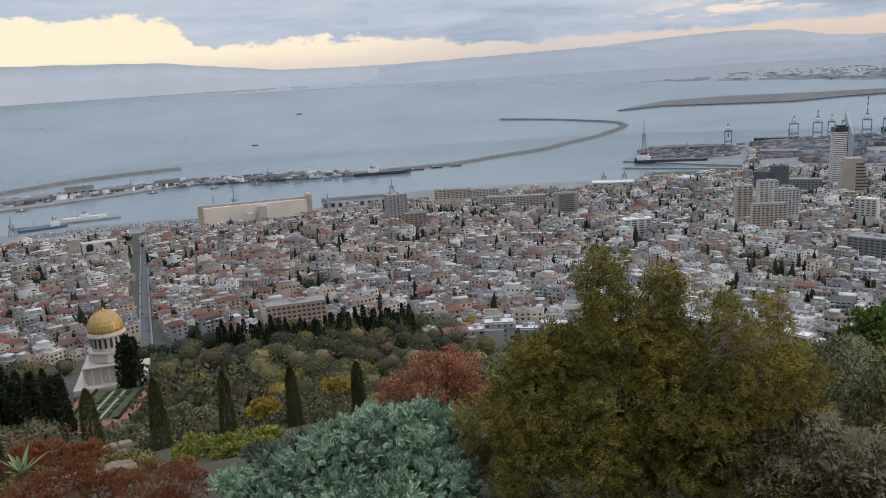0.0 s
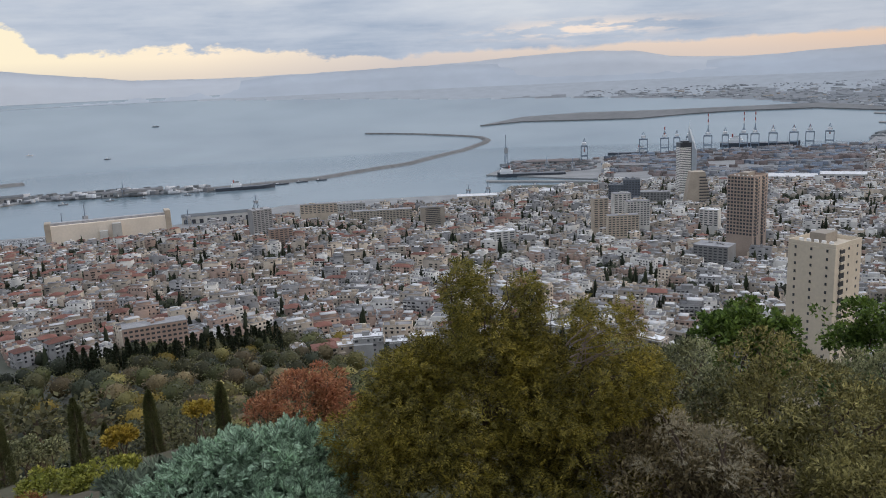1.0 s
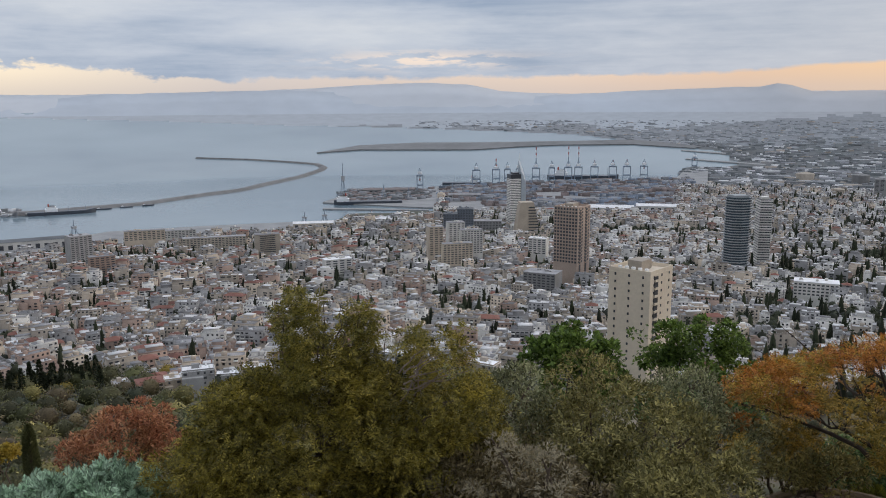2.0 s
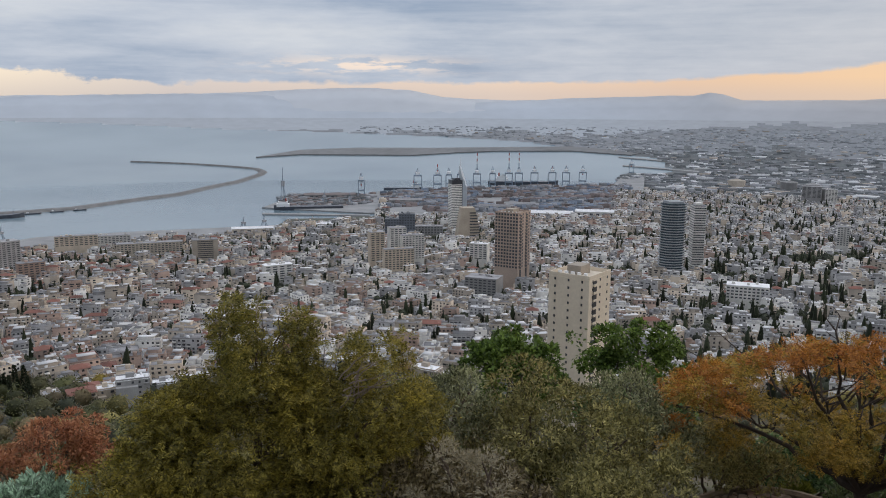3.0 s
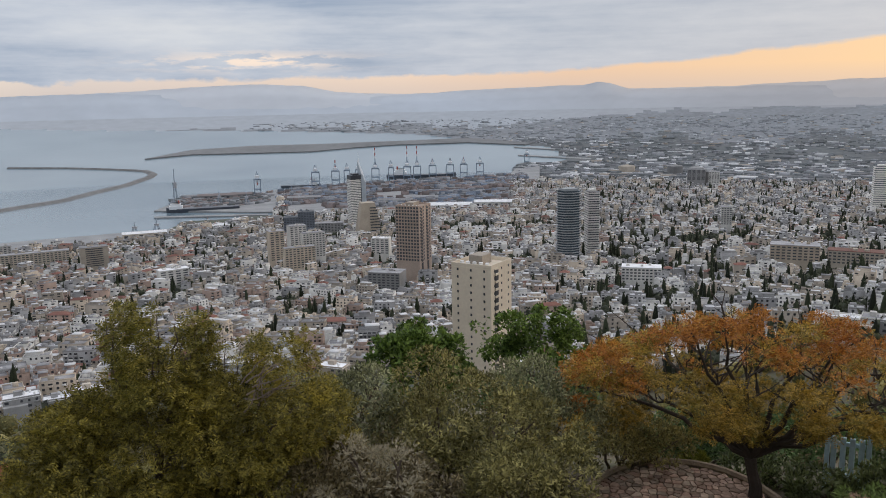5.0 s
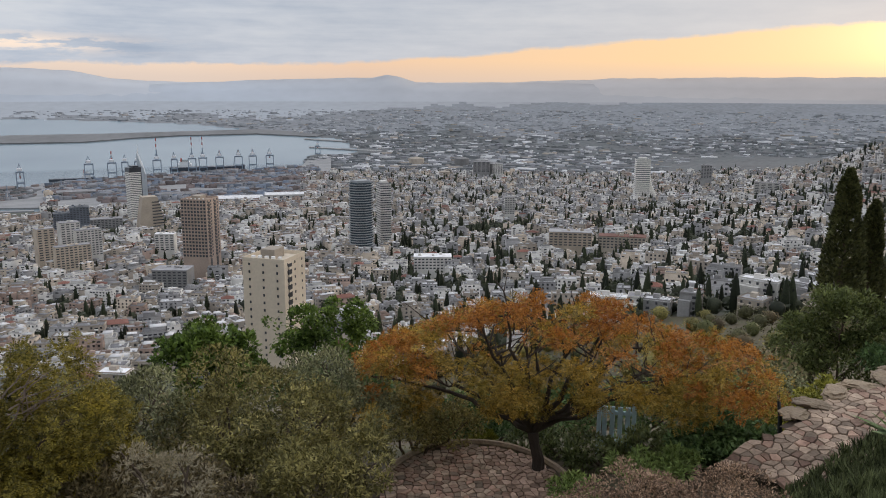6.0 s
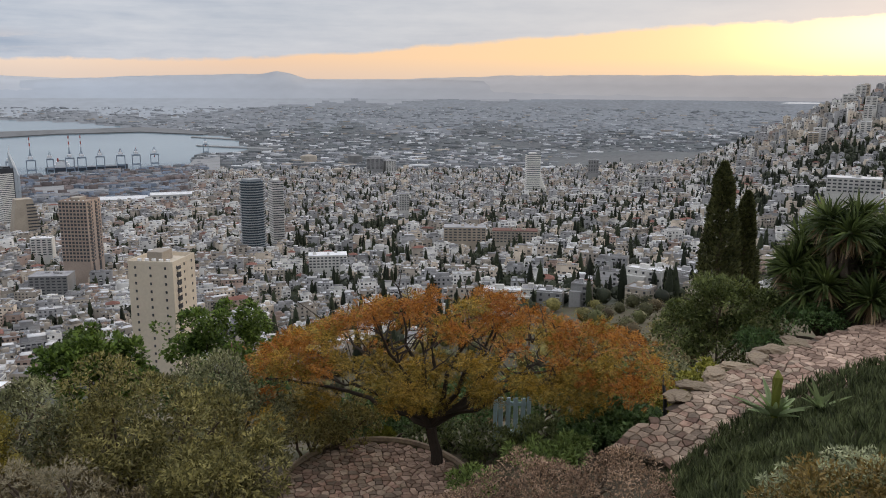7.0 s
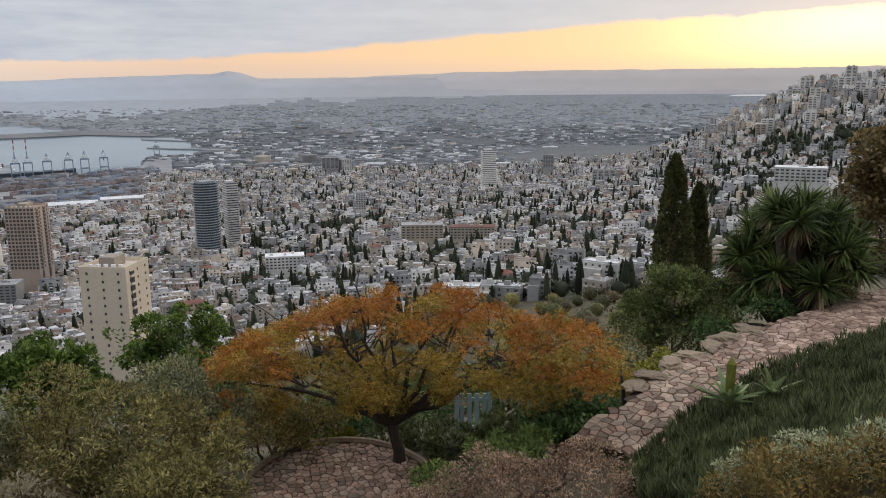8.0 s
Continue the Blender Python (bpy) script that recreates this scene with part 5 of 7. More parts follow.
def mole(name, label, pts, width, height):
    """A rubble breakwater: sloping sides and a crest, unevenly heaped."""
    s = np.linspace(0, len(pts) - 1, 90)
    line = [(float(np.interp(k, range(len(pts)), [p[0] for p in pts])), float(np.interp(k, range(len(pts)), [p[1] for p in pts]))) for k in s]
    flat = [polar(a, d) for a, d in line]
    vs, fs = [], []
    for i, p in enumerate(flat):
        q = (flat[min(i + 1, len(flat) - 1)] - flat[max(i - 1, 0)]).normalized()
        side = Vector((-q.y, q.x, 0))
        for off, z in ((-1, -4), (-0.45, height), (0.25, height + 1.5), (0.4, height), (1, -4)):
            w = p + side * off * width * (1 + 0.12 * noise.noise((i * 0.7, off, 0)))
            dd = math.hypot(w.x, w.y)
            vs.append(tuple(far(math.degrees(math.atan2(w.x, w.y)), dd, z + 0.5 * noise.noise((i * 1.3, off * 3, 2)))))
    for i in range(len(flat) - 1):
        for j in range(4):
            fs.append((5 * i + j, 5 * i + j + 1, 5 * i + j + 6, 5 * i + j + 5))
    return tagged(mesh_object(name, np.array(vs), np.array(fs), ROCK), label, "breakwater", kind="structure")


mole("breakwater", "long grey rubble breakwater hooking back into the bay", [(-19, 2398), (-12, 2290), (-7.1, 2239), (-0.6, 2310), (5.8, 2575), (9.7, 2960), (11.2, 3250), (11.45, 3401), (11.0, 3560), (9.7, 3684), (6.5, 3940), (3.0, 4148)], 24, 5)
mole("breakwater", "straight dark breakwater off the naval basin", [(-40, 2540), (-30.2, 2585), (-25.3, 2728), (-19.3, 2794)], 28, 6)
slab_land("quay", "concrete naval pier with sheds", [(-40, 2190), (-27.5, 2190), (-19, 2302), (-18.4, 2420), (-27.2, 2470), (-40, 2450)], 3.5, CONCRETE)
slab_land("quay", "concrete mole joining the breakwater", [(-18.6, 2300), (-10, 2215), (-7, 2200), (-7, 2260), (-18.4, 2400)], 3.5, CONCRETE)
slab_land("quay", "long passenger quay along the shore", [(-40, 1560), (-31, 1640), (-18, 1600), (-10, 1570), (3, 1660), (12, 1700), (12.5, 1850), (3, 1829), (-3, 1823), (-10, 1680), (-18.6, 1711), (-26.7, 1787), (-40, 1757)], 3.2, CONCRETE)
slab_land("quay", "narrow concrete ferry pier", [(-30, 1862), (-23.4, 1848), (-23.4, 1866), (-30, 1880)], 3.0, CONCRETE)
slab_land("quay", "cargo pier with a moored bulk carrier", [(11.3, 2185), (18.6, 2040), (19.4, 2040), (19.6, 2500), (13.1, 2509), (12.6, 2330)], 3.5, CONCRETE)
slab_land("quay", "short concrete finger pier", [(11.3, 2050), (18.8, 1990), (18.8, 2010), (11.3, 2075)], 3.0, CONCRETE)
slab_land("quay", "wide concrete container terminal", [(18.4, 1720), (19.2, 1985), (19.3, 2551), (24.8, 2678), (35.9, 2865), (36.6, 3300), (38, 3300), (38, 1850), (30, 1800)], 4.0, CONCRETE)
slab_land("landfill", "low grey-brown tongue of reclaimed land", [(11, 4330), (14, 4560), (18, 4500), (22, 4480), (25, 4750), (28, 4950), (33, 5050), (37, 4700), (38, 5000), (33, 5600), (28, 5380), (23, 5250), (18, 5260), (14, 5000)], 6.0, mat("landfill_soil", (0.19, 0.195, 0.20), 0.95, 0.3, 0.005, 0.03), "landfill")
slab_land("quay", "oil jetty at the river mouth", [(36.5, 3840), (41.5, 3560), (41.6, 3620), (36.5, 3900)], 4.0, CONCRETE)
slab_land("quay", "second jetty at the river mouth", [(36.2, 4480), (40.5, 4140), (40.6, 4220), (36.2, 4560)], 4.0, CONCRETE)
slab_land("lake", "distant bright water on the plain", [(75.7, 16200), (78.3, 16200), (78.0, 17800), (76.2, 17800)], 3.0, mat("lake_water", (0.5, 0.5, 0.5), 0.08, 0.05, 0.01, 0.1), "lake")


def ship(name, label, az0, az1, d, paint, cabin_at, cabin_h, masts=2):
    """A ship: hull with flared bow, deck houses, funnel and masts."""
    a, b = polar(az0, d), polar(az1, d)
    ln = (b - a).length
    m = Matrix.Translation((a + b) / 2) @ Matrix.Rotation(math.atan2(b.y - a.y, b.x - a.x), 4, "Z")
    ob = empty(name, m, label, "ship")
    bm = bmesh.new()
    w, hh = ln * 0.07 + 1.5, ln * 0.045 + 1.5
    rows = []
    for t, k, up in ((0, 0.75, 1.0), (0.06, 1, 0.95), (0.8, 1, 0.95), (0.93, 0.6, 1.15), (1.0, 0.05, 1.35)):
        x = (t - 0.5) * ln
        rows.append([bm.verts.new((x - ln * 0.02 * (t > 0.9), y * k, z)) for y, z in ((-w * 0.8, -3), (-w, hh * up), (w, hh * up), (w * 0.8, -3))])
    for r0, r1 in zip(rows, rows[1:]):
        for i in range(4):
            bm.faces.new((r0[i], r1[i], r1[(i + 1) % 4], r0[(i + 1) % 4]))
    bm.faces.new(rows[0])
    bm.faces.new(rows[-1][::-1])
    bmesh.ops.recalc_face_normals(bm, faces=bm.faces[:])
    part("hull", bm, paint, ob)
    x = (cabin_at - 0.5) * ln
    for k, (cw, lvl) in enumerate(((0.10, 0.5), (0.075, 0.85), (0.05, 1.0))):
        bm = bmesh.new()
        box(bm, x - cw * ln, -w * (0.85 - 0.15 * k), hh * 0.9 + cabin_h * (0.5 * k if k else 0), x + cw * ln * 0.8, w * (0.85 - 0.15 * k), hh * 0.9 + cabin_h * lvl)
        part("deckhouse", bm, WHITE, ob)
    bm = bmesh.new()
    cyl(bm, (x - 0.05 * ln, 0, hh), (x - 0.05 * ln, 0, hh + cabin_h * 1.3), ln * 0.012, ln * 0.01, 8)
    part("funnel", bm, RED, ob)
    for k in range(masts):
        bm = bmesh.new()
        mx = (-0.25 + 0.5 * k / max(1, masts - 1)) * ln + ln * 0.08
        cyl(bm, (mx, 0, hh * 0.9), (mx, 0, hh + cabin_h * 1.2), 0.5, 0.3, 6)
        part("mast", bm, STEEL, ob)


ship("cargo_ship", "dark bulk carrier with white bridge moored at the pier", 16.9, 12.0, 2150, HULL, 0.86, 16)
ship("cargo_ship", "grey cargo ship lying along the breakwater", -7.6, -3.5, 2195, HULL, 0.35, 14, 3)
ship("ferry", "white and blue ferry at the quay", -29.6, -26.6, 1815, mat("ferry_blue", (0.10, 0.17, 0.32), 0.5, 0.2, 0.05, 0.4), 0.75, 14, 1)
ship("ferry", "pale passenger ship at the pier", -26.9, -24.2, 1895, WHITE, 0.5, 9, 1)
ship("container_ship", "dark container ship at the terminal quay", 27.2, 32.2, 2850, HULL, 0.2, 22, 2)
ship("container_ship", "dark laden ship by the terminal corner", 19.8, 22.6, 2640, HULL, 0.8, 18, 2)
for az, d, ln in ((-3.1, 2240, 0.5), (-1.7, 2260, 0.42), (-0.35, 2275, 0.4)):
    ship("barge", "small dark barge beside the breakwater", az - ln, az + ln, d, HULL, 0.2, 3, 1)
for az, el in ((-18.7, -3.75), (-14.2, -4.35), (-11.0, -2.45), (-27.3, -2.1)):
    dd = float(reach(EYE / math.tan(radians(-el))))
    p = far(az, EYE / math.tan(radians(-el)), 0)
    ship("boat", "small ship lying off in the bay", az - 0.22, az + 0.22, dd, WHITE if az < -15 else HULL, 0.4, 5, 1)
    bpy.data.objects[[o.name for o in scene.objects if o.name.startswith("boat")][-1]].location.z = p.z
for k, (az0, az1, d) in enumerate(((-29.5, -28.8, 2150), (-21.5, -20.9, 2215), (-17.5, -16.9, 2190), (-14.6, -14.1, 2180), (-12.5, -12.1, 2170), (-9.7, -9.2, 2160), (14.5, 15.0, 1960), (16.6, 17.2, 1955), (18.0, 18.3, 1900))):
    ship("patrol_boat", "small grey patrol boat at its berth", az0, az1, d, CONT[2], 0.5, 5, 1)


def gantry(az, d, top_el, seed, spread=13.0):
    """A container crane: portal legs, cross beams, machinery house, raised striped boom."""
    m = stand(az, d, 0, 0)
    m.translation.z = 4.0
    h = EYE - d * math.tan(radians(-top_el)) - 4.0
    g = 46.0
    ob = empty("container_crane", m, "blue-grey container crane with its boom raised", "crane", "port cranes")
    for x in (-spread, spread):
        for y in (-11, 11):
            bm = bmesh.new()
            box(bm, x - 1.3, y - 1.3, 0, x + 1.3, y + 1.3, g)
            part("leg", bm, STEEL, ob)
    for z in (14, g - 3):
        for y in (-11, 11):
            bm = bmesh.new()
            box(bm, -spread + 1.3, y - 1, z, spread - 1.3, y + 1, z + 2.6)
            part("cross_beam", bm, STEEL, ob)
    bm = bmesh.new()
    box(bm, -4, -34, g, 4, 16, g + 4)
    part("girder", bm, STEEL, ob)
    bm = bmesh.new()
    box(bm, -6, -26, g + 4, 6, -12, g + 11)
    part("machinery_house", bm, WHITE, ob)
    bm = bmesh.new()
    cyl(bm, (-spread * 0.6, 0, g + 4), (0, 2, g + 22), 1.2, 0.9, 6)
    cyl(bm, (spread * 0.6, 0, g + 4), (0, 2, g + 22), 1.2, 0.9, 6)
    part("apex_frame", bm, STEEL, ob)
    n = max(3, int((h - g) / 9))
    for k in range(n):
        bm = bmesh.new()
        z0 = g + 4 + (h - g - 4) * k / n
        box(bm, -1.6, 14 + 0.2 * k, z0, 1.6, 17 + 0.2 * k, g + 4 + (h - g - 4) * (k + 1) / n - 0.1)
        part("boom", bm, (RED, WHITE)[k % 2] if k > n - 5 else STEEL, ob)


for k, (az, d, el) in enumerate(((26.4, 2700, -3.25), (28.65, 2740, -3.2), (29.35, 2750, -3.2), (30.45, 2770, -4.1), (31.7, 2790, -4.1), (32.65, 2800, -4.05), (23.6, 2640, -4.05), (22.2, 2620, -4.7), (33.8, 2820, -4.7), (24.4, 2655, -4.6), (25.2, 2670, -4.75), (27.5, 2720, -4.6), (37.1, 3250, -4.05), (18.2, 2440, -5.6))):
    gantry(az, d, el, k, 12 if k < 9 else 9)


def jib_crane(az, d, h):
    ob = empty("jib_crane", stand(az, d, 20, 0), "grey quayside jib crane on a portal", "crane", "port cranes")
    ob.location.z = 3.2
    for x in (-4, 4):
        for y in (-4, 4):
            bm = bmesh.new()
            cyl(bm, (x * 1.5, y * 1.5, 0), (x * 0.6, y * 0.6, h * 0.45), 0.9, 0.7, 6)
            part("leg", bm, STEEL, ob)
    bm = bmesh.new()
    box(bm, -4, -5, h * 0.45, 4, 5, h * 0.6)
    part("cab", bm, CONT[2], ob)
    bm = bmesh.new()
    cyl(bm, (0, 0, h * 0.6), (0, 0, h), 1.5, 0.7, 8)
    part("mast", bm, STEEL, ob)
    bm = bmesh.new()
    cyl(bm, (0, 2, h * 0.6), (8, 18, h * 0.95), 0.8, 0.4, 6)
    part("jib", bm, STEEL, ob)


for az, d, h in ((-17.4, 1700, 42), (-16.0, 1705, 54), (-29.9, 1760, 40), (-9.6, 1670, 30), (-5.0, 1800, 32), (12.75, 2330, 95), (15.6, 2250, 38), (17.4, 2230, 34), (20.5, 2300, 36), (10.0, 1815, 24), (11.4, 1830, 26), (-22.5, 2300, 30), (-13.5, 2250, 34)):
    jib_crane(az, d, h)


def shed(az0, az1, d, dep, h, roof, wall, label, turn=0.0):
    """A long port warehouse: wall, pitched roof, row of doors."""
    az, w = (az0 + az1) / 2, d * radians(az1 - az0)
    m = stand(az, d, turn, 0)
    m.translation.z = max(3.4, m.translation.z)
    ob = empty("warehouse", m, label, "warehouse", "port warehouses")
    bm = bmesh.new()
    box(bm, -w / 2, -dep / 2, -3, w / 2, dep / 2, h)
    part("wall", bm, wall, ob)
    bm = bmesh.new()
    vs = [bm.verts.new(p) for p in ((-w / 2 - 1, -dep / 2 - 1, h), (w / 2 + 1, -dep / 2 - 1, h), (w / 2 + 1, dep / 2 + 1, h), (-w / 2 - 1, dep / 2 + 1, h), (-w / 2 - 1, 0, h + 3.5), (w / 2 + 1, 0, h + 3.5))]
    for f in ((0, 1, 5, 4), (2, 3, 4, 5), (0, 4, 3), (1, 2, 5), (3, 2, 1, 0)):
        bm.faces.new([vs[i] for i in f])
    part("roof", bm, roof, ob)
    n = max(3, int(w / 14))
    door = slab_mesh("door", w / n * 0.5, 0.4, h * 0.6, GLASS)
    for k in range(n):
        again("door", door, Matrix.Translation((-w / 2 + (k + 0.5) * w / n, -dep / 2 - 0.05, 0)), ob)


for row in ((-10.0, -5.4, 1690, 36, 14, DARKROOF, WALLS[1], "long dark-roofed port warehouse with white walls"), (13.4, 16.6, 1800, 30, 9, ROOFS[1], WALLS[1], "long white-roofed port warehouse"), (9.2, 12.0, 1760, 24, 8, ROOFS[1], WALLS[0], "white-roofed shed on the quayside"),
            (29.9, 33.2, 1990, 60, 12, ROOFS[1], WALLS[1], "wide white-roofed warehouse by the port"), (33.4, 36.9, 2050, 50, 10, ROOFS[1], WALLS[1], "wide white-roofed warehouse by the port"), (26.6, 29.0, 2120, 40, 10, ROOFS[0], WALLS[1], "long grey-roofed port warehouse building"),
            (-26.5, -24.8, 2330, 50, 20, DARKROOF, WALLS[2], "dark naval shed on the pier"), (-24.6, -21.8, 2330, 40, 8, ROOFS[0], WALLS[2], "low naval shed on the pier"), (-21.0, -19.4, 2350, 40, 12, DARKROOF, WALLS[2], "dark shed at the pier end"),
            (-31, -27.5, 2300, 40, 9, ROOFS[0], WALLS[2], "low grey naval shed on the pier"), (20.2, 22.5, 2250, 40, 10, ROOFS[0], WALLS[2], "grey warehouse on the container terminal"), (14.2, 17.8, 2420, 50, 8, CONT[0], WALLS[2], "long rust-roofed warehouse on the pier"), (-14.8, -11.0, 2260, 30, 9, ROOFS[0], WALLS[2], "low shed on the mole")):
    shed(*row)


def scattered_boxes():
    """What nobody could count: containers, parked cars on the quay, works and roofs on the far plain."""
    rng = random.Random(12)
    sets = {k: [] for k in ("rust", "blue", "grey", "cars", "white", "dark", "tan", "pale", "dim")}
    while sum(len(sets[k]) for k in ("rust", "blue", "grey")) < 2600:
        az, d = rng.uniform(19.6, 37), rng.uniform(2050, 2840)
        if d > np.interp(az, [19.6, 24.8, 36, 37], [2500, 2620, 2830, 3200]):
            continue
        p = polar(az, d)
        row = noise.noise((p.x * 0.006, p.y * 0.02, 0))
        if row < -0.05:
            continue
        sets["rust" if row < 0.04 else ("grey" if rng.random() < 0.6 else "blue")].append((p.x, p.y, 4, rng.uniform(8, 26), rng.uniform(3, 9), rng.choice((2.6, 5.2, 7.8, 10.4)), radians(-28)))
    for k in range(1400):
        az = rng.uniform(-29, -18.2)
        d = np.interp(az, [-29, -18.2], [1745, 1690]) - rng.choice((4, 12, 20, 28, 36, 44)) + rng.uniform(-1, 1)
        p = polar(az, float(d))
        sets["cars"].append((p.x, p.y, 3.2, 1.9, 4.4, 1.5, radians(-az)))
    for k in range(260):
        az, d = rng.uniform(12.5, 19), rng.uniform(2200, 2490)
        p = polar(az, d)
        sets[rng.choice(("rust", "grey", "dark"))].append((p.x, p.y, 3.5, rng.uniform(6, 30), rng.uniform(5, 10), rng.uniform(2, 6), radians(10)))
    for k in range(300):
        az, d = rng.uniform(-31, -8), 0
        d = np.interp(az, [-31, -27, -19, -8], [2300, 2320, 2350, 2240]) + rng.uniform(-70, 60)
        p = polar(az, float(d))
        sets[rng.choice(("white", "grey", "dark"))].append((p.x, p.y, 3.5, rng.uniform(6, 26), rng.uniform(5, 10), rng.uniform(3, 10), radians(-az)))
    for k in range(21000):
        az = rng.uniform(18, 92)
        d = 1 / rng.uniform(1 / 1950, 1 / 11000)
        if az < 36 and d < far_coast(az) * 1.04 or az < 42 and near_coast(az) * 0.98 < d < far_coast(az) * 1.04:
            continue
        if d < 1950 + 16 * max(0, az - 64) ** 1.7:
            continue
        q = polar(az, d)
        if 0.6 * noise.noise((q.x * 0.0011, q.y * 0.0011, 5)) + rng.uniform(-0.35, 0.35) < -0.28:
            continue
        s = float(reach(d)) / d
        p = far(az, d, 2.5)
        big = rng.choice((0.3, 0.35, 0.45, 0.6, 0.6, 0.8, 1.5)) * (1 + d / 16000)
        # somewhere past 4.3 to 6.1 km the haze-coloured sets take over
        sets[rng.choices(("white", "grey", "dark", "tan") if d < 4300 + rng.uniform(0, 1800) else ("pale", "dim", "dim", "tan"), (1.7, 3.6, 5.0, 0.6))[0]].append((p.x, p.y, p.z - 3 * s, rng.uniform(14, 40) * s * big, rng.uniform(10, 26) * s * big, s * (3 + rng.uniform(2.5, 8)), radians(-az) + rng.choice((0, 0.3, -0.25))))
    names = {"rust": ("containers", "stacked rust-red shipping containers", CONT[0]), "blue": ("containers", "stacked blue shipping containers", CONT[1]), "grey": ("containers", "pale grey containers and low sheds", CONT[2]),
             "cars": ("parked_cars", "rows of parked cars on the quay", mat("car_paints", (0.42, 0.43, 0.45), 0.4, 0.2, 0.3, 2.0, 0, 0, 0.9)),
             "white": ("far_buildings", "pale factory roofs on the hazy plain", mat("far_white_roof", (0.62, 0.63, 0.65), 0.8, 0.2, 0.02, 0.2, 0, 0, 0.25)),
             "dark": ("far_buildings", "dark groves and works on the hazy plain", mat("far_dark_grove", (0.14, 0.155, 0.165), 0.9, 0.3, 0.02, 0.2, 0, 0, 0.35)),
             # washed-out copies of the roof and grove colours imitate haze
             "pale": ("far_buildings", "sheds far out on the plain with haze in their colour", mat("hazed_roof", (0.46, 0.48, 0.51), 0.8, 0.2, 0.02, 0.2, 0, 0, 0.2)),
             "dim": ("far_buildings", "groves far out on the plain with haze in their colour", mat("hazed_grove", (0.24, 0.26, 0.28), 0.9, 0.2, 0.02, 0.2, 0, 0, 0.2)),
             "tan": ("far_buildings", "tan works on the hazy plain", mat("far_tan_works", (0.36, 0.32, 0.28), 0.9, 0.2, 0.02, 0.2, 0, 0, 0.3))}
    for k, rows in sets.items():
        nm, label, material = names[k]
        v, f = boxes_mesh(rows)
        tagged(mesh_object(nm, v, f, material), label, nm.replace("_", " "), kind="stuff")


scattered_boxes()


def tank(az, d, r, h, paint):
    ob = empty("storage_tank", stand(az, d, 0, 0.5), "pale round storage tank on the industrial plain", "tank", "storage tanks")
    bm = bmesh.new()
    cyl(bm, (0, 0, 0), (0, 0, h), r, r, 20)
    part("shell", bm, paint, ob)
    bm = bmesh.new()
    cyl(bm, (0, 0, h), (0, 0, h + r * 0.2), r, r * 0.1, 20)
    part("roof", bm, paint, ob)


for az, d, r, h in ((47.2, 2900, 26, 26), (48.6, 2860, 24, 24), (44.0, 2940, 28, 22), (49.5, 2500, 16, 44), (46.0, 2500, 16, 18)):
    tank(az, d, r, h, WALLS[2] if az > 46.5 else WALLS[0])
for az0, az1, d, el, lab in ((49.4, 50.1, 2450, -5.1, "pale slab block on the plain"), (48.0, 49.2, 2480, -4.95, "grey slab block on the plain"), (63.6, 64.3, 2050, -4.9, "slim grey concrete tower block"), (67.0, 68.6, 1750, -5.9, "white office block on the lower slope"), (50.3, 51.0, 1500, -7.4, "pale rendered mid-rise apartment block")):
    block("apartment_block", lab, az0, az1, d, el, 20, WALLS[1] if "pale" in lab or "white" in lab else WALLS[2], 9, 4)
rng_t = random.Random(21)
for k in range(26):
    az = rng_t.uniform(77.5, 90)
    d = rng_t.uniform(1750, 2280)
    el = -math.degrees(math.atan((drop(az, d) - rng_t.uniform(22, 50)) / d))
    wdt = rng_t.uniform(0.45, 0.8)
    block("apartment_block", "white apartment tower on the hill crest", az, az + wdt, d, el, 16, WALLS[rng_t.choice((1, 1, 4))], 7, 2, ROOFS[1])


# ---- trees of the city and the garden slope ----
def crown_core(rng, rings, n=7):
    """A closed lumpy body of quads: rings of height and radius."""
    vs, fs = [], []
    for z, r in rings:
        for i in range(n):
            a, k = math.tau * i / n, rng.uniform(0.72, 1.12)
            vs.append((r * k * math.cos(a), r * k * math.sin(a), z * rng.uniform(0.94, 1.04)))
    for j in range(len(rings) - 1):
        fs += [(j * n + i, j * n + (i + 1) % n, (j + 1) * n + (i + 1) % n, (j + 1) * n + i) for i in range(n)]
    return np.array(vs), np.array(fs)


def clump(seed, cone, n, r, h, leaf):
    """A far tree: a lumpy body with loose sprays round it, as arrays of quads standing on the origin."""
    rng = np.random.default_rng(seed)
    if cone:
        t = rng.random(n)
        rr = r * np.interp(t, [0, 0.15, 0.8, 1], [0.7, 1, 0.5, 0.05]) * (0.75 + 0.3 * rng.random(n))
        a = rng.random(n) * math.tau
        pos = np.stack([rr * np.cos(a), rr * np.sin(a), 0.3 + t * (h - 0.3)], 1)
        d = np.stack([np.cos(a) * 0.5, np.sin(a) * 0.5, np.full(n, 1.2)], 1) + rng.normal(0, 0.25, (n, 3))
        core = crown_core(rng, [(0.2, r * 0.5), (h * 0.18, r * 0.95), (h * 0.5, r * 0.8), (h * 0.8, r * 0.5), (h, r * 0.04)], 6)
    else:
        u = unit(rng.normal(size=(n, 3)))
        u[:, 2] = np.abs(u[:, 2]) - 0.25
        lump = 0.75 + 0.35 * rng.random((n, 1))
        pos = u * np.array([r, r, h * 0.5]) * lump + np.array([0, 0, h * 0.5])
        d = u + rng.normal(0, 0.5, (n, 3))
        core = crown_core(rng, [(h * 0.1, r * 0.3), (h * 0.3, r * 0.72), (h * 0.6, r * 0.75), (h * 0.8, r * 0.5), (h * 0.9, r * 0.06)], 7)
    v, f = scatter(leaf_oval(0.42), pos, d, leaf * rng.uniform(0.7, 1.3, n), rng)
    return np.concatenate([core[0], v]), np.concatenate([core[1], f + len(core[0])])


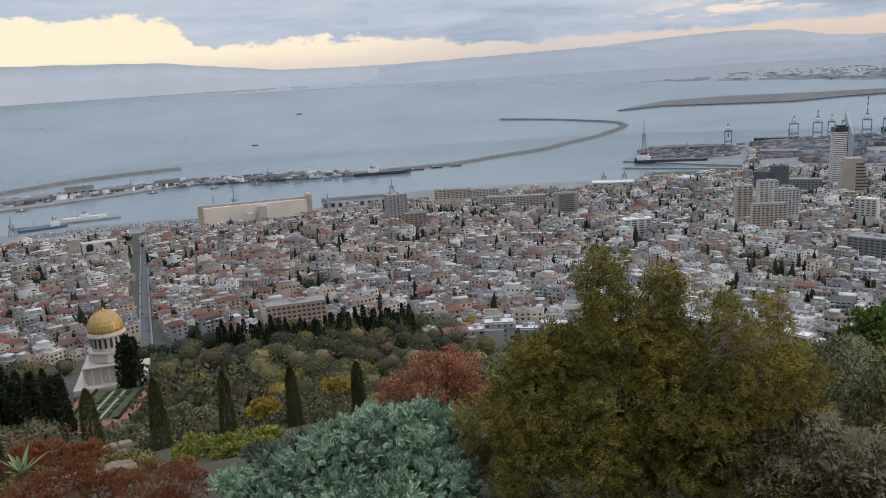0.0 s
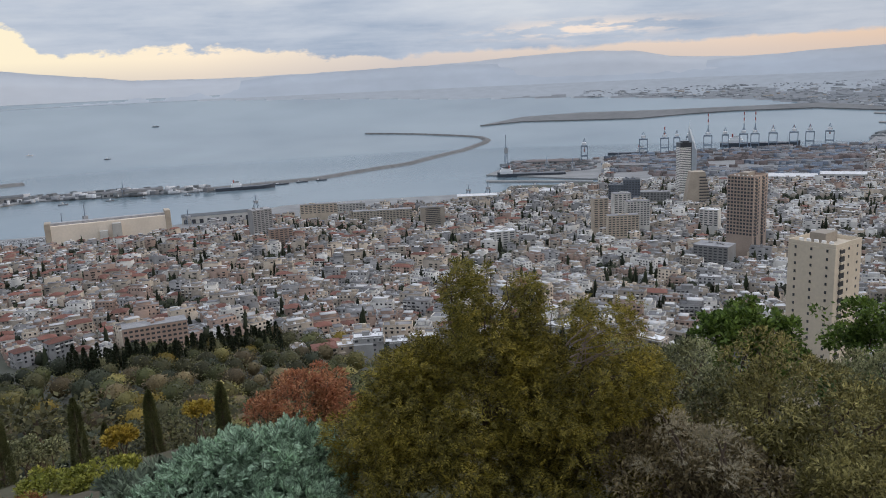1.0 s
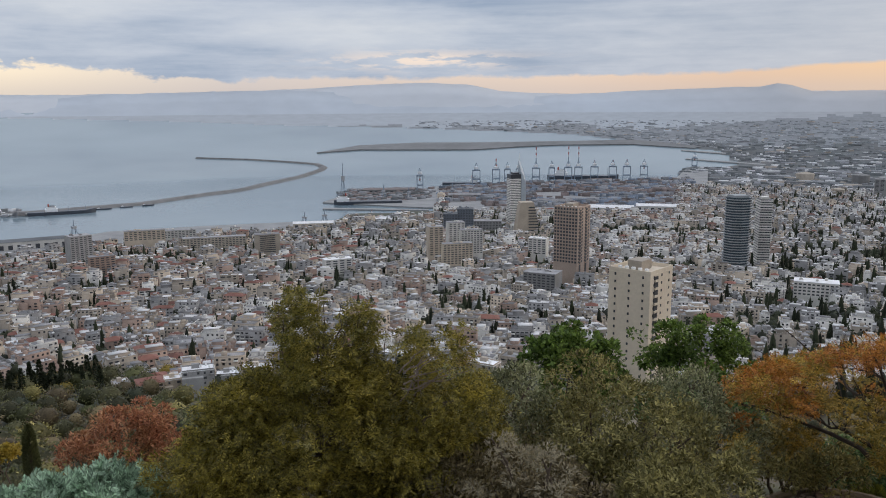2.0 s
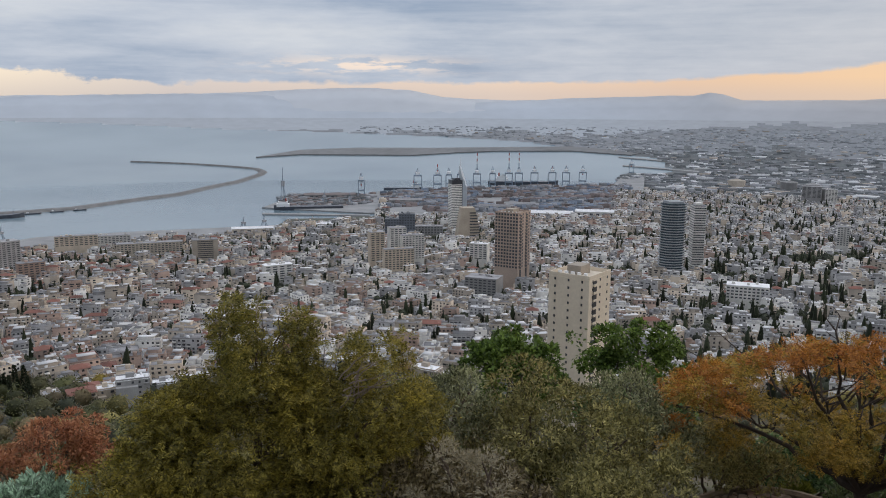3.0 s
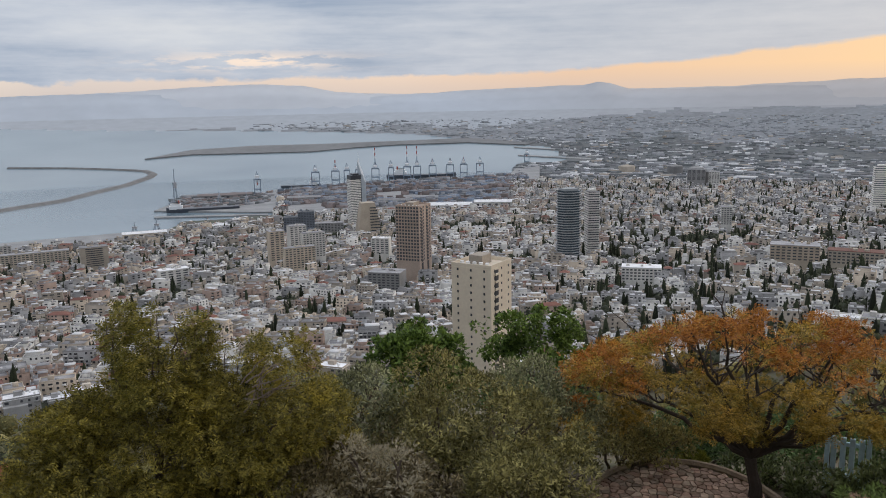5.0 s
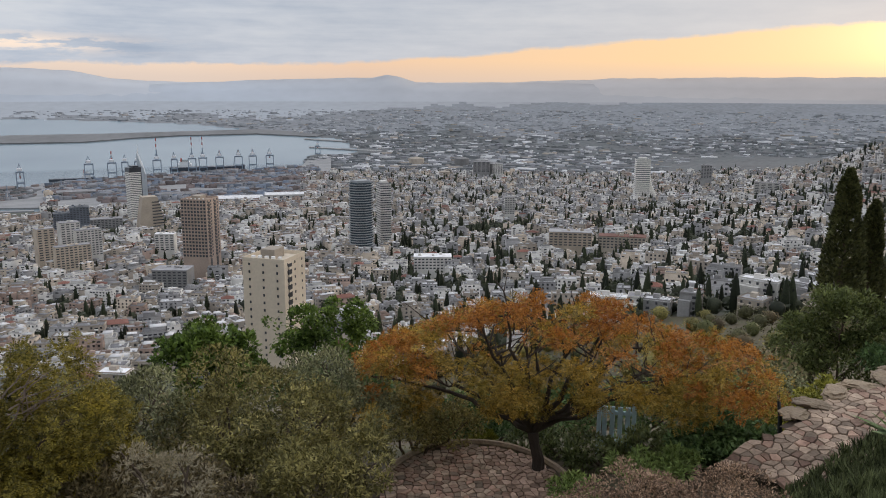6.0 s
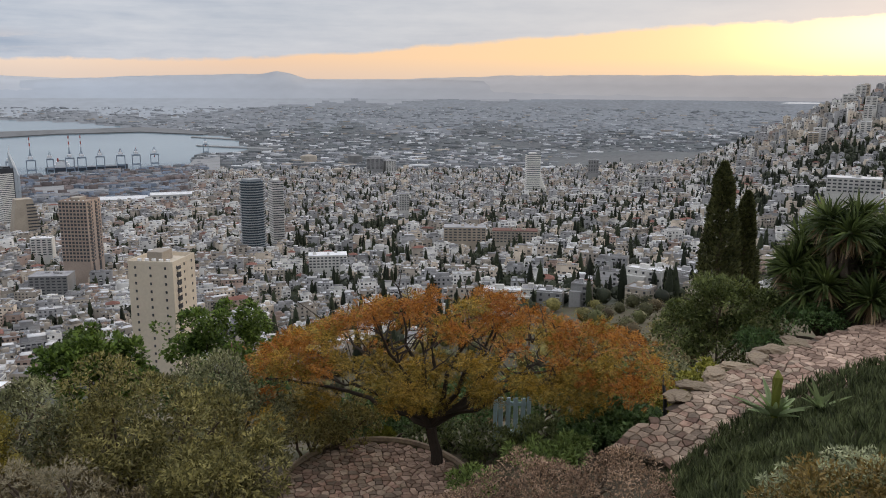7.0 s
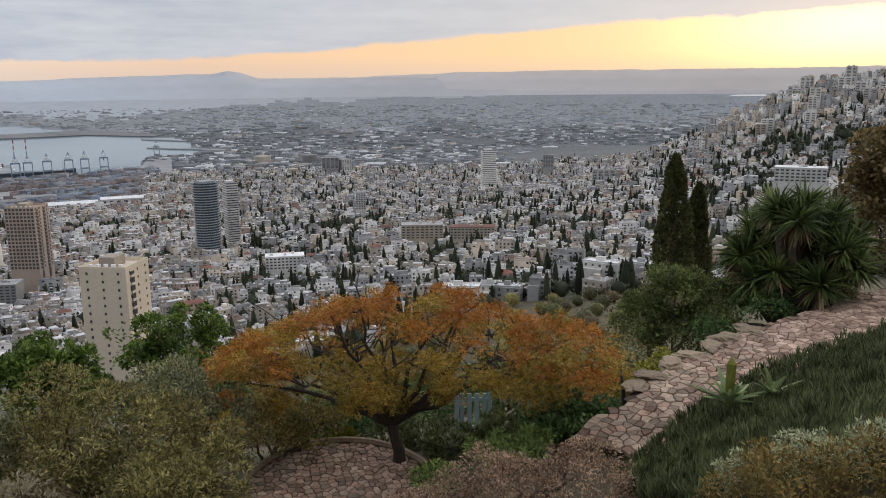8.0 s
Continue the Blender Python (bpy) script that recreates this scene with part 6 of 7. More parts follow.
def city_trees():
    protos = [clump(k, k < 4, 10 if k < 4 else 10, 1.7 if k < 4 else 4.2, 12 if k < 4 else 7.0, 1.3 if k < 4 else 1.7) for k in range(9)]
    rng = random.Random(3)
    store = {0: [], 1: []}
    for r in PLAN:
        if r[0] != "tree":
            continue
        x, y = r[3], r[4]
        cone = rng.random() < (0.15 if r[5] else (0.28 if r[1] < 40 else 0.33))
        v, f = protos[rng.randrange(4) if cone else 4 + rng.randrange(5)]
        s, t = rng.uniform(0.75, 1.5) * (1.2 if cone else 1.1) * (1.12 if r[1] > 40 else 1.0), rng.random() * math.tau
        c, sn = math.cos(t), math.sin(t)
        w = np.stack([(v[:, 0] * c - v[:, 1] * sn) * s, (v[:, 0] * sn + v[:, 1] * c) * s, v[:, 2] * s], 1) + np.array([x, y, ground_at(x, y)])
        store[0 if cone else 1].append((w, f))
    for k, rows in store.items():
        off, vs, fs = 0, [], []
        for w, f in rows:
            vs.append(w)
            fs.append(f + off)
            off += len(w)
        ob = mesh_object("city_trees", np.concatenate(vs), np.concatenate(fs), CYPLEAF if k == 0 else CITYLEAF)
        tagged(ob, "dark cypresses between the houses" if k == 0 else "dark rounded trees between the houses", "trees", kind="stuff")


city_trees()


def slope_tree(name, label, r, h, material, seed, cone=False, n=420, leaf=0.5):
    ob = empty(name, Matrix.Translation((0, 0, 0)), label, "tree", "trees on the garden slope")
    bm = bmesh.new()
    cyl(bm, (0, 0, -1), (0, 0, h * 0.7), r * 0.09, r * 0.03, 7)
    part("trunk", bm, BARK, ob)
    if cone:
        cone_crown(ob, h, r, seed, leaf, n, material, 0.18, 0.7)
    else:
        rng = random.Random(seed)
        L = [((rng.uniform(-0.45, 0.45) * r, rng.uniform(-0.45, 0.45) * r, h * rng.uniform(0.45, 0.75)), np.array([r * rng.uniform(0.45, 0.7), r * rng.uniform(0.45, 0.7), h * rng.uniform(0.2, 0.32)]), 0.0, 1.0) for _ in range(6)]
        for k in range(2):
            limb_mesh("limb", ob, bent((0, 0, h * 0.25), L[k][0], r * 0.05, r * 0.015, seed + k), BARK, 5)
        foliage("crown", ob, material, L, n, OVAL, leaf, seed, 0.45, 0.35, spread=0.7)
    return ob


def garden_slope():
    kinds = [slope_tree("garden_tree", "rounded olive-green garden tree", 3.6, 5.0, DUSKY, 201, n=1000, leaf=0.3), slope_tree("garden_tree", "dark green rounded garden tree", 3.4, 5.4, SLOPEG, 202, n=1000, leaf=0.3),
             slope_tree("garden_tree", "soft grey-green rounded garden tree", 3.2, 4.4, OLIVE, 203, n=1000, leaf=0.38), slope_tree("garden_tree", "plain green rounded garden tree", 3.8, 5.6, CLIPPED, 204, n=1100, leaf=0.3),
             slope_tree("garden_tree", "yellowing autumn garden tree", 3.0, 4.2, AUTUMN_G, 205, n=1300, leaf=0.36), slope_tree("garden_tree", "brownish garden tree with thin leaves", 3.4, 4.4, DUSKY, 206, n=1300, leaf=0.36)]
    cyps = [slope_tree("tall_cypress", "tall dark cypress in the garden", 1.5, 13, CYPLEAF, 211, True, 520, 0.95), slope_tree("tall_cypress", "slender dark cypress in the garden", 1.2, 11, CYPLEAF, 212, True, 480, 0.9)]
    rng = random.Random(31)
    plan = []
    d = 42.0
    while d < 600:
        gap = 8.0 + d * 0.018
        step = math.degrees(gap / d)
        az = -42.0 + rng.random() * step
        while az < (4 if d < 330 else 2):
            a = az + rng.uniform(-0.3, 0.3) * step
            az += step
            if (-31.0 < a < -21.6 and 36 < d < 130) or (-29.4 < a < -22.9 and 36 < d < 560):
                continue
            if d < 90 and rng.random() < 0.3:
                continue
            plan.append((rng.choices(range(6), (2.4, 4.5, 1.6, 3, 0.5, 2.2))[0], a, d + rng.uniform(-2, 2), rng.uniform(0.75, 1.5) * (0.6 + 1.3 * min(1, d / 300))))
        d += gap * 1.1
    d = 60.0
    while d < 430:
        az = 4.0
        while az < 76:
            plan.append((rng.randrange(4), az + rng.uniform(-1, 1), d, rng.uniform(1.1, 1.7)))
            az += math.degrees(16 / d)
        d += 26
    for k in range(12):
        plan.append((1, rng.uniform(-34, -30.2), rng.uniform(300, 420), rng.uniform(2.0, 3.0)))
    for az, d, s in ((-27.8, 455, 1.0), (-27.0, 448, 0.9), (-22.6, 530, 1.5), (-22.0, 480, 1.6), (-21.4, 500, 1.8), (-23.2, 560, 1.5), (-22.7, 590, 1.4), (-23.6, 585, 1.3)):
        plan.append((1, az, d, s))
    for k in range(84):
        plan.append((6 + k % 2, -18.6 + 14.5 * k / 84 + rng.uniform(-0.2, 0.2), 548 + rng.uniform(-25, 20), rng.uniform(0.95, 1.6)))
    for az, d, s in ((-24.7, 436, 2.5), (-24.3, 432, 2.8), (-23.9, 440, 2.6), (-24.5, 428, 2.4), (-24.1, 428, 2.5)):
        plan.append((6, az, d, s))
    for k in range(40):
        plan.append((6, rng.uniform(-33.5, -28.7), rng.uniform(370, 450), rng.uniform(1.7, 2.3)))
    for az, d in ((-27.6, 300), (-23.4, 345), (-25.9, 352), (-26.9, 352), (-23.0, 372)):
        plan.append((7, az, d, 0.55))
    plan.sort(key=lambda r: r[2] - (1000 if r[0] > 5 else 0))
    used, store = set(), {k: [] for k in range(8)}
    kinds = kinds + cyps
    light = [clump(300 + k, k > 5, 230, 3.4 if k < 6 else 1.5, 5.6 if k < 6 else 12.5, 0.45) for k in range(8)]
    for i, (k, az, d, s) in enumerate(plan):
        p = polar(az, d)
        m = Matrix.Translation((p.x, p.y, ground_at(p.x, p.y) - 0.4)) @ Matrix.Rotation(rng.random() * 6.28, 4, "Z") @ Matrix.Scale(s, 4)
        if k not in used:
            used.add(k)
            kinds[k].matrix_basis = m
        elif i < 190:
            copy_thing(kinds[k], m).matrix_basis = m
        else:
            v, f = light[k]
            store[k].append((np.array([tuple(m @ Vector(q)) for q in v]), f))
    leaves = (DUSKY, SLOPEG, OLIVE_Y, CLIPPED, AUTUMN_G, CITYLEAF, CYPLEAF, CYPLEAF)
    for k, rows in store.items():
        if not rows:
            continue
        off, vs, fs = 0, [], []
        for w, f in rows:
            vs.append(w)
            fs.append(f + off)
            off += len(w)
        tagged(mesh_object("slope_trees", np.concatenate(vs), np.concatenate(fs), leaves[k]), "mixed trees covering the lower garden slope", "trees", kind="stuff")


garden_slope()
def big_tree():
    ob, home = plant("pepper_tree", "dense olive-green tree with feathery leaves yellowing at the top", "tree", 10.5, 11.6)
    L = [lobe(*l, home=home) for l in ((10.5, 11.8, -23.6, 9.2, 5.2, 2.0, 9), (9.5, 11.7, -19.9, 6.6, 1.9, 1.4, 4), (13.8, 11.4, -18.9, 2.0, 1.2, 0.8, 1.2), (21.8, 11.0, -21.6, 2.6, 2.6, 1.0, 1.6), (3.2, 11.2, -25.6, 4.0, 4.5, 1.5, 5),
                                       (4.8, 11.4, -21.6, 3.4, 2.6, 1.2, 3), (16.6, 11.4, -21.2, 4.6, 3.0, 1.4, 3), (18.5, 11.0, -26.0, 6.2, 4.4, 1.5, 5), (9.0, 10.6, -27.5, 8.0, 4.0, 1.5, 6),
                                       (13.0, 11.5, -18.0, 2.6, 1.7, 1.0, 1))]
    foot = Vector((0, 0, -0.1))
    limb_mesh("trunk", ob, bent(foot, (0.1, 0, 1.2), 0.22, 0.16, 1), BARK, 10)
    for k, l in enumerate(L):
        limb_mesh("limb", ob, bent((0.1, 0, 1.1), Vector(l[0]) + Vector((0, 0, 0.3)), 0.09, 0.02, 40 + k), BARK)
    foliage("crown", ob, PEPPER, L, 22500, FROND, 0.155, 11, 0.42, 0.35, -0.5, 0.35, 0.6, 1.3)
    top = [lobe(*l, home=home) for l in ((9.6, 11.6, -15.4, 1.7, 2.1, 0.6, 2.8), (13.6, 11.7, -15.4, 1.4, 1.7, 0.5, 1.3), (17.2, 11.6, -17.2, 2.4, 1.5, 0.7, 1.5), (10.6, 11.6, -17.6, 2.9, 1.4, 1.0, 2.6), (20.6, 11.2, -17.6, 1.6, 1.6, 0.6, 1.0), (22.6, 11.2, -20.6, 1.9, 1.8, 0.7, 1.3))]
    foliage("top_crown", ob, PEPPER_TOP, top, 3300, FROND, 0.14, 12, 0.7, 0.5, -0.05, 0.1, 0.7, 2.2, label="sparse yellowing top")
    for k, l in enumerate(top[:3]):
        for j in range(4):
            rng = random.Random(k * 7 + j)
            tip = Vector(l[0]) + Vector((rng.uniform(-0.4, 0.4), 0, rng.uniform(0, 0.4)))
            limb_mesh("twig", ob, bent(Vector((tip.x * 0.8, tip.y, tip.z - 0.9)), tip, 0.016, 0.004, 90 + k * 5 + j), BARK, 5)
    for j in range(14):
        rng = random.Random(300 + j)
        a = spot(17.5 + rng.uniform(-1, 1), 10.9, -19.6 + rng.uniform(-1, 1)) - home
        b = spot(20.0 + rng.uniform(-2.5, 2.5), 10.8, -18.2 + rng.uniform(-1.6, 1.2)) - home
        limb_mesh("dry_twig", ob, bent(a, b, 0.012, 0.004, 400 + j), DRYWOOD, 5)


big_tree()


def orange_tree():
    ob, home = plant("autumn_tree", "spreading umbrella-shaped tree with orange and yellow autumn leaves", "tree", 53.1, 14.9)
    fork = spot(52.6, 14.9, -23.4) - home
    limb_mesh("trunk", ob, [(Vector((0, 0, -0.2)), 0.16), (Vector((0.0, 0.02, 0.35)), 0.115), (fork.lerp(Vector((0, 0, 0)), 0.3), 0.10), (fork, 0.11)], DARKBARK, 10)
    rng = random.Random(77)
    tips = [(40.5, -19.6), (43.2, -17.6), (45.5, -16.2), (48.0, -15.0), (50.5, -14.4), (53.0, -14.2), (56.0, -14.4), (59.0, -15.0), (62.0, -16.0), (65.0, -17.4), (67.5, -18.8),
            (44.0, -19.4), (47.5, -18.4), (57.0, -17.6), (61.0, -18.6), (64.5, -19.0), (52.0, -17.2), (49.5, -17.5)]
    for k, (az, el) in enumerate(tips):
        tip = spot(az, 14.9 + rng.uniform(-1.6, 1.8), el - 0.2) - home
        mid = fork.lerp(tip, 0.5) + Vector((0, 0, 0.02 * abs(az - 53)))
        a, b = bent(fork, mid, 0.06, 0.036, 500 + k, 4, 0.12), bent(mid, tip, 0.036, 0.010, 600 + k, 4, 0.16)
        limb = limb_mesh("limb", ob, a + b[1:], DARKBARK, 7)
        for j in range(7):
            t = rng.uniform(0.15, 0.95)
            p = mid.lerp(tip, t)
            q = p + Vector((rng.uniform(-0.8, 0.8), rng.uniform(-0.6, 0.6), rng.uniform(0.15, 0.7)))
            limb_mesh("branch", limb, bent(p, q, 0.018, 0.004, 700 + 9 * k + j, 3, 0.2), DARKBARK, 5)
    # flat tiers of leaves under a domed outline
    dome = ((39.4, -20.2), (40.8, -17.6), (44.4, -16.0), (47.5, -14.6), (51.7, -13.8), (55.6, -13.9), (60.1, -14.4), (62.1, -15.6), (65.6, -15.9), (68.4, -17.2), (69.4, -19.0))
    upper, lower = [], []
    for k in range(165):
        az = rng.uniform(40.0, 69.0)
        top = float(np.interp(az, *zip(*dome)))
        depth = rng.uniform(-2.2, 2.2)
        t = rng.random() ** 1.5
        el = top - 0.35 - 0.22 * abs(depth) - t * 3.2
        if 45.5 < az < 53.5 and -18.6 < el < -16.4 and depth < 1.2:
            continue
        upper.append(lobe(az, 15.0 + depth, el, rng.uniform(0.9, 1.9), rng.uniform(0.2, 0.42), rng.uniform(0.3, 0.6), 1.0, home))
    for k in range(92):
        az = rng.uniform(43.0, 67.0)
        el = rng.uniform(-22.5, -18.3) + 0.012 * abs(az - 54) ** 1.4
        if 45.3 < az < 48.2 and el < -19.4 or 57.2 < az < 60.4 and el < -21.0:
            continue
        lower.append(lobe(az, 14.7 + rng.uniform(-1.8, 1.6), el, rng.uniform(0.8, 1.7), rng.uniform(0.2, 0.42), rng.uniform(0.3, 0.5), 1.0, home))
    foliage("crown", ob, ORANGE, upper[: len(upper) * 3 // 5], 7400, FROND, 0.13, 21, 0.6, 0.3, -1.0, 0.05, 0.5, label="orange autumn foliage")
    foliage("yellowing_crown", ob, ORANGE_G, upper[len(upper) * 3 // 5:], 4600, FROND, 0.13, 23, 0.6, 0.3, -1.0, 0.05, 0.5, label="yellow-green foliage among the orange")
    foliage("lower_crown", ob, ORANGE_G, lower, 8200, FROND, 0.13, 22, 0.6, 0.3, -1.0, 0.2, 0.5, label="yellow-green lower foliage")


orange_tree()

# grey-green shrubs below the promenade
bush("olive_tree", "grey-green olive tree with slender leaves", 21.5, 12.6, [(21.5, 12.6, -21.3, 4.6, 3.0, 1.3), (25.5, 12.9, -20.6, 3.2, 2.4, 1.1), (18.5, 12.2, -23.5, 3.0, 2.4, 1.0)], OLIVE, 11500, SLIM, 0.085, 31, "tree", 8, lump=0.4, gap=-0.35, gap_scale=3, spread=0.8)
bush("olive_tree", "olive tree with dull yellowish-green leaves", 31.8, 12.6, [(31.8, 12.7, -20.9, 4.8, 3.0, 1.4), (35.8, 12.4, -23.0, 3.4, 3.2, 1.2), (29.0, 12.3, -23.2, 4.0, 3.4, 1.2), (33.0, 12.0, -26.0, 6.0, 3.4, 1.3)], OLIVE_Y, 19500, SLIM, 0.085, 32, "tree", 8, lump=0.42, gap=-0.35, gap_scale=3, spread=0.8)
bush("olive_tree", "small grey-leaved olive tree behind the shrubs", 37.5, 14.2, [(37.5, 14.2, -19.9, 3.2, 1.8, 1.0), (40.0, 14.0, -22.4, 2.6, 2.0, 1.0)], OLIVE, 6600, SLIM, 0.085, 33, "tree", 5, lump=0.4, spread=0.8)
bush("dusky_shrub", "dusky brown-green shrub with fine twigs", 23.0, 10.6, [(23.0, 10.6, -26.2, 5.5, 3.4, 1.2), (28.5, 10.4, -27.5, 4.4, 3.0, 1.1)], DUSKY, 12500, SLIM, 0.08, 34, "shrub", 8, lump=0.45, gap=-0.3, gap_scale=3, spread=0.9)
bush("silver_shrub", "shrub with silvery flowering tips", 27.2, 10.0, [(27.2, 10.0, -25.2, 2.6, 1.6, 0.6), (24.0, 10.1, -24.0, 1.5, 1.1, 0.5), (22.5, 10.1, -25.8, 1.6, 1.0, 0.5)], SILVER, 750, TUFT, 0.08, 35, "shrub", 6, lump=0.5, gap=0.08, gap_scale=4, spread=0.5)
bush("olive_shrub", "low grey-green shrub beside the paved terrace", 37.0, 10.8, [(36.5, 10.8, -27.0, 4.6, 3.6, 1.1), (40.2, 11.4, -25.6, 2.2, 3.0, 0.9)], OLIVE_Y, 10500, SLIM, 0.08, 36, "shrub", 6, lump=0.4, gap=-0.35, gap_scale=3, spread=0.8)
bush("olive_shrub", "olive-brown shrub beneath the autumn tree", 43.6, 15.4, [(43.0, 15.4, -23.2, 3.6, 2.2, 1.0), (46.5, 15.8, -23.0, 2.4, 1.6, 0.9)], OLIVE_Y, 8500, SLIM, 0.085, 37, "shrub", 6, lump=0.4, gap=-0.3, gap_scale=3, spread=0.8)
bush("dark_shrub", "dark green shrub in the shade behind the terrace", 48.5, 17.5, [(48.5, 17.5, -22.6, 3.6, 1.8, 1.0), (54.0, 17.8, -22.4, 3.0, 1.5, 1.0)], DARKG, 8000, OVAL, 0.09, 38, "shrub", 5, spread=0.8)
bush("lime_tuft", "bright lime-green rounded tuft", 49.0, 16.6, [(49.0, 16.6, -24.2, 1.0, 0.7, 0.3)], LIME, 900, TUFT, 0.13, 39, "shrub", 2, spread=0.4)

bush("dark_shrub", "dense dark green shrubs in the shade behind the tree", 58.0, 18.5, [(57.5, 18.5, -21.8, 4.2, 2.0, 1.1), (63.5, 18.6, -21.0, 3.6, 2.0, 1.1), (51.5, 18.2, -22.2, 3.4, 1.8, 1.0), (67.0, 18.4, -20.2, 2.2, 1.6, 1.0)], DARKG, 9000, OVAL, 0.12, 44, "shrub", 6, spread=0.8, lump=0.4)
bush("green_shrub", "low green ground cover below the tree", 58.0, 15.6, [(57.0, 15.6, -24.6, 3.0, 0.9, 0.8), (61.5, 15.8, -23.9, 2.6, 1.0, 0.8), (53.0, 16.4, -24.2, 2.4, 0.7, 0.7)], leaf_mat("shade_green_leaf", (0.035, 0.05, 0.02), (0.06, 0.075, 0.03), 0.35), 5000, SLIM, 0.12, 45, "shrub", 4, spread=0.8, low=-0.2)

# bright green trees down the slope
bush("green_tree", "bright green bushy tree", 29.3, 26.0, [(29.0, 26, -17.2, 3.0, 1.6, 1.3), (27.0, 25.5, -17.9, 1.8, 1.2, 1.0), (31.0, 26, -17.8, 1.8, 1.6, 1.0), (29.5, 26.5, -19.4, 3.4, 1.8, 1.3)], GREEN, 9000, OVAL, 0.17, 41, "tree", 6, lump=0.7, gap=-0.1, gap_scale=1.3, spread=0.8)
bush("green_tree", "tall bright green tree with an open crown", 37.0, 28.0, [(36.0, 28, -15.9, 2.4, 1.3, 1.2), (39.4, 28.4, -16.0, 2.4, 1.4, 1.2), (37.6, 28, -17.6, 3.8, 1.5, 1.5), (34.6, 27.6, -17.2, 1.6, 1.3, 0.9), (40.2, 28, -18.0, 1.8, 1.6, 1.0)], GREEN, 8500, OVAL, 0.15, 42, "tree", 8, lump=0.75, gap=0.06, gap_scale=1.2, spread=0.8)
bush("dark_tree", "dark green tree under the open crown", 38.5, 26.5, [(36.0, 26.5, -20.4, 2.6, 1.3, 1.0), (40.5, 26.5, -20.4, 2.2, 1.3, 1.0)], DARKG, 5000, OVAL, 0.15, 43, "tree", 4, lump=0.4, spread=0.8)

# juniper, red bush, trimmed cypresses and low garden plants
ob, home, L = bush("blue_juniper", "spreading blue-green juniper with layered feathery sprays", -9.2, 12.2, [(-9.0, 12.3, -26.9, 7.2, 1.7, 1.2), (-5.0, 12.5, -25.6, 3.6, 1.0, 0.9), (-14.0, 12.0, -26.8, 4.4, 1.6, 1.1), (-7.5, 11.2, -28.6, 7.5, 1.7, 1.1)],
                   JUNIPER_SHADE, 2600, SPRAY, 0.28, 51, "shrub", 6, shell=0.5, lump=0.3, spread=0.5, low=-0.2)
rng_j = random.Random(52)
tiers = []
for k in range(90):  # overlapping flat boughs
    a = rng_j.uniform(-18.0, -1.2)
    top = float(np.interp(a, [-18, -14, -9, -5, -1.2], [-25.8, -25.0, -23.9, -23.4, -24.4]))
    e = top - 5.6 * rng_j.random()
    tiers.append(lobe(a, 11.9 - 0.30 * (top - e) + rng_j.uniform(-0.2, 0.2), e, rng_j.uniform(1.3, 2.6), rng_j.uniform(0.22, 0.4), rng_j.uniform(0.4, 0.7), 1.0, home))
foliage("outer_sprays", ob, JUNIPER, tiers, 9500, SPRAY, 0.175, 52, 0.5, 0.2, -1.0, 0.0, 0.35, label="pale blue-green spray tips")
bush("rust_shrub", "low rust-red mounded shrub", -26.0, 12.6, [(-29.5, 12.8, -25.2, 4.6, 1.9, 1.0), (-23.2, 12.4, -26.2, 3.8, 1.9, 1.0), (-26.5, 11.6, -28.2, 7.5, 2.0, 0.9)], RUST, 8500, TUFT, 0.085, 53, "shrub", 6, lump=0.3, gap=-0.4, gap_scale=3, spread=0.7, low=-0.2)
bush("rust_shrub", "dry rust-brown shrub on the terrace edge", -30.4, 22.0, [(-30.5, 22, -22.6, 2.6, 0.9, 0.8), (-27.8, 21.5, -22.9, 1.6, 0.6, 0.7)], RUST, 3000, TUFT, 0.15, 54, "shrub", 3, spread=0.7, low=-0.2)
bush("lime_shrub", "low lime-green leafy garden shrub", -17.0, 20.0, [(-17.0, 20, -24.4, 3.0, 1.0, 0.9), (-20.5, 21, -24.2, 2.0, 0.8, 0.8)], LIME, 6000, OVAL, 0.1, 55, "shrub", 3, spread=0.8, low=-0.2)
bush("yellow_shrub", "golden yellow clipped shrub", -15.6, 30.0, [(-15.6, 30, -22.2, 1.3, 0.55, 0.6)], YELLOW, 2400, OVAL, 0.13, 56, "shrub", 3, spread=0.8, low=-0.2)
bush("yellow_shrub", "golden yellow clipped shrub beside a cypress", -10.2, 34.0, [(-10.2, 34, -21.4, 1.1, 0.45, 0.6)], YELLOW, 1800, OVAL, 0.14, 57, "shrub", 3, spread=0.8, low=-0.2)
bush("sage_shrub", "pale grey-green rounded shrub", -21.5, 34.0, [(-21.5, 34, -22.1, 2.6, 0.9, 1.0), (-25.6, 36, -22.3, 2.2, 0.7, 1.0)], OLIVE, 6000, OVAL, 0.13, 58, "shrub", 3, spread=0.8, low=-0.2)
bush("autumn_tree", "red-brown small autumn tree with fine branches", -2.8, 22.0, [(-2.6, 22, -21.2, 3.2, 1.5, 1.2), (-5.4, 22, -22.0, 1.8, 1.2, 0.9), (-0.5, 22, -22.3, 2.2, 1.5, 1.0)], REDTREE, 9000, SLIM, 0.12, 59, "tree", 14, lump=0.5, gap=-0.15, gap_scale=2, spread=0.9)


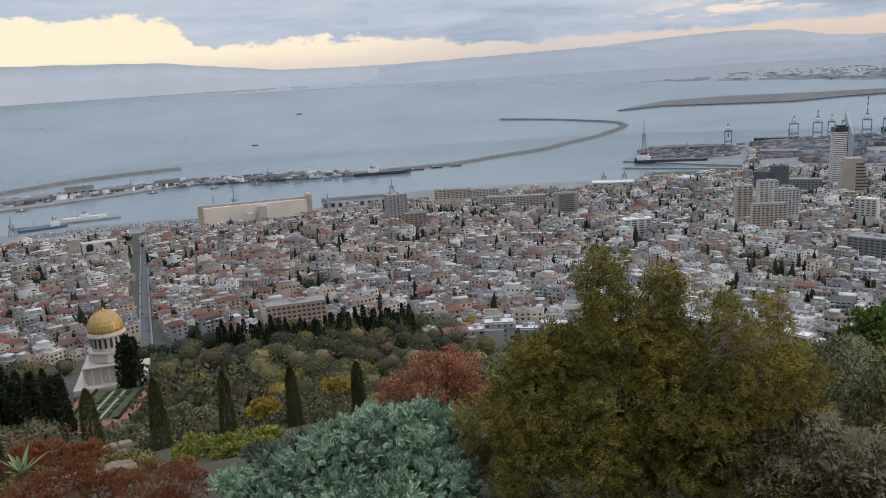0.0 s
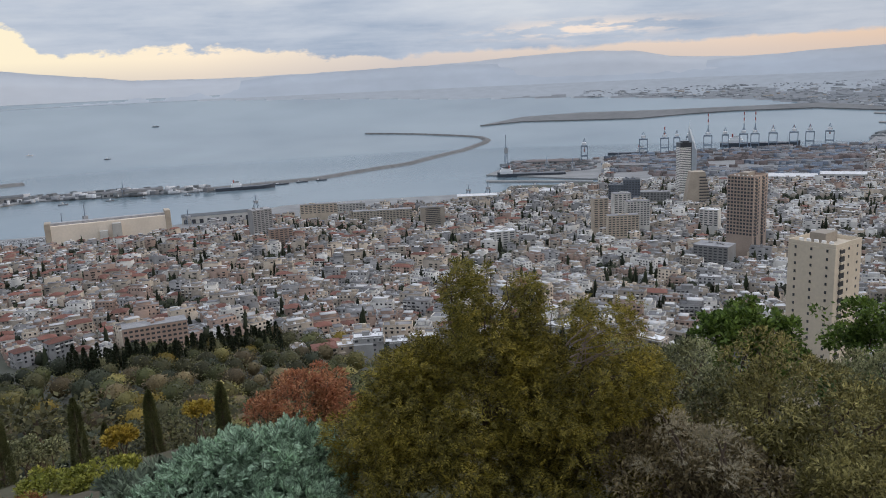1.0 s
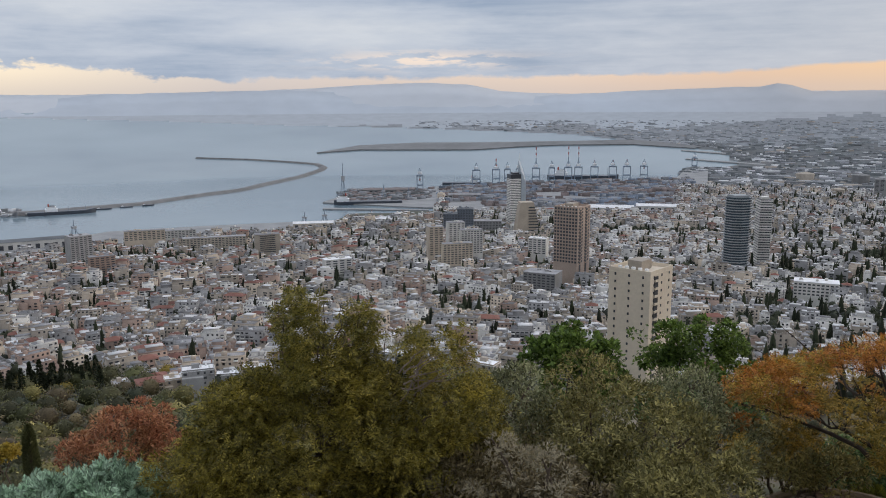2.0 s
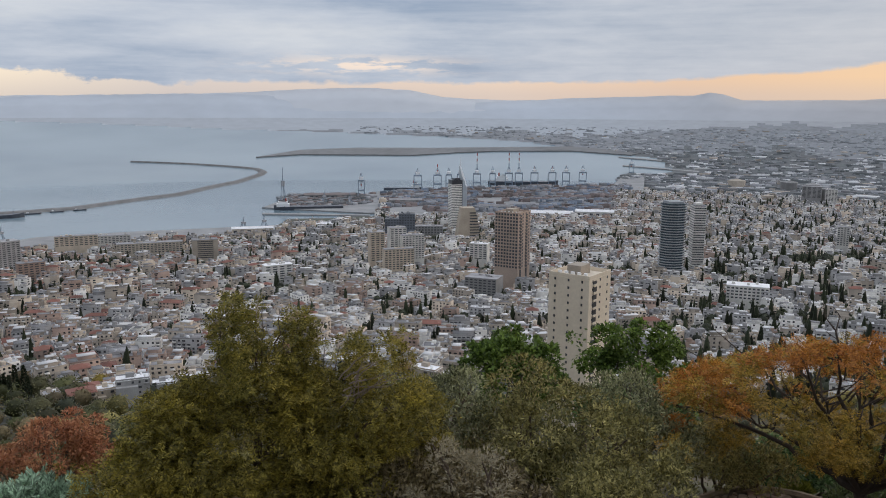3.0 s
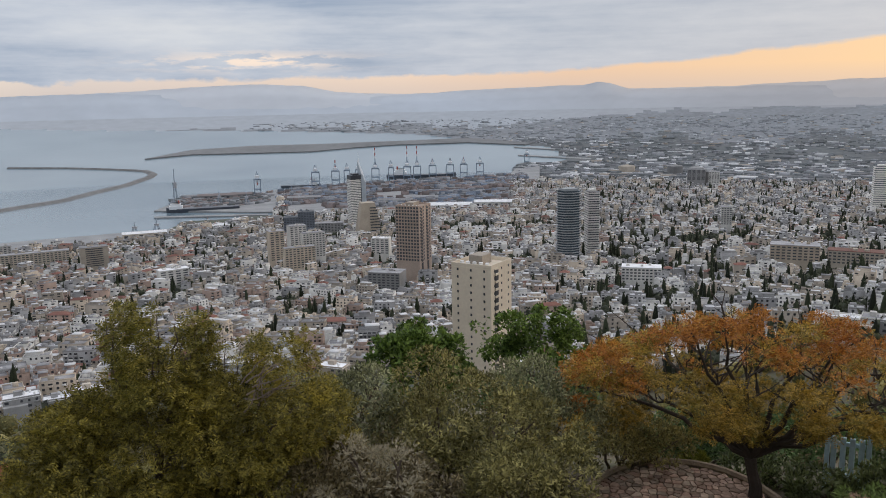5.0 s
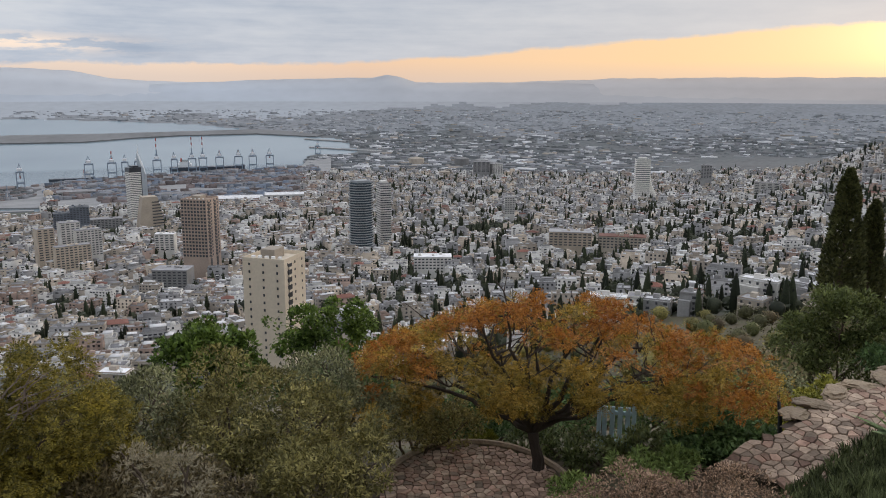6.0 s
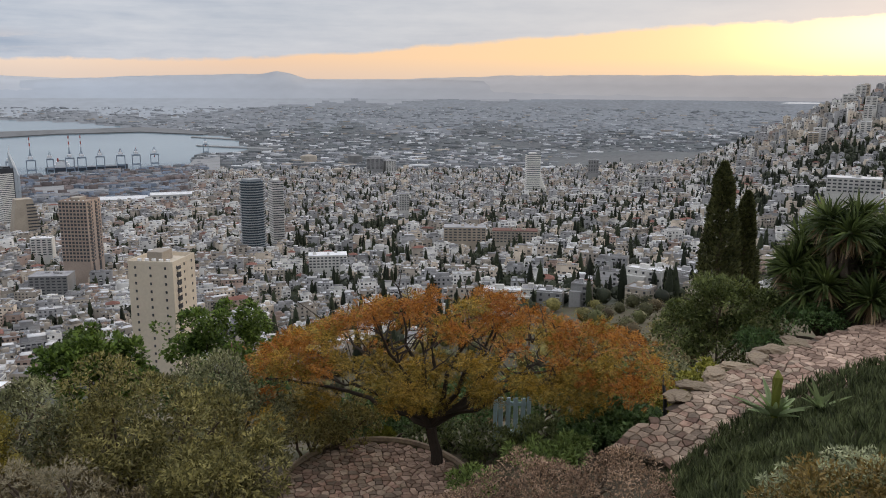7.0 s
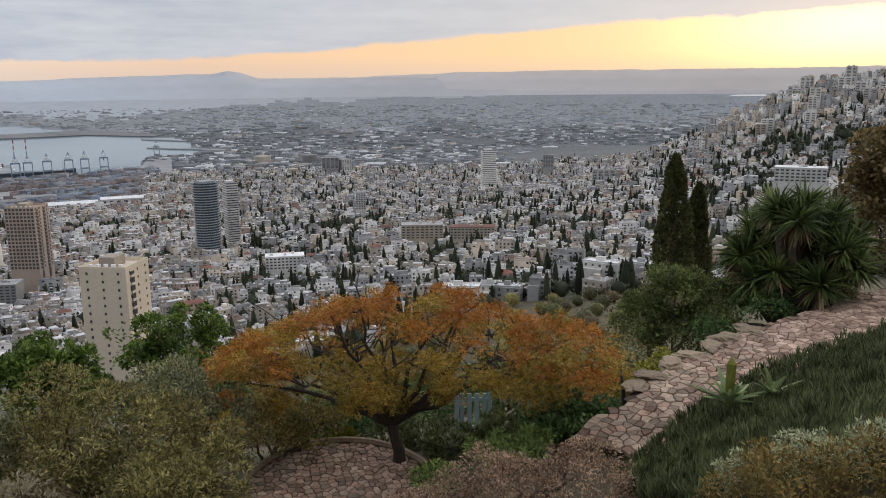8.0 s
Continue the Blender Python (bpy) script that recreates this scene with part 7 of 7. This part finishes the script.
def clipped_cypress(az, d, base_el, top_el, hw, seed, label="narrow clipped dark green cypress cone", leaf=0.135, count=2600, category="tree", rough=0.1, taper=0.45):
    """A cypress: short trunk and a dense cone of small sprays."""
    p = spot(az, d, base_el)
    home = Vector((p.x, p.y, p.z))
    h, r = d * (math.tan(radians(top_el)) - math.tan(radians(base_el))), d * math.tan(radians(hw))
    ob = empty("cypress", Matrix.Translation(home), label, category, "garden cypresses")
    limb_mesh("trunk", ob, [((0, 0, -1.5), r * 0.2), ((0, 0, h * 0.3), r * 0.15), ((0, 0, h * 0.9), 0.02)], BARK)
    cone_crown(ob, h, r, seed, leaf, count, CLIPPED, rough, taper)
    return ob


for k, (az, base, top, hw) in enumerate(((-33.0, -23.6, -19.4, 1.0), (-27.1, -23.2, -18.9, 1.15), (-22.8, -23.4, -19.0, 0.95), (-18.15, -23.8, -19.3, 0.9), (-13.4, -23.4, -19.65, 0.8), (-8.6, -23.0, -19.9, 0.8))):
    clipped_cypress(az, 30, base - 0.8, top, hw * 0.68, 60 + k, count=2500, leaf=0.12, taper=0.9)
for k, (az, base, top, hw) in enumerate(((-16.5, -22.6, -21.2, 0.32), (-19.9, -22.3, -21.2, 0.3))):
    clipped_cypress(az, 42, base, top, hw, 70 + k, count=1500, leaf=0.1, label="small clipped cypress cone in the garden")
clipped_cypress(72.55, 45, -13.5, -4.95, 1.2, 80, "tall dark free-growing cypress", 0.24, 6500, rough=0.28, taper=0.8)
clipped_cypress(74.15, 47, -13.5, -6.8, 0.85, 81, "dark cypress beside a taller one", 0.24, 5000, rough=0.25, taper=0.8)


# right-hand slope: shrubs, yucca, agaves, rosemary
bush("green_shrub", "dense mid-green shrub above the stone path", 72.5, 20.5, [(72.6, 20.5, -14.2, 2.9, 2.0, 1.2), (75.6, 20.8, -14.8, 2.2, 1.9, 1.0), (70.6, 20.2, -16.0, 2.2, 1.9, 1.0), (73.5, 20.2, -16.6, 3.4, 1.6, 1.1)], leaf_mat("mid_green_leaf", (0.034, 0.050, 0.017), (0.062, 0.076, 0.026), 0.35), 15000, SLIM, 0.12, 91, "shrub", 8, lump=0.4, gap=-0.4, gap_scale=2, spread=0.8)
bush("lime_shrub", "yellow-green shrub beside the stone path", 70.3, 17.4, [(69.0, 17.2, -21.0, 2.6, 1.2, 0.8), (72.0, 17.8, -19.4, 1.7, 1.2, 0.7), (67.0, 17.0, -21.8, 1.6, 1.0, 0.7)], leaf_mat("yellow_green_leaf", (0.10, 0.115, 0.02), (0.135, 0.13, 0.03), 0.3), 8500, OVAL, 0.085, 92, "shrub", 5, lump=0.4, spread=0.8)
bush("laurel_shrub", "dark glossy green shrub by the path", 66.2, 14.8, [(66.4, 14.8, -22.7, 2.7, 1.7, 0.9), (63.8, 14.6, -23.6, 1.8, 1.3, 0.7), (68.2, 14.6, -23.2, 1.2, 1.4, 0.6)], DARKG, 8000, OVAL, 0.095, 93, "shrub", 5, lump=0.35, spread=0.8)
bush("green_shrub", "low light green leafy plants under the tree", 61.5, 13.4, [(60.5, 13.4, -25.2, 2.4, 0.7, 0.5), (63.0, 13.6, -24.6, 1.8, 0.7, 0.5), (56.0, 13.2, -27.0, 2.0, 0.7, 0.5)], leaf_mat("fresh_green_leaf", (0.07, 0.11, 0.03), (0.10, 0.14, 0.05), 0.3), 4200, SLIM, 0.11, 94, "shrub", 3, spread=0.8, low=-0.1)
bush("heath_shrub", "dry purple-brown low shrub with fine twigs", 61.5, 10.4, [(60.0, 10.4, -28.0, 5.6, 2.8, 0.9), (66.8, 10.7, -26.9, 4.2, 2.6, 0.9), (54.5, 10.6, -29.6, 3.6, 1.9, 0.8), (63.0, 9.4, -31.0, 7.0, 2.6, 0.8)], HEATH, 23000, SLIM, 0.055, 95, "shrub", 10, lump=0.25, spread=1.0, low=-0.1)
bush("dark_tree", "dark green tree at the end of the path", 87.0, 24.0, [(85.6, 24, -5.6, 2.4, 3.2, 1.5), (83.8, 24, -7.2, 1.5, 2.3, 1.0), (86, 24, -9.6, 2.6, 2.0, 1.4), (89, 24, -6, 3, 4, 1.4)], leaf_mat("brown_green_leaf", (0.07, 0.06, 0.03), (0.10, 0.075, 0.035), 0.35), 15000, OVAL, 0.15, 96, "tree", 6, lump=0.5, gap=-0.4, gap_scale=1.5, spread=0.8)


def rosemary_bank():
    """One planted bank: mounded rows of upright sprigs on the slope."""
    rng = np.random.default_rng(4)
    pts = []
    while len(pts) < 12500:
        az, d = rng.uniform(69, 96), rng.uniform(7.0, 21.5)
        near_edge = np.interp(az, [69, 71.7, 75, 78.4, 82, 86.2, 92], [12.2, 13.1, 14.2, 15.5, 17.0, 19.3, 22.5])
        low = np.interp(az, [69, 72, 75, 78, 96], [11.6, 9.2, 7.9, 7.4, 7.0])
        if low < d < near_edge - 0.15:
            pts.append((az, d))
    pos, dirs = [], []
    for az, d in pts:
        p = polar(az, d)
        m = 0.30 + 0.22 * noise.noise((p.x * 0.9, p.y * 0.9, 3.0)) + 0.1 * noise.noise((p.x * 2.6, p.y * 2.6, 1.0))
        pos.append((p.x, p.y, ground_at(p.x, p.y) + m * rng.uniform(0.35, 1.0)))
        dirs.append((rng.normal(0, 0.3), rng.normal(0, 0.3), 1.0))
    v, f = scatter(leaf_needles(7, 0.075), np.array(pos), np.array(dirs), 0.2 * rng.uniform(0.7, 1.3, len(pos)), rng)
    tagged(mesh_object("rosemary", v, f, ROSEMARY), "grey-green rosemary covering the bank", "rosemary", kind="stuff")


rosemary_bank()
bush("mossy_shrub", "low yellow-brown shrub with grey-green tips", 82.0, 6.4, [(80.0, 6.6, -25.6, 4.0, 2.8, 0.7), (85.5, 6.7, -24.0, 4.5, 3.0, 0.7), (80.5, 6.0, -28.5, 6.5, 2.8, 0.6), (90, 6.2, -25, 5, 4, 0.7)], HEATH_G, 16000, SLIM, 0.05, 97, "shrub", 6, lump=0.35, spread=0.9, low=-0.2)
bush("sage_shrub", "grey-green fringe of low foliage", 80.0, 6.9, [(77.4, 6.9, -25.2, 1.6, 1.6, 0.3), (82.0, 7.0, -23.0, 3.6, 0.9, 0.35), (86.5, 7.0, -21.4, 2.8, 0.9, 0.35)], leaf_mat("sage_tip_leaf", (0.12, 0.145, 0.095), (0.16, 0.18, 0.12), 0.3), 5000, SLIM, 0.045, 98, "shrub", 3, lump=0.4, spread=0.9, low=-0.2)


def blade_mesh(name, parent, length, width, curve, material, thick=0.02):
    """One sword-shaped leaf: a keeled, arching, pointed blade."""
    bm = bmesh.new()
    n, prev = 6, None
    for i in range(n + 1):
        t = i / n
        w = width * (0.65 + 0.9 * t - 1.55 * t * t) + 0.004
        y, z = length * math.cos(curve * t) * t, length * (math.sin(0.9) * t - curve * 0.45 * t * t)
        row = [bm.verts.new((-w, y, z + w * 0.5)), bm.verts.new((0, y, z)), bm.verts.new((w, y, z + w * 0.5))]
        if prev:
            bm.faces.new((prev[0], prev[1], row[1], row[0]))
            bm.faces.new((prev[1], prev[2], row[2], row[1]))
        prev = row
    bmesh.ops.solidify(bm, geom=bm.faces[:], thickness=thick)
    return part(name, bm, material, parent)


def rosette(name, label, az, d, el, n, length, width, material, seed, flower=0.0):
    p = spot(az, d, el)
    ob = empty(name, Matrix.Translation(p), label, "agave", "agaves by the path")
    kinds = [blade_mesh("leaf", ob, length, width, c, material) for c in (0.3, 0.8, 1.3)]
    rng = random.Random(seed)
    for k in range(n):
        src = kinds[k % 3]
        tilt = rng.uniform(-25, 25)
        m = Matrix.Rotation(k * 2.4, 4, "Z") @ Matrix.Rotation(radians(tilt), 4, "X") @ Matrix.Scale(rng.uniform(0.75, 1.1), 4)
        if k < 3:
            src.matrix_basis = m
        else:
            again("leaf", src.data, m, ob)
    if flower:
        limb_mesh("flower_stalk", ob, [((0, 0, 0), 0.05), ((0.02, 0, flower * 0.5), 0.07), ((0.05, 0, flower * 0.85), 0.075), ((0.07, 0.02, flower), 0.01)], LIME)


rosette("agave", "pale green agave with a short flower stalk", 76.6, 12.6, -20.9, 30, 0.58, 0.065, AGAVE, 1, 0.72)
rosette("agave", "smaller pale green agave", 79.4, 13.2, -20.0, 20, 0.42, 0.045, AGAVE, 2)
rosette("agave", "pale agave on the garden terrace", -27.6, 24, -23.2, 18, 0.5, 0.05, AGAVE, 3)
rosette("agave", "pale spiky agave at the garden edge", -30.0, 27, -22.4, 20, 0.6, 0.06, AGAVE, 4)


def yucca_tree():
    ob, home = plant("yucca_tree", "dark yucca tree with dense sword-leaf heads and dry skirts", "tree", 80.3, 21.5)
    rng = random.Random(6)
    heads = [(77.6, -9.8), (79.0, -8.2), (80.6, -7.9), (82.4, -8.6), (83.6, -10.0), (78.2, -11.4), (80.2, -10.2), (81.8, -10.8), (79.2, -12.3), (82.8, -12.0), (76.9, -12.0), (81.0, -9.0), (83.9, -11.6), (77.4, -10.9), (78.5, -9.4), (79.6, -9.2), (80.0, -11.4), (82.0, -9.6), (83.0, -10.6), (78.0, -12.9), (80.9, -12.4), (81.9, -12.9), (79.4, -13.2), (77.0, -11.4), (80.3, -8.9)]
    n_rng = np.random.default_rng(8)
    for k, (az, el) in enumerate(heads):
        c = spot(az, 21.5 + rng.uniform(-1.1, 0.9), el) - home
        limb_mesh("stem", ob, bent((rng.uniform(-0.5, 0.5), rng.uniform(-0.3, 0.3), 0), c, 0.13, 0.08, 800 + k, 4, 0.1), BARK)
        for nm, cnt, lo, hi, m, ln in (("leaf_head", 150, -0.5, 1.0, YUCCA, 0.68), ("dry_skirt", 50, -1.0, -0.55, YUCCA_DRY, 0.6)):
            u = unit(n_rng.normal(size=(cnt * 4, 3)))
            u = u[(u[:, 2] > lo) & (u[:, 2] < hi)][:cnt]
            tv, tf = np.array([[-0.05, 0, 0], [0.05, 0, 0], [0.045, 0.55, 0.0], [-0.045, 0.55, 0.0], [0.004, 1, -0.16], [-0.004, 1, -0.16]]), np.array([[0, 1, 2, 3], [3, 2, 4, 5]])
            v, f = scatter((tv, tf), np.array(c)[None] + u * 0.06, u, ln * n_rng.uniform(0.75, 1.15, len(u)), n_rng)
            mesh_object(nm, v, f, m, parent=ob)


yucca_tree()
bush("dark_shrub", "dark low shrub at the foot of the yucca", 80.3, 20.6, [(78.4, 20.4, -14.6, 2.4, 1.1, 0.6), (81.8, 21.4, -13.8, 2.6, 1.1, 0.6), (75.2, 19.4, -16.4, 1.8, 0.7, 0.6)], DARKG, 6000, SLIM, 0.12, 141, "shrub", 4, spread=0.8, low=-0.2)


# ---- stone paving ----
STONE = mat("paving_stone", (0.285, 0.21, 0.155), 0.9, 0.5, 2.5, 14.0, 0.02, 0, 0, 0.45, (0.33, 0.25, 0.19))
STONE_R = mat("reddish_paving_stone", (0.25, 0.15, 0.11), 0.9, 0.5, 2.5, 14.0, 0.02, 0, 0, 0.45, (0.30, 0.205, 0.155))
STONE_J = mat("mixed_paving_stone", (0.29, 0.185, 0.135), 0.9, 0.45, 2.5, 14.0, 0.015, 0, 0.35, 0, (0.40, 0.29, 0.225))
MORTAR = mat("earth_joint", (0.09, 0.066, 0.05), 0.95, 0.4, 2.0, 15.0, 0.01)
BOULDER = mat("limestone_boulder", (0.34, 0.265, 0.18), 0.95, 0.5, 3.0, 16.0, 0.04, 0, 0, 0.2, (0.20, 0.155, 0.115))


def cells(w, h, size, seed):
    """Irregular flagstones filling a w by h field: polygons with open joints."""
    rng = random.Random(seed)
    nx, ny = max(2, int(w / size)), max(2, int(h / size))
    pts = [((i + 0.5 + rng.uniform(-0.42, 0.42)) * w / nx, (j + 0.5 + rng.uniform(-0.42, 0.42)) * h / ny) for i in range(nx) for j in range(ny)]
    out = []
    for a in pts:
        poly = [(0, 0), (w, 0), (w, h), (0, h)]
        for b in sorted(pts, key=lambda q: (q[0] - a[0]) ** 2 + (q[1] - a[1]) ** 2)[1:14]:
            mx, my, dx, dy = (a[0] + b[0]) / 2, (a[1] + b[1]) / 2, b[0] - a[0], b[1] - a[1]
            ln = math.hypot(dx, dy)
            mx, my = mx - dx / ln * 0.009, my - dy / ln * 0.009
            cut = []
            for p, q in zip(poly, poly[1:] + poly[:1]):
                sp, sq = (p[0] - mx) * dx + (p[1] - my) * dy, (q[0] - mx) * dx + (q[1] - my) * dy
                if sp <= 0:
                    cut.append(p)
                if sp * sq < 0:
                    t = sp / (sp - sq)
                    cut.append((p[0] + t * (q[0] - p[0]), p[1] + t * (q[1] - p[1])))
            poly = cut
            if len(poly) < 3:
                break
        if len(poly) >= 3:
            out.append((a, poly))
    return out


def paved(name, label, surface, w, h, size, seed, shape, material_pick):
    """Flagstones as pieces on a bed that follows surface(u, v)."""
    nu, nv = 40, 8
    vs = [tuple(surface(w * i / nu, h * j / nv) - Vector((0, 0, 0.02))) for i in range(nu + 1) for j in range(nv + 1)]
    fs = [(i * (nv + 1) + j, i * (nv + 1) + j + 1, (i + 1) * (nv + 1) + j + 1, (i + 1) * (nv + 1) + j) for i in range(nu) for j in range(nv) if shape(w * (i + 0.5) / nu, h * (j + 0.5) / nv)]
    bed = mesh_object(name, np.array(vs), np.array(fs), MORTAR, smooth=True)
    tagged(bed, label, "paving", kind="structure")
    rng = random.Random(seed)
    laid, rest_v, rest_f = 0, [], []
    for a, poly in cells(w, h, size, seed):
        if not shape(*a):
            continue
        laid += 1
        c = surface(*a)
        lift = rng.uniform(0.008, 0.03)
        top = [surface(*(a[k] + 0.93 * (p[k] - a[k]) for k in (0, 1))) - c + Vector((0, 0, lift)) for p in poly]
        low = [surface(*p) - c + Vector((0, 0, lift - 0.012)) for p in poly]
        bot = [p - Vector((0, 0, 0.05)) for p in low]
        n = len(poly)
        fs = [tuple(range(n))] + [(n + i, n + (i + 1) % n, (i + 1) % n, i) for i in range(n)] + [(2 * n + i, 2 * n + (i + 1) % n, n + (i + 1) % n, n + i) for i in range(n)]
        if laid > 300:
            o = len(rest_v)
            rest_v += [tuple(p + c) for p in top + low + bot]
            rest_f += [tuple(i + o for i in f) for f in fs]
            continue
        st = mesh_object("stone", [tuple(p) for p in top + low + bot], fs, material_pick(a, rng), parent=bed)
        st.location = c
    if rest_f:
        tagged(mesh_object("stones", rest_v, rest_f, STONE_J, parent=bed), kind="stuff")


PATH_P = [Vector((x, y, EYE - z)) for x, y, z in ((11.0, 4.75, 6.3), (12.75, 4.6, 5.97), (15.2, 4.05, 5.68), (17.8, 3.1, 5.42), (21.2, 1.5, 5.2), (25.5, -0.6, 5.1))]
PATH_LEN = [0.0]
for p0, p1 in zip(PATH_P, PATH_P[1:]):
    PATH_LEN.append(PATH_LEN[-1] + (p1 - p0).length)


def on_path(u, v):
    p = Vector([float(np.interp(u, PATH_LEN, [q[k] for q in PATH_P])) for k in range(3)])
    q = Vector([float(np.interp(u + 0.3, PATH_LEN, [q[k] for q in PATH_P])) - float(np.interp(u - 0.3, PATH_LEN, [q[k] for q in PATH_P])) for k in range(3)])
    side = Vector((-q.y, q.x, 0)).normalized()
    return p + side * (v - 1.15) + Vector((0, 0, 0.12 + 0.03 * noise.noise((u * 0.8, v * 0.8, 0))))


paved("stone_path", "winding path of reddish irregular flagstones", on_path, PATH_LEN[-1] - 0.1, 1.95, 0.165, 3, lambda u, v: 1.15 < u < 13.4 and 0.2 * noise.noise((u, 1, 1)) + 0.08 < v < 1.86 + 0.2 * noise.noise((u, 5, 1)),
      lambda a, rng: STONE_R if rng.random() < (0.6 if a[0] > 4.5 else 0.3) else STONE)
TERR = [polar(41.0, 12.6), polar(56.0, 12.9)]
ACROSS = (TERR[1] - TERR[0]).normalized()
INTO = Vector((-ACROSS.y, ACROSS.x, 0))


def on_terrace(u, v):
    p = TERR[0] + ACROSS * u + INTO * v
    return Vector((p.x, p.y, EYE - 7.22 + 0.02 * noise.noise((u, v, 4.0))))


paved("paved_terrace", "small terrace of pinkish flagstones under the tree", on_terrace, (TERR[1] - TERR[0]).length, 3.6, 0.145, 8,
      lambda u, v: (u - 1.75) ** 2 / 3.4 + (v - 0.6) ** 2 / 7.0 < 1, lambda a, rng: STONE_R if rng.random() < 0.45 else STONE)


def boulder(p, r, seed):
    bm = bmesh.new()
    bmesh.ops.create_icosphere(bm, subdivisions=3, radius=1)
    for v in bm.verts:
        n = noise.noise(v.co * 1.3 + Vector((seed, 0, 0))) * 0.45 + noise.noise(v.co * 3 + Vector((0, seed, 0))) * 0.3 + noise.noise(v.co * 7) * 0.12
        v.co = Vector((v.co.x * r[0], v.co.y * r[1], max(-0.5, min(0.72, v.co.z)) * r[2])) * (1 + n)
    me = bpy.data.meshes.new("boulder")
    bm.to_mesh(me)
    bm.free()
    me.materials.append(BOULDER)
    ob = new("boulder", me)
    ob.matrix_basis = Matrix.Translation(p) @ Matrix.Rotation(seed, 4, "Z")
    tagged(ob, "rough limestone edging boulder beside the path", "boulder", "path edging boulders")


for k, u in enumerate((3.3, 3.8, 4.4, 5.0, 5.7, 6.3, 7.0)):
    boulder(on_path(u, 2.02) + Vector((0, 0, 0.0)), (0.36, 0.22, 0.08 + 0.025 * (k % 3)), k * 1.7)
for k, (az, d, el) in enumerate(((-14.2, 15.0, -25.0), (-3.5, 10.6, -29.0), (-29.8, 18, -24.0), (-27.6, 18, -24.2), (-25.6, 18.5, -24.0))):
    boulder(spot(az, d, el), (0.32, 0.24, 0.13), 20 + k * 1.3)


def edging(n, at, label):
    ob = empty("terrace_kerb", Matrix.Translation(at(0)), label, "kerb")
    limb_mesh("kerb", ob, [(at(i / n) - at(0), 0.07) for i in range(n + 1)], BOULDER, 6)


edging(16, lambda t: on_terrace(1.75 + 1.95 * math.cos(2.85 - 2.6 * t), 0.6 + 2.72 * math.sin(2.85 - 2.6 * t)) + Vector((0, 0, 0.04)), "low curved stone kerb round the terrace")


def lamp_post():
    p = polar(69.6, 15.6)
    ob = empty("garden_post", Matrix.Translation((p.x, p.y, ground_at(p.x, p.y))), "leaning dark thin post beside the path", "post")
    limb_mesh("pole", ob, [((0, 0, 0), 0.05), ((-0.1, 0, 0.5), 0.035), ((-0.25, 0.02, 1.05), 0.025)], HULL)


lamp_post()


def blue_gate():
    """The pale blue slatted gate that shows under the tree."""
    p = spot(58.6, 16.7, -24.3)
    ob = empty("slatted_gate", Matrix.Translation(p) @ Matrix.Rotation(radians(-58), 4, "Z"), "pale blue painted slatted gate beneath the tree", "gate")
    blue = mat("pale_blue_paint", (0.46, 0.62, 0.68), 0.6, 0.25, 1.5, 12.0)
    for x in (-0.36, 0.36):
        bm = bmesh.new()
        box(bm, x - 0.04, -0.05, -0.5, x + 0.05, 0.05, 1.15, 0.01)
        part("post", bm, blue, ob)
    for k in range(4):
        bm = bmesh.new()
        box(bm, -0.29 + k * 0.16, -0.02, 0.0, -0.19 + k * 0.16, 0.02, 1.0, 0.008)
        part("slat", bm, blue, ob)
    for z in (0.15, 0.8):
        bm = bmesh.new()
        box(bm, -0.31, 0.025, z, 0.31, 0.06, z + 0.09, 0.008)
        part("rail", bm, blue, ob)


blue_gate()


def terrace_wall(az0, az1, d, el, courses, seed):
    """A low dry-stone retaining wall on the garden terrace, stone by stone."""
    ob = empty("garden_wall", Matrix.Translation(spot(az0, d, el)), "low pale dry-stone wall along the garden terrace", "wall")
    home = spot(az0, d, el)
    rng = random.Random(seed)
    shapes = []
    for k in range(5):
        bm = bmesh.new()
        box(bm, -0.19, -0.14, -0.09, 0.19, 0.14, 0.09, 0.035)
        for v in bm.verts:
            v.co += Vector((rng.uniform(-0.02, 0.02), rng.uniform(-0.02, 0.02), rng.uniform(-0.02, 0.02)))
        me = bpy.data.meshes.new("stone")
        bm.to_mesh(me)
        bm.free()
        me.materials.append(BOULDER)
        shapes.append(me)
    ln = d * radians(az1 - az0)
    n = int(ln / 0.4)
    for c in range(courses):
        for k in range(n):
            a = az0 + (az1 - az0) * (k + 0.5 * (c % 2)) / n
            p = spot(a, d + 0.5 * noise.noise((a * 0.4, seed, 0)), el) - home
            again("stone", shapes[rng.randrange(5)], Matrix.Translation(p + Vector((0, 0, 0.185 * c - 0.1))) @ Matrix.Rotation(radians(-a) + rng.uniform(-0.1, 0.1), 4, "Z"), ob)


terrace_wall(-34.0, -27.8, 17.5, -24.0, 2, 3)
terrace_wall(-29.5, -24.6, 24.0, -22.9, 2, 5)
rosette("agave", "pale spiky agave above the terrace wall", -31.5, 20, -23.0, 20, 0.6, 0.06, AGAVE, 6)
bush("sage_shrub", "low grey-green ground cover on the terrace", -26.0, 20.0, [(-25.5, 20, -24.2, 3.0, 0.6, 0.8), (-31.5, 20, -23.8, 2.4, 0.6, 0.8)], OLIVE_Y, 4500, OVAL, 0.1, 131, "shrub", 3, spread=0.8, low=-0.1)
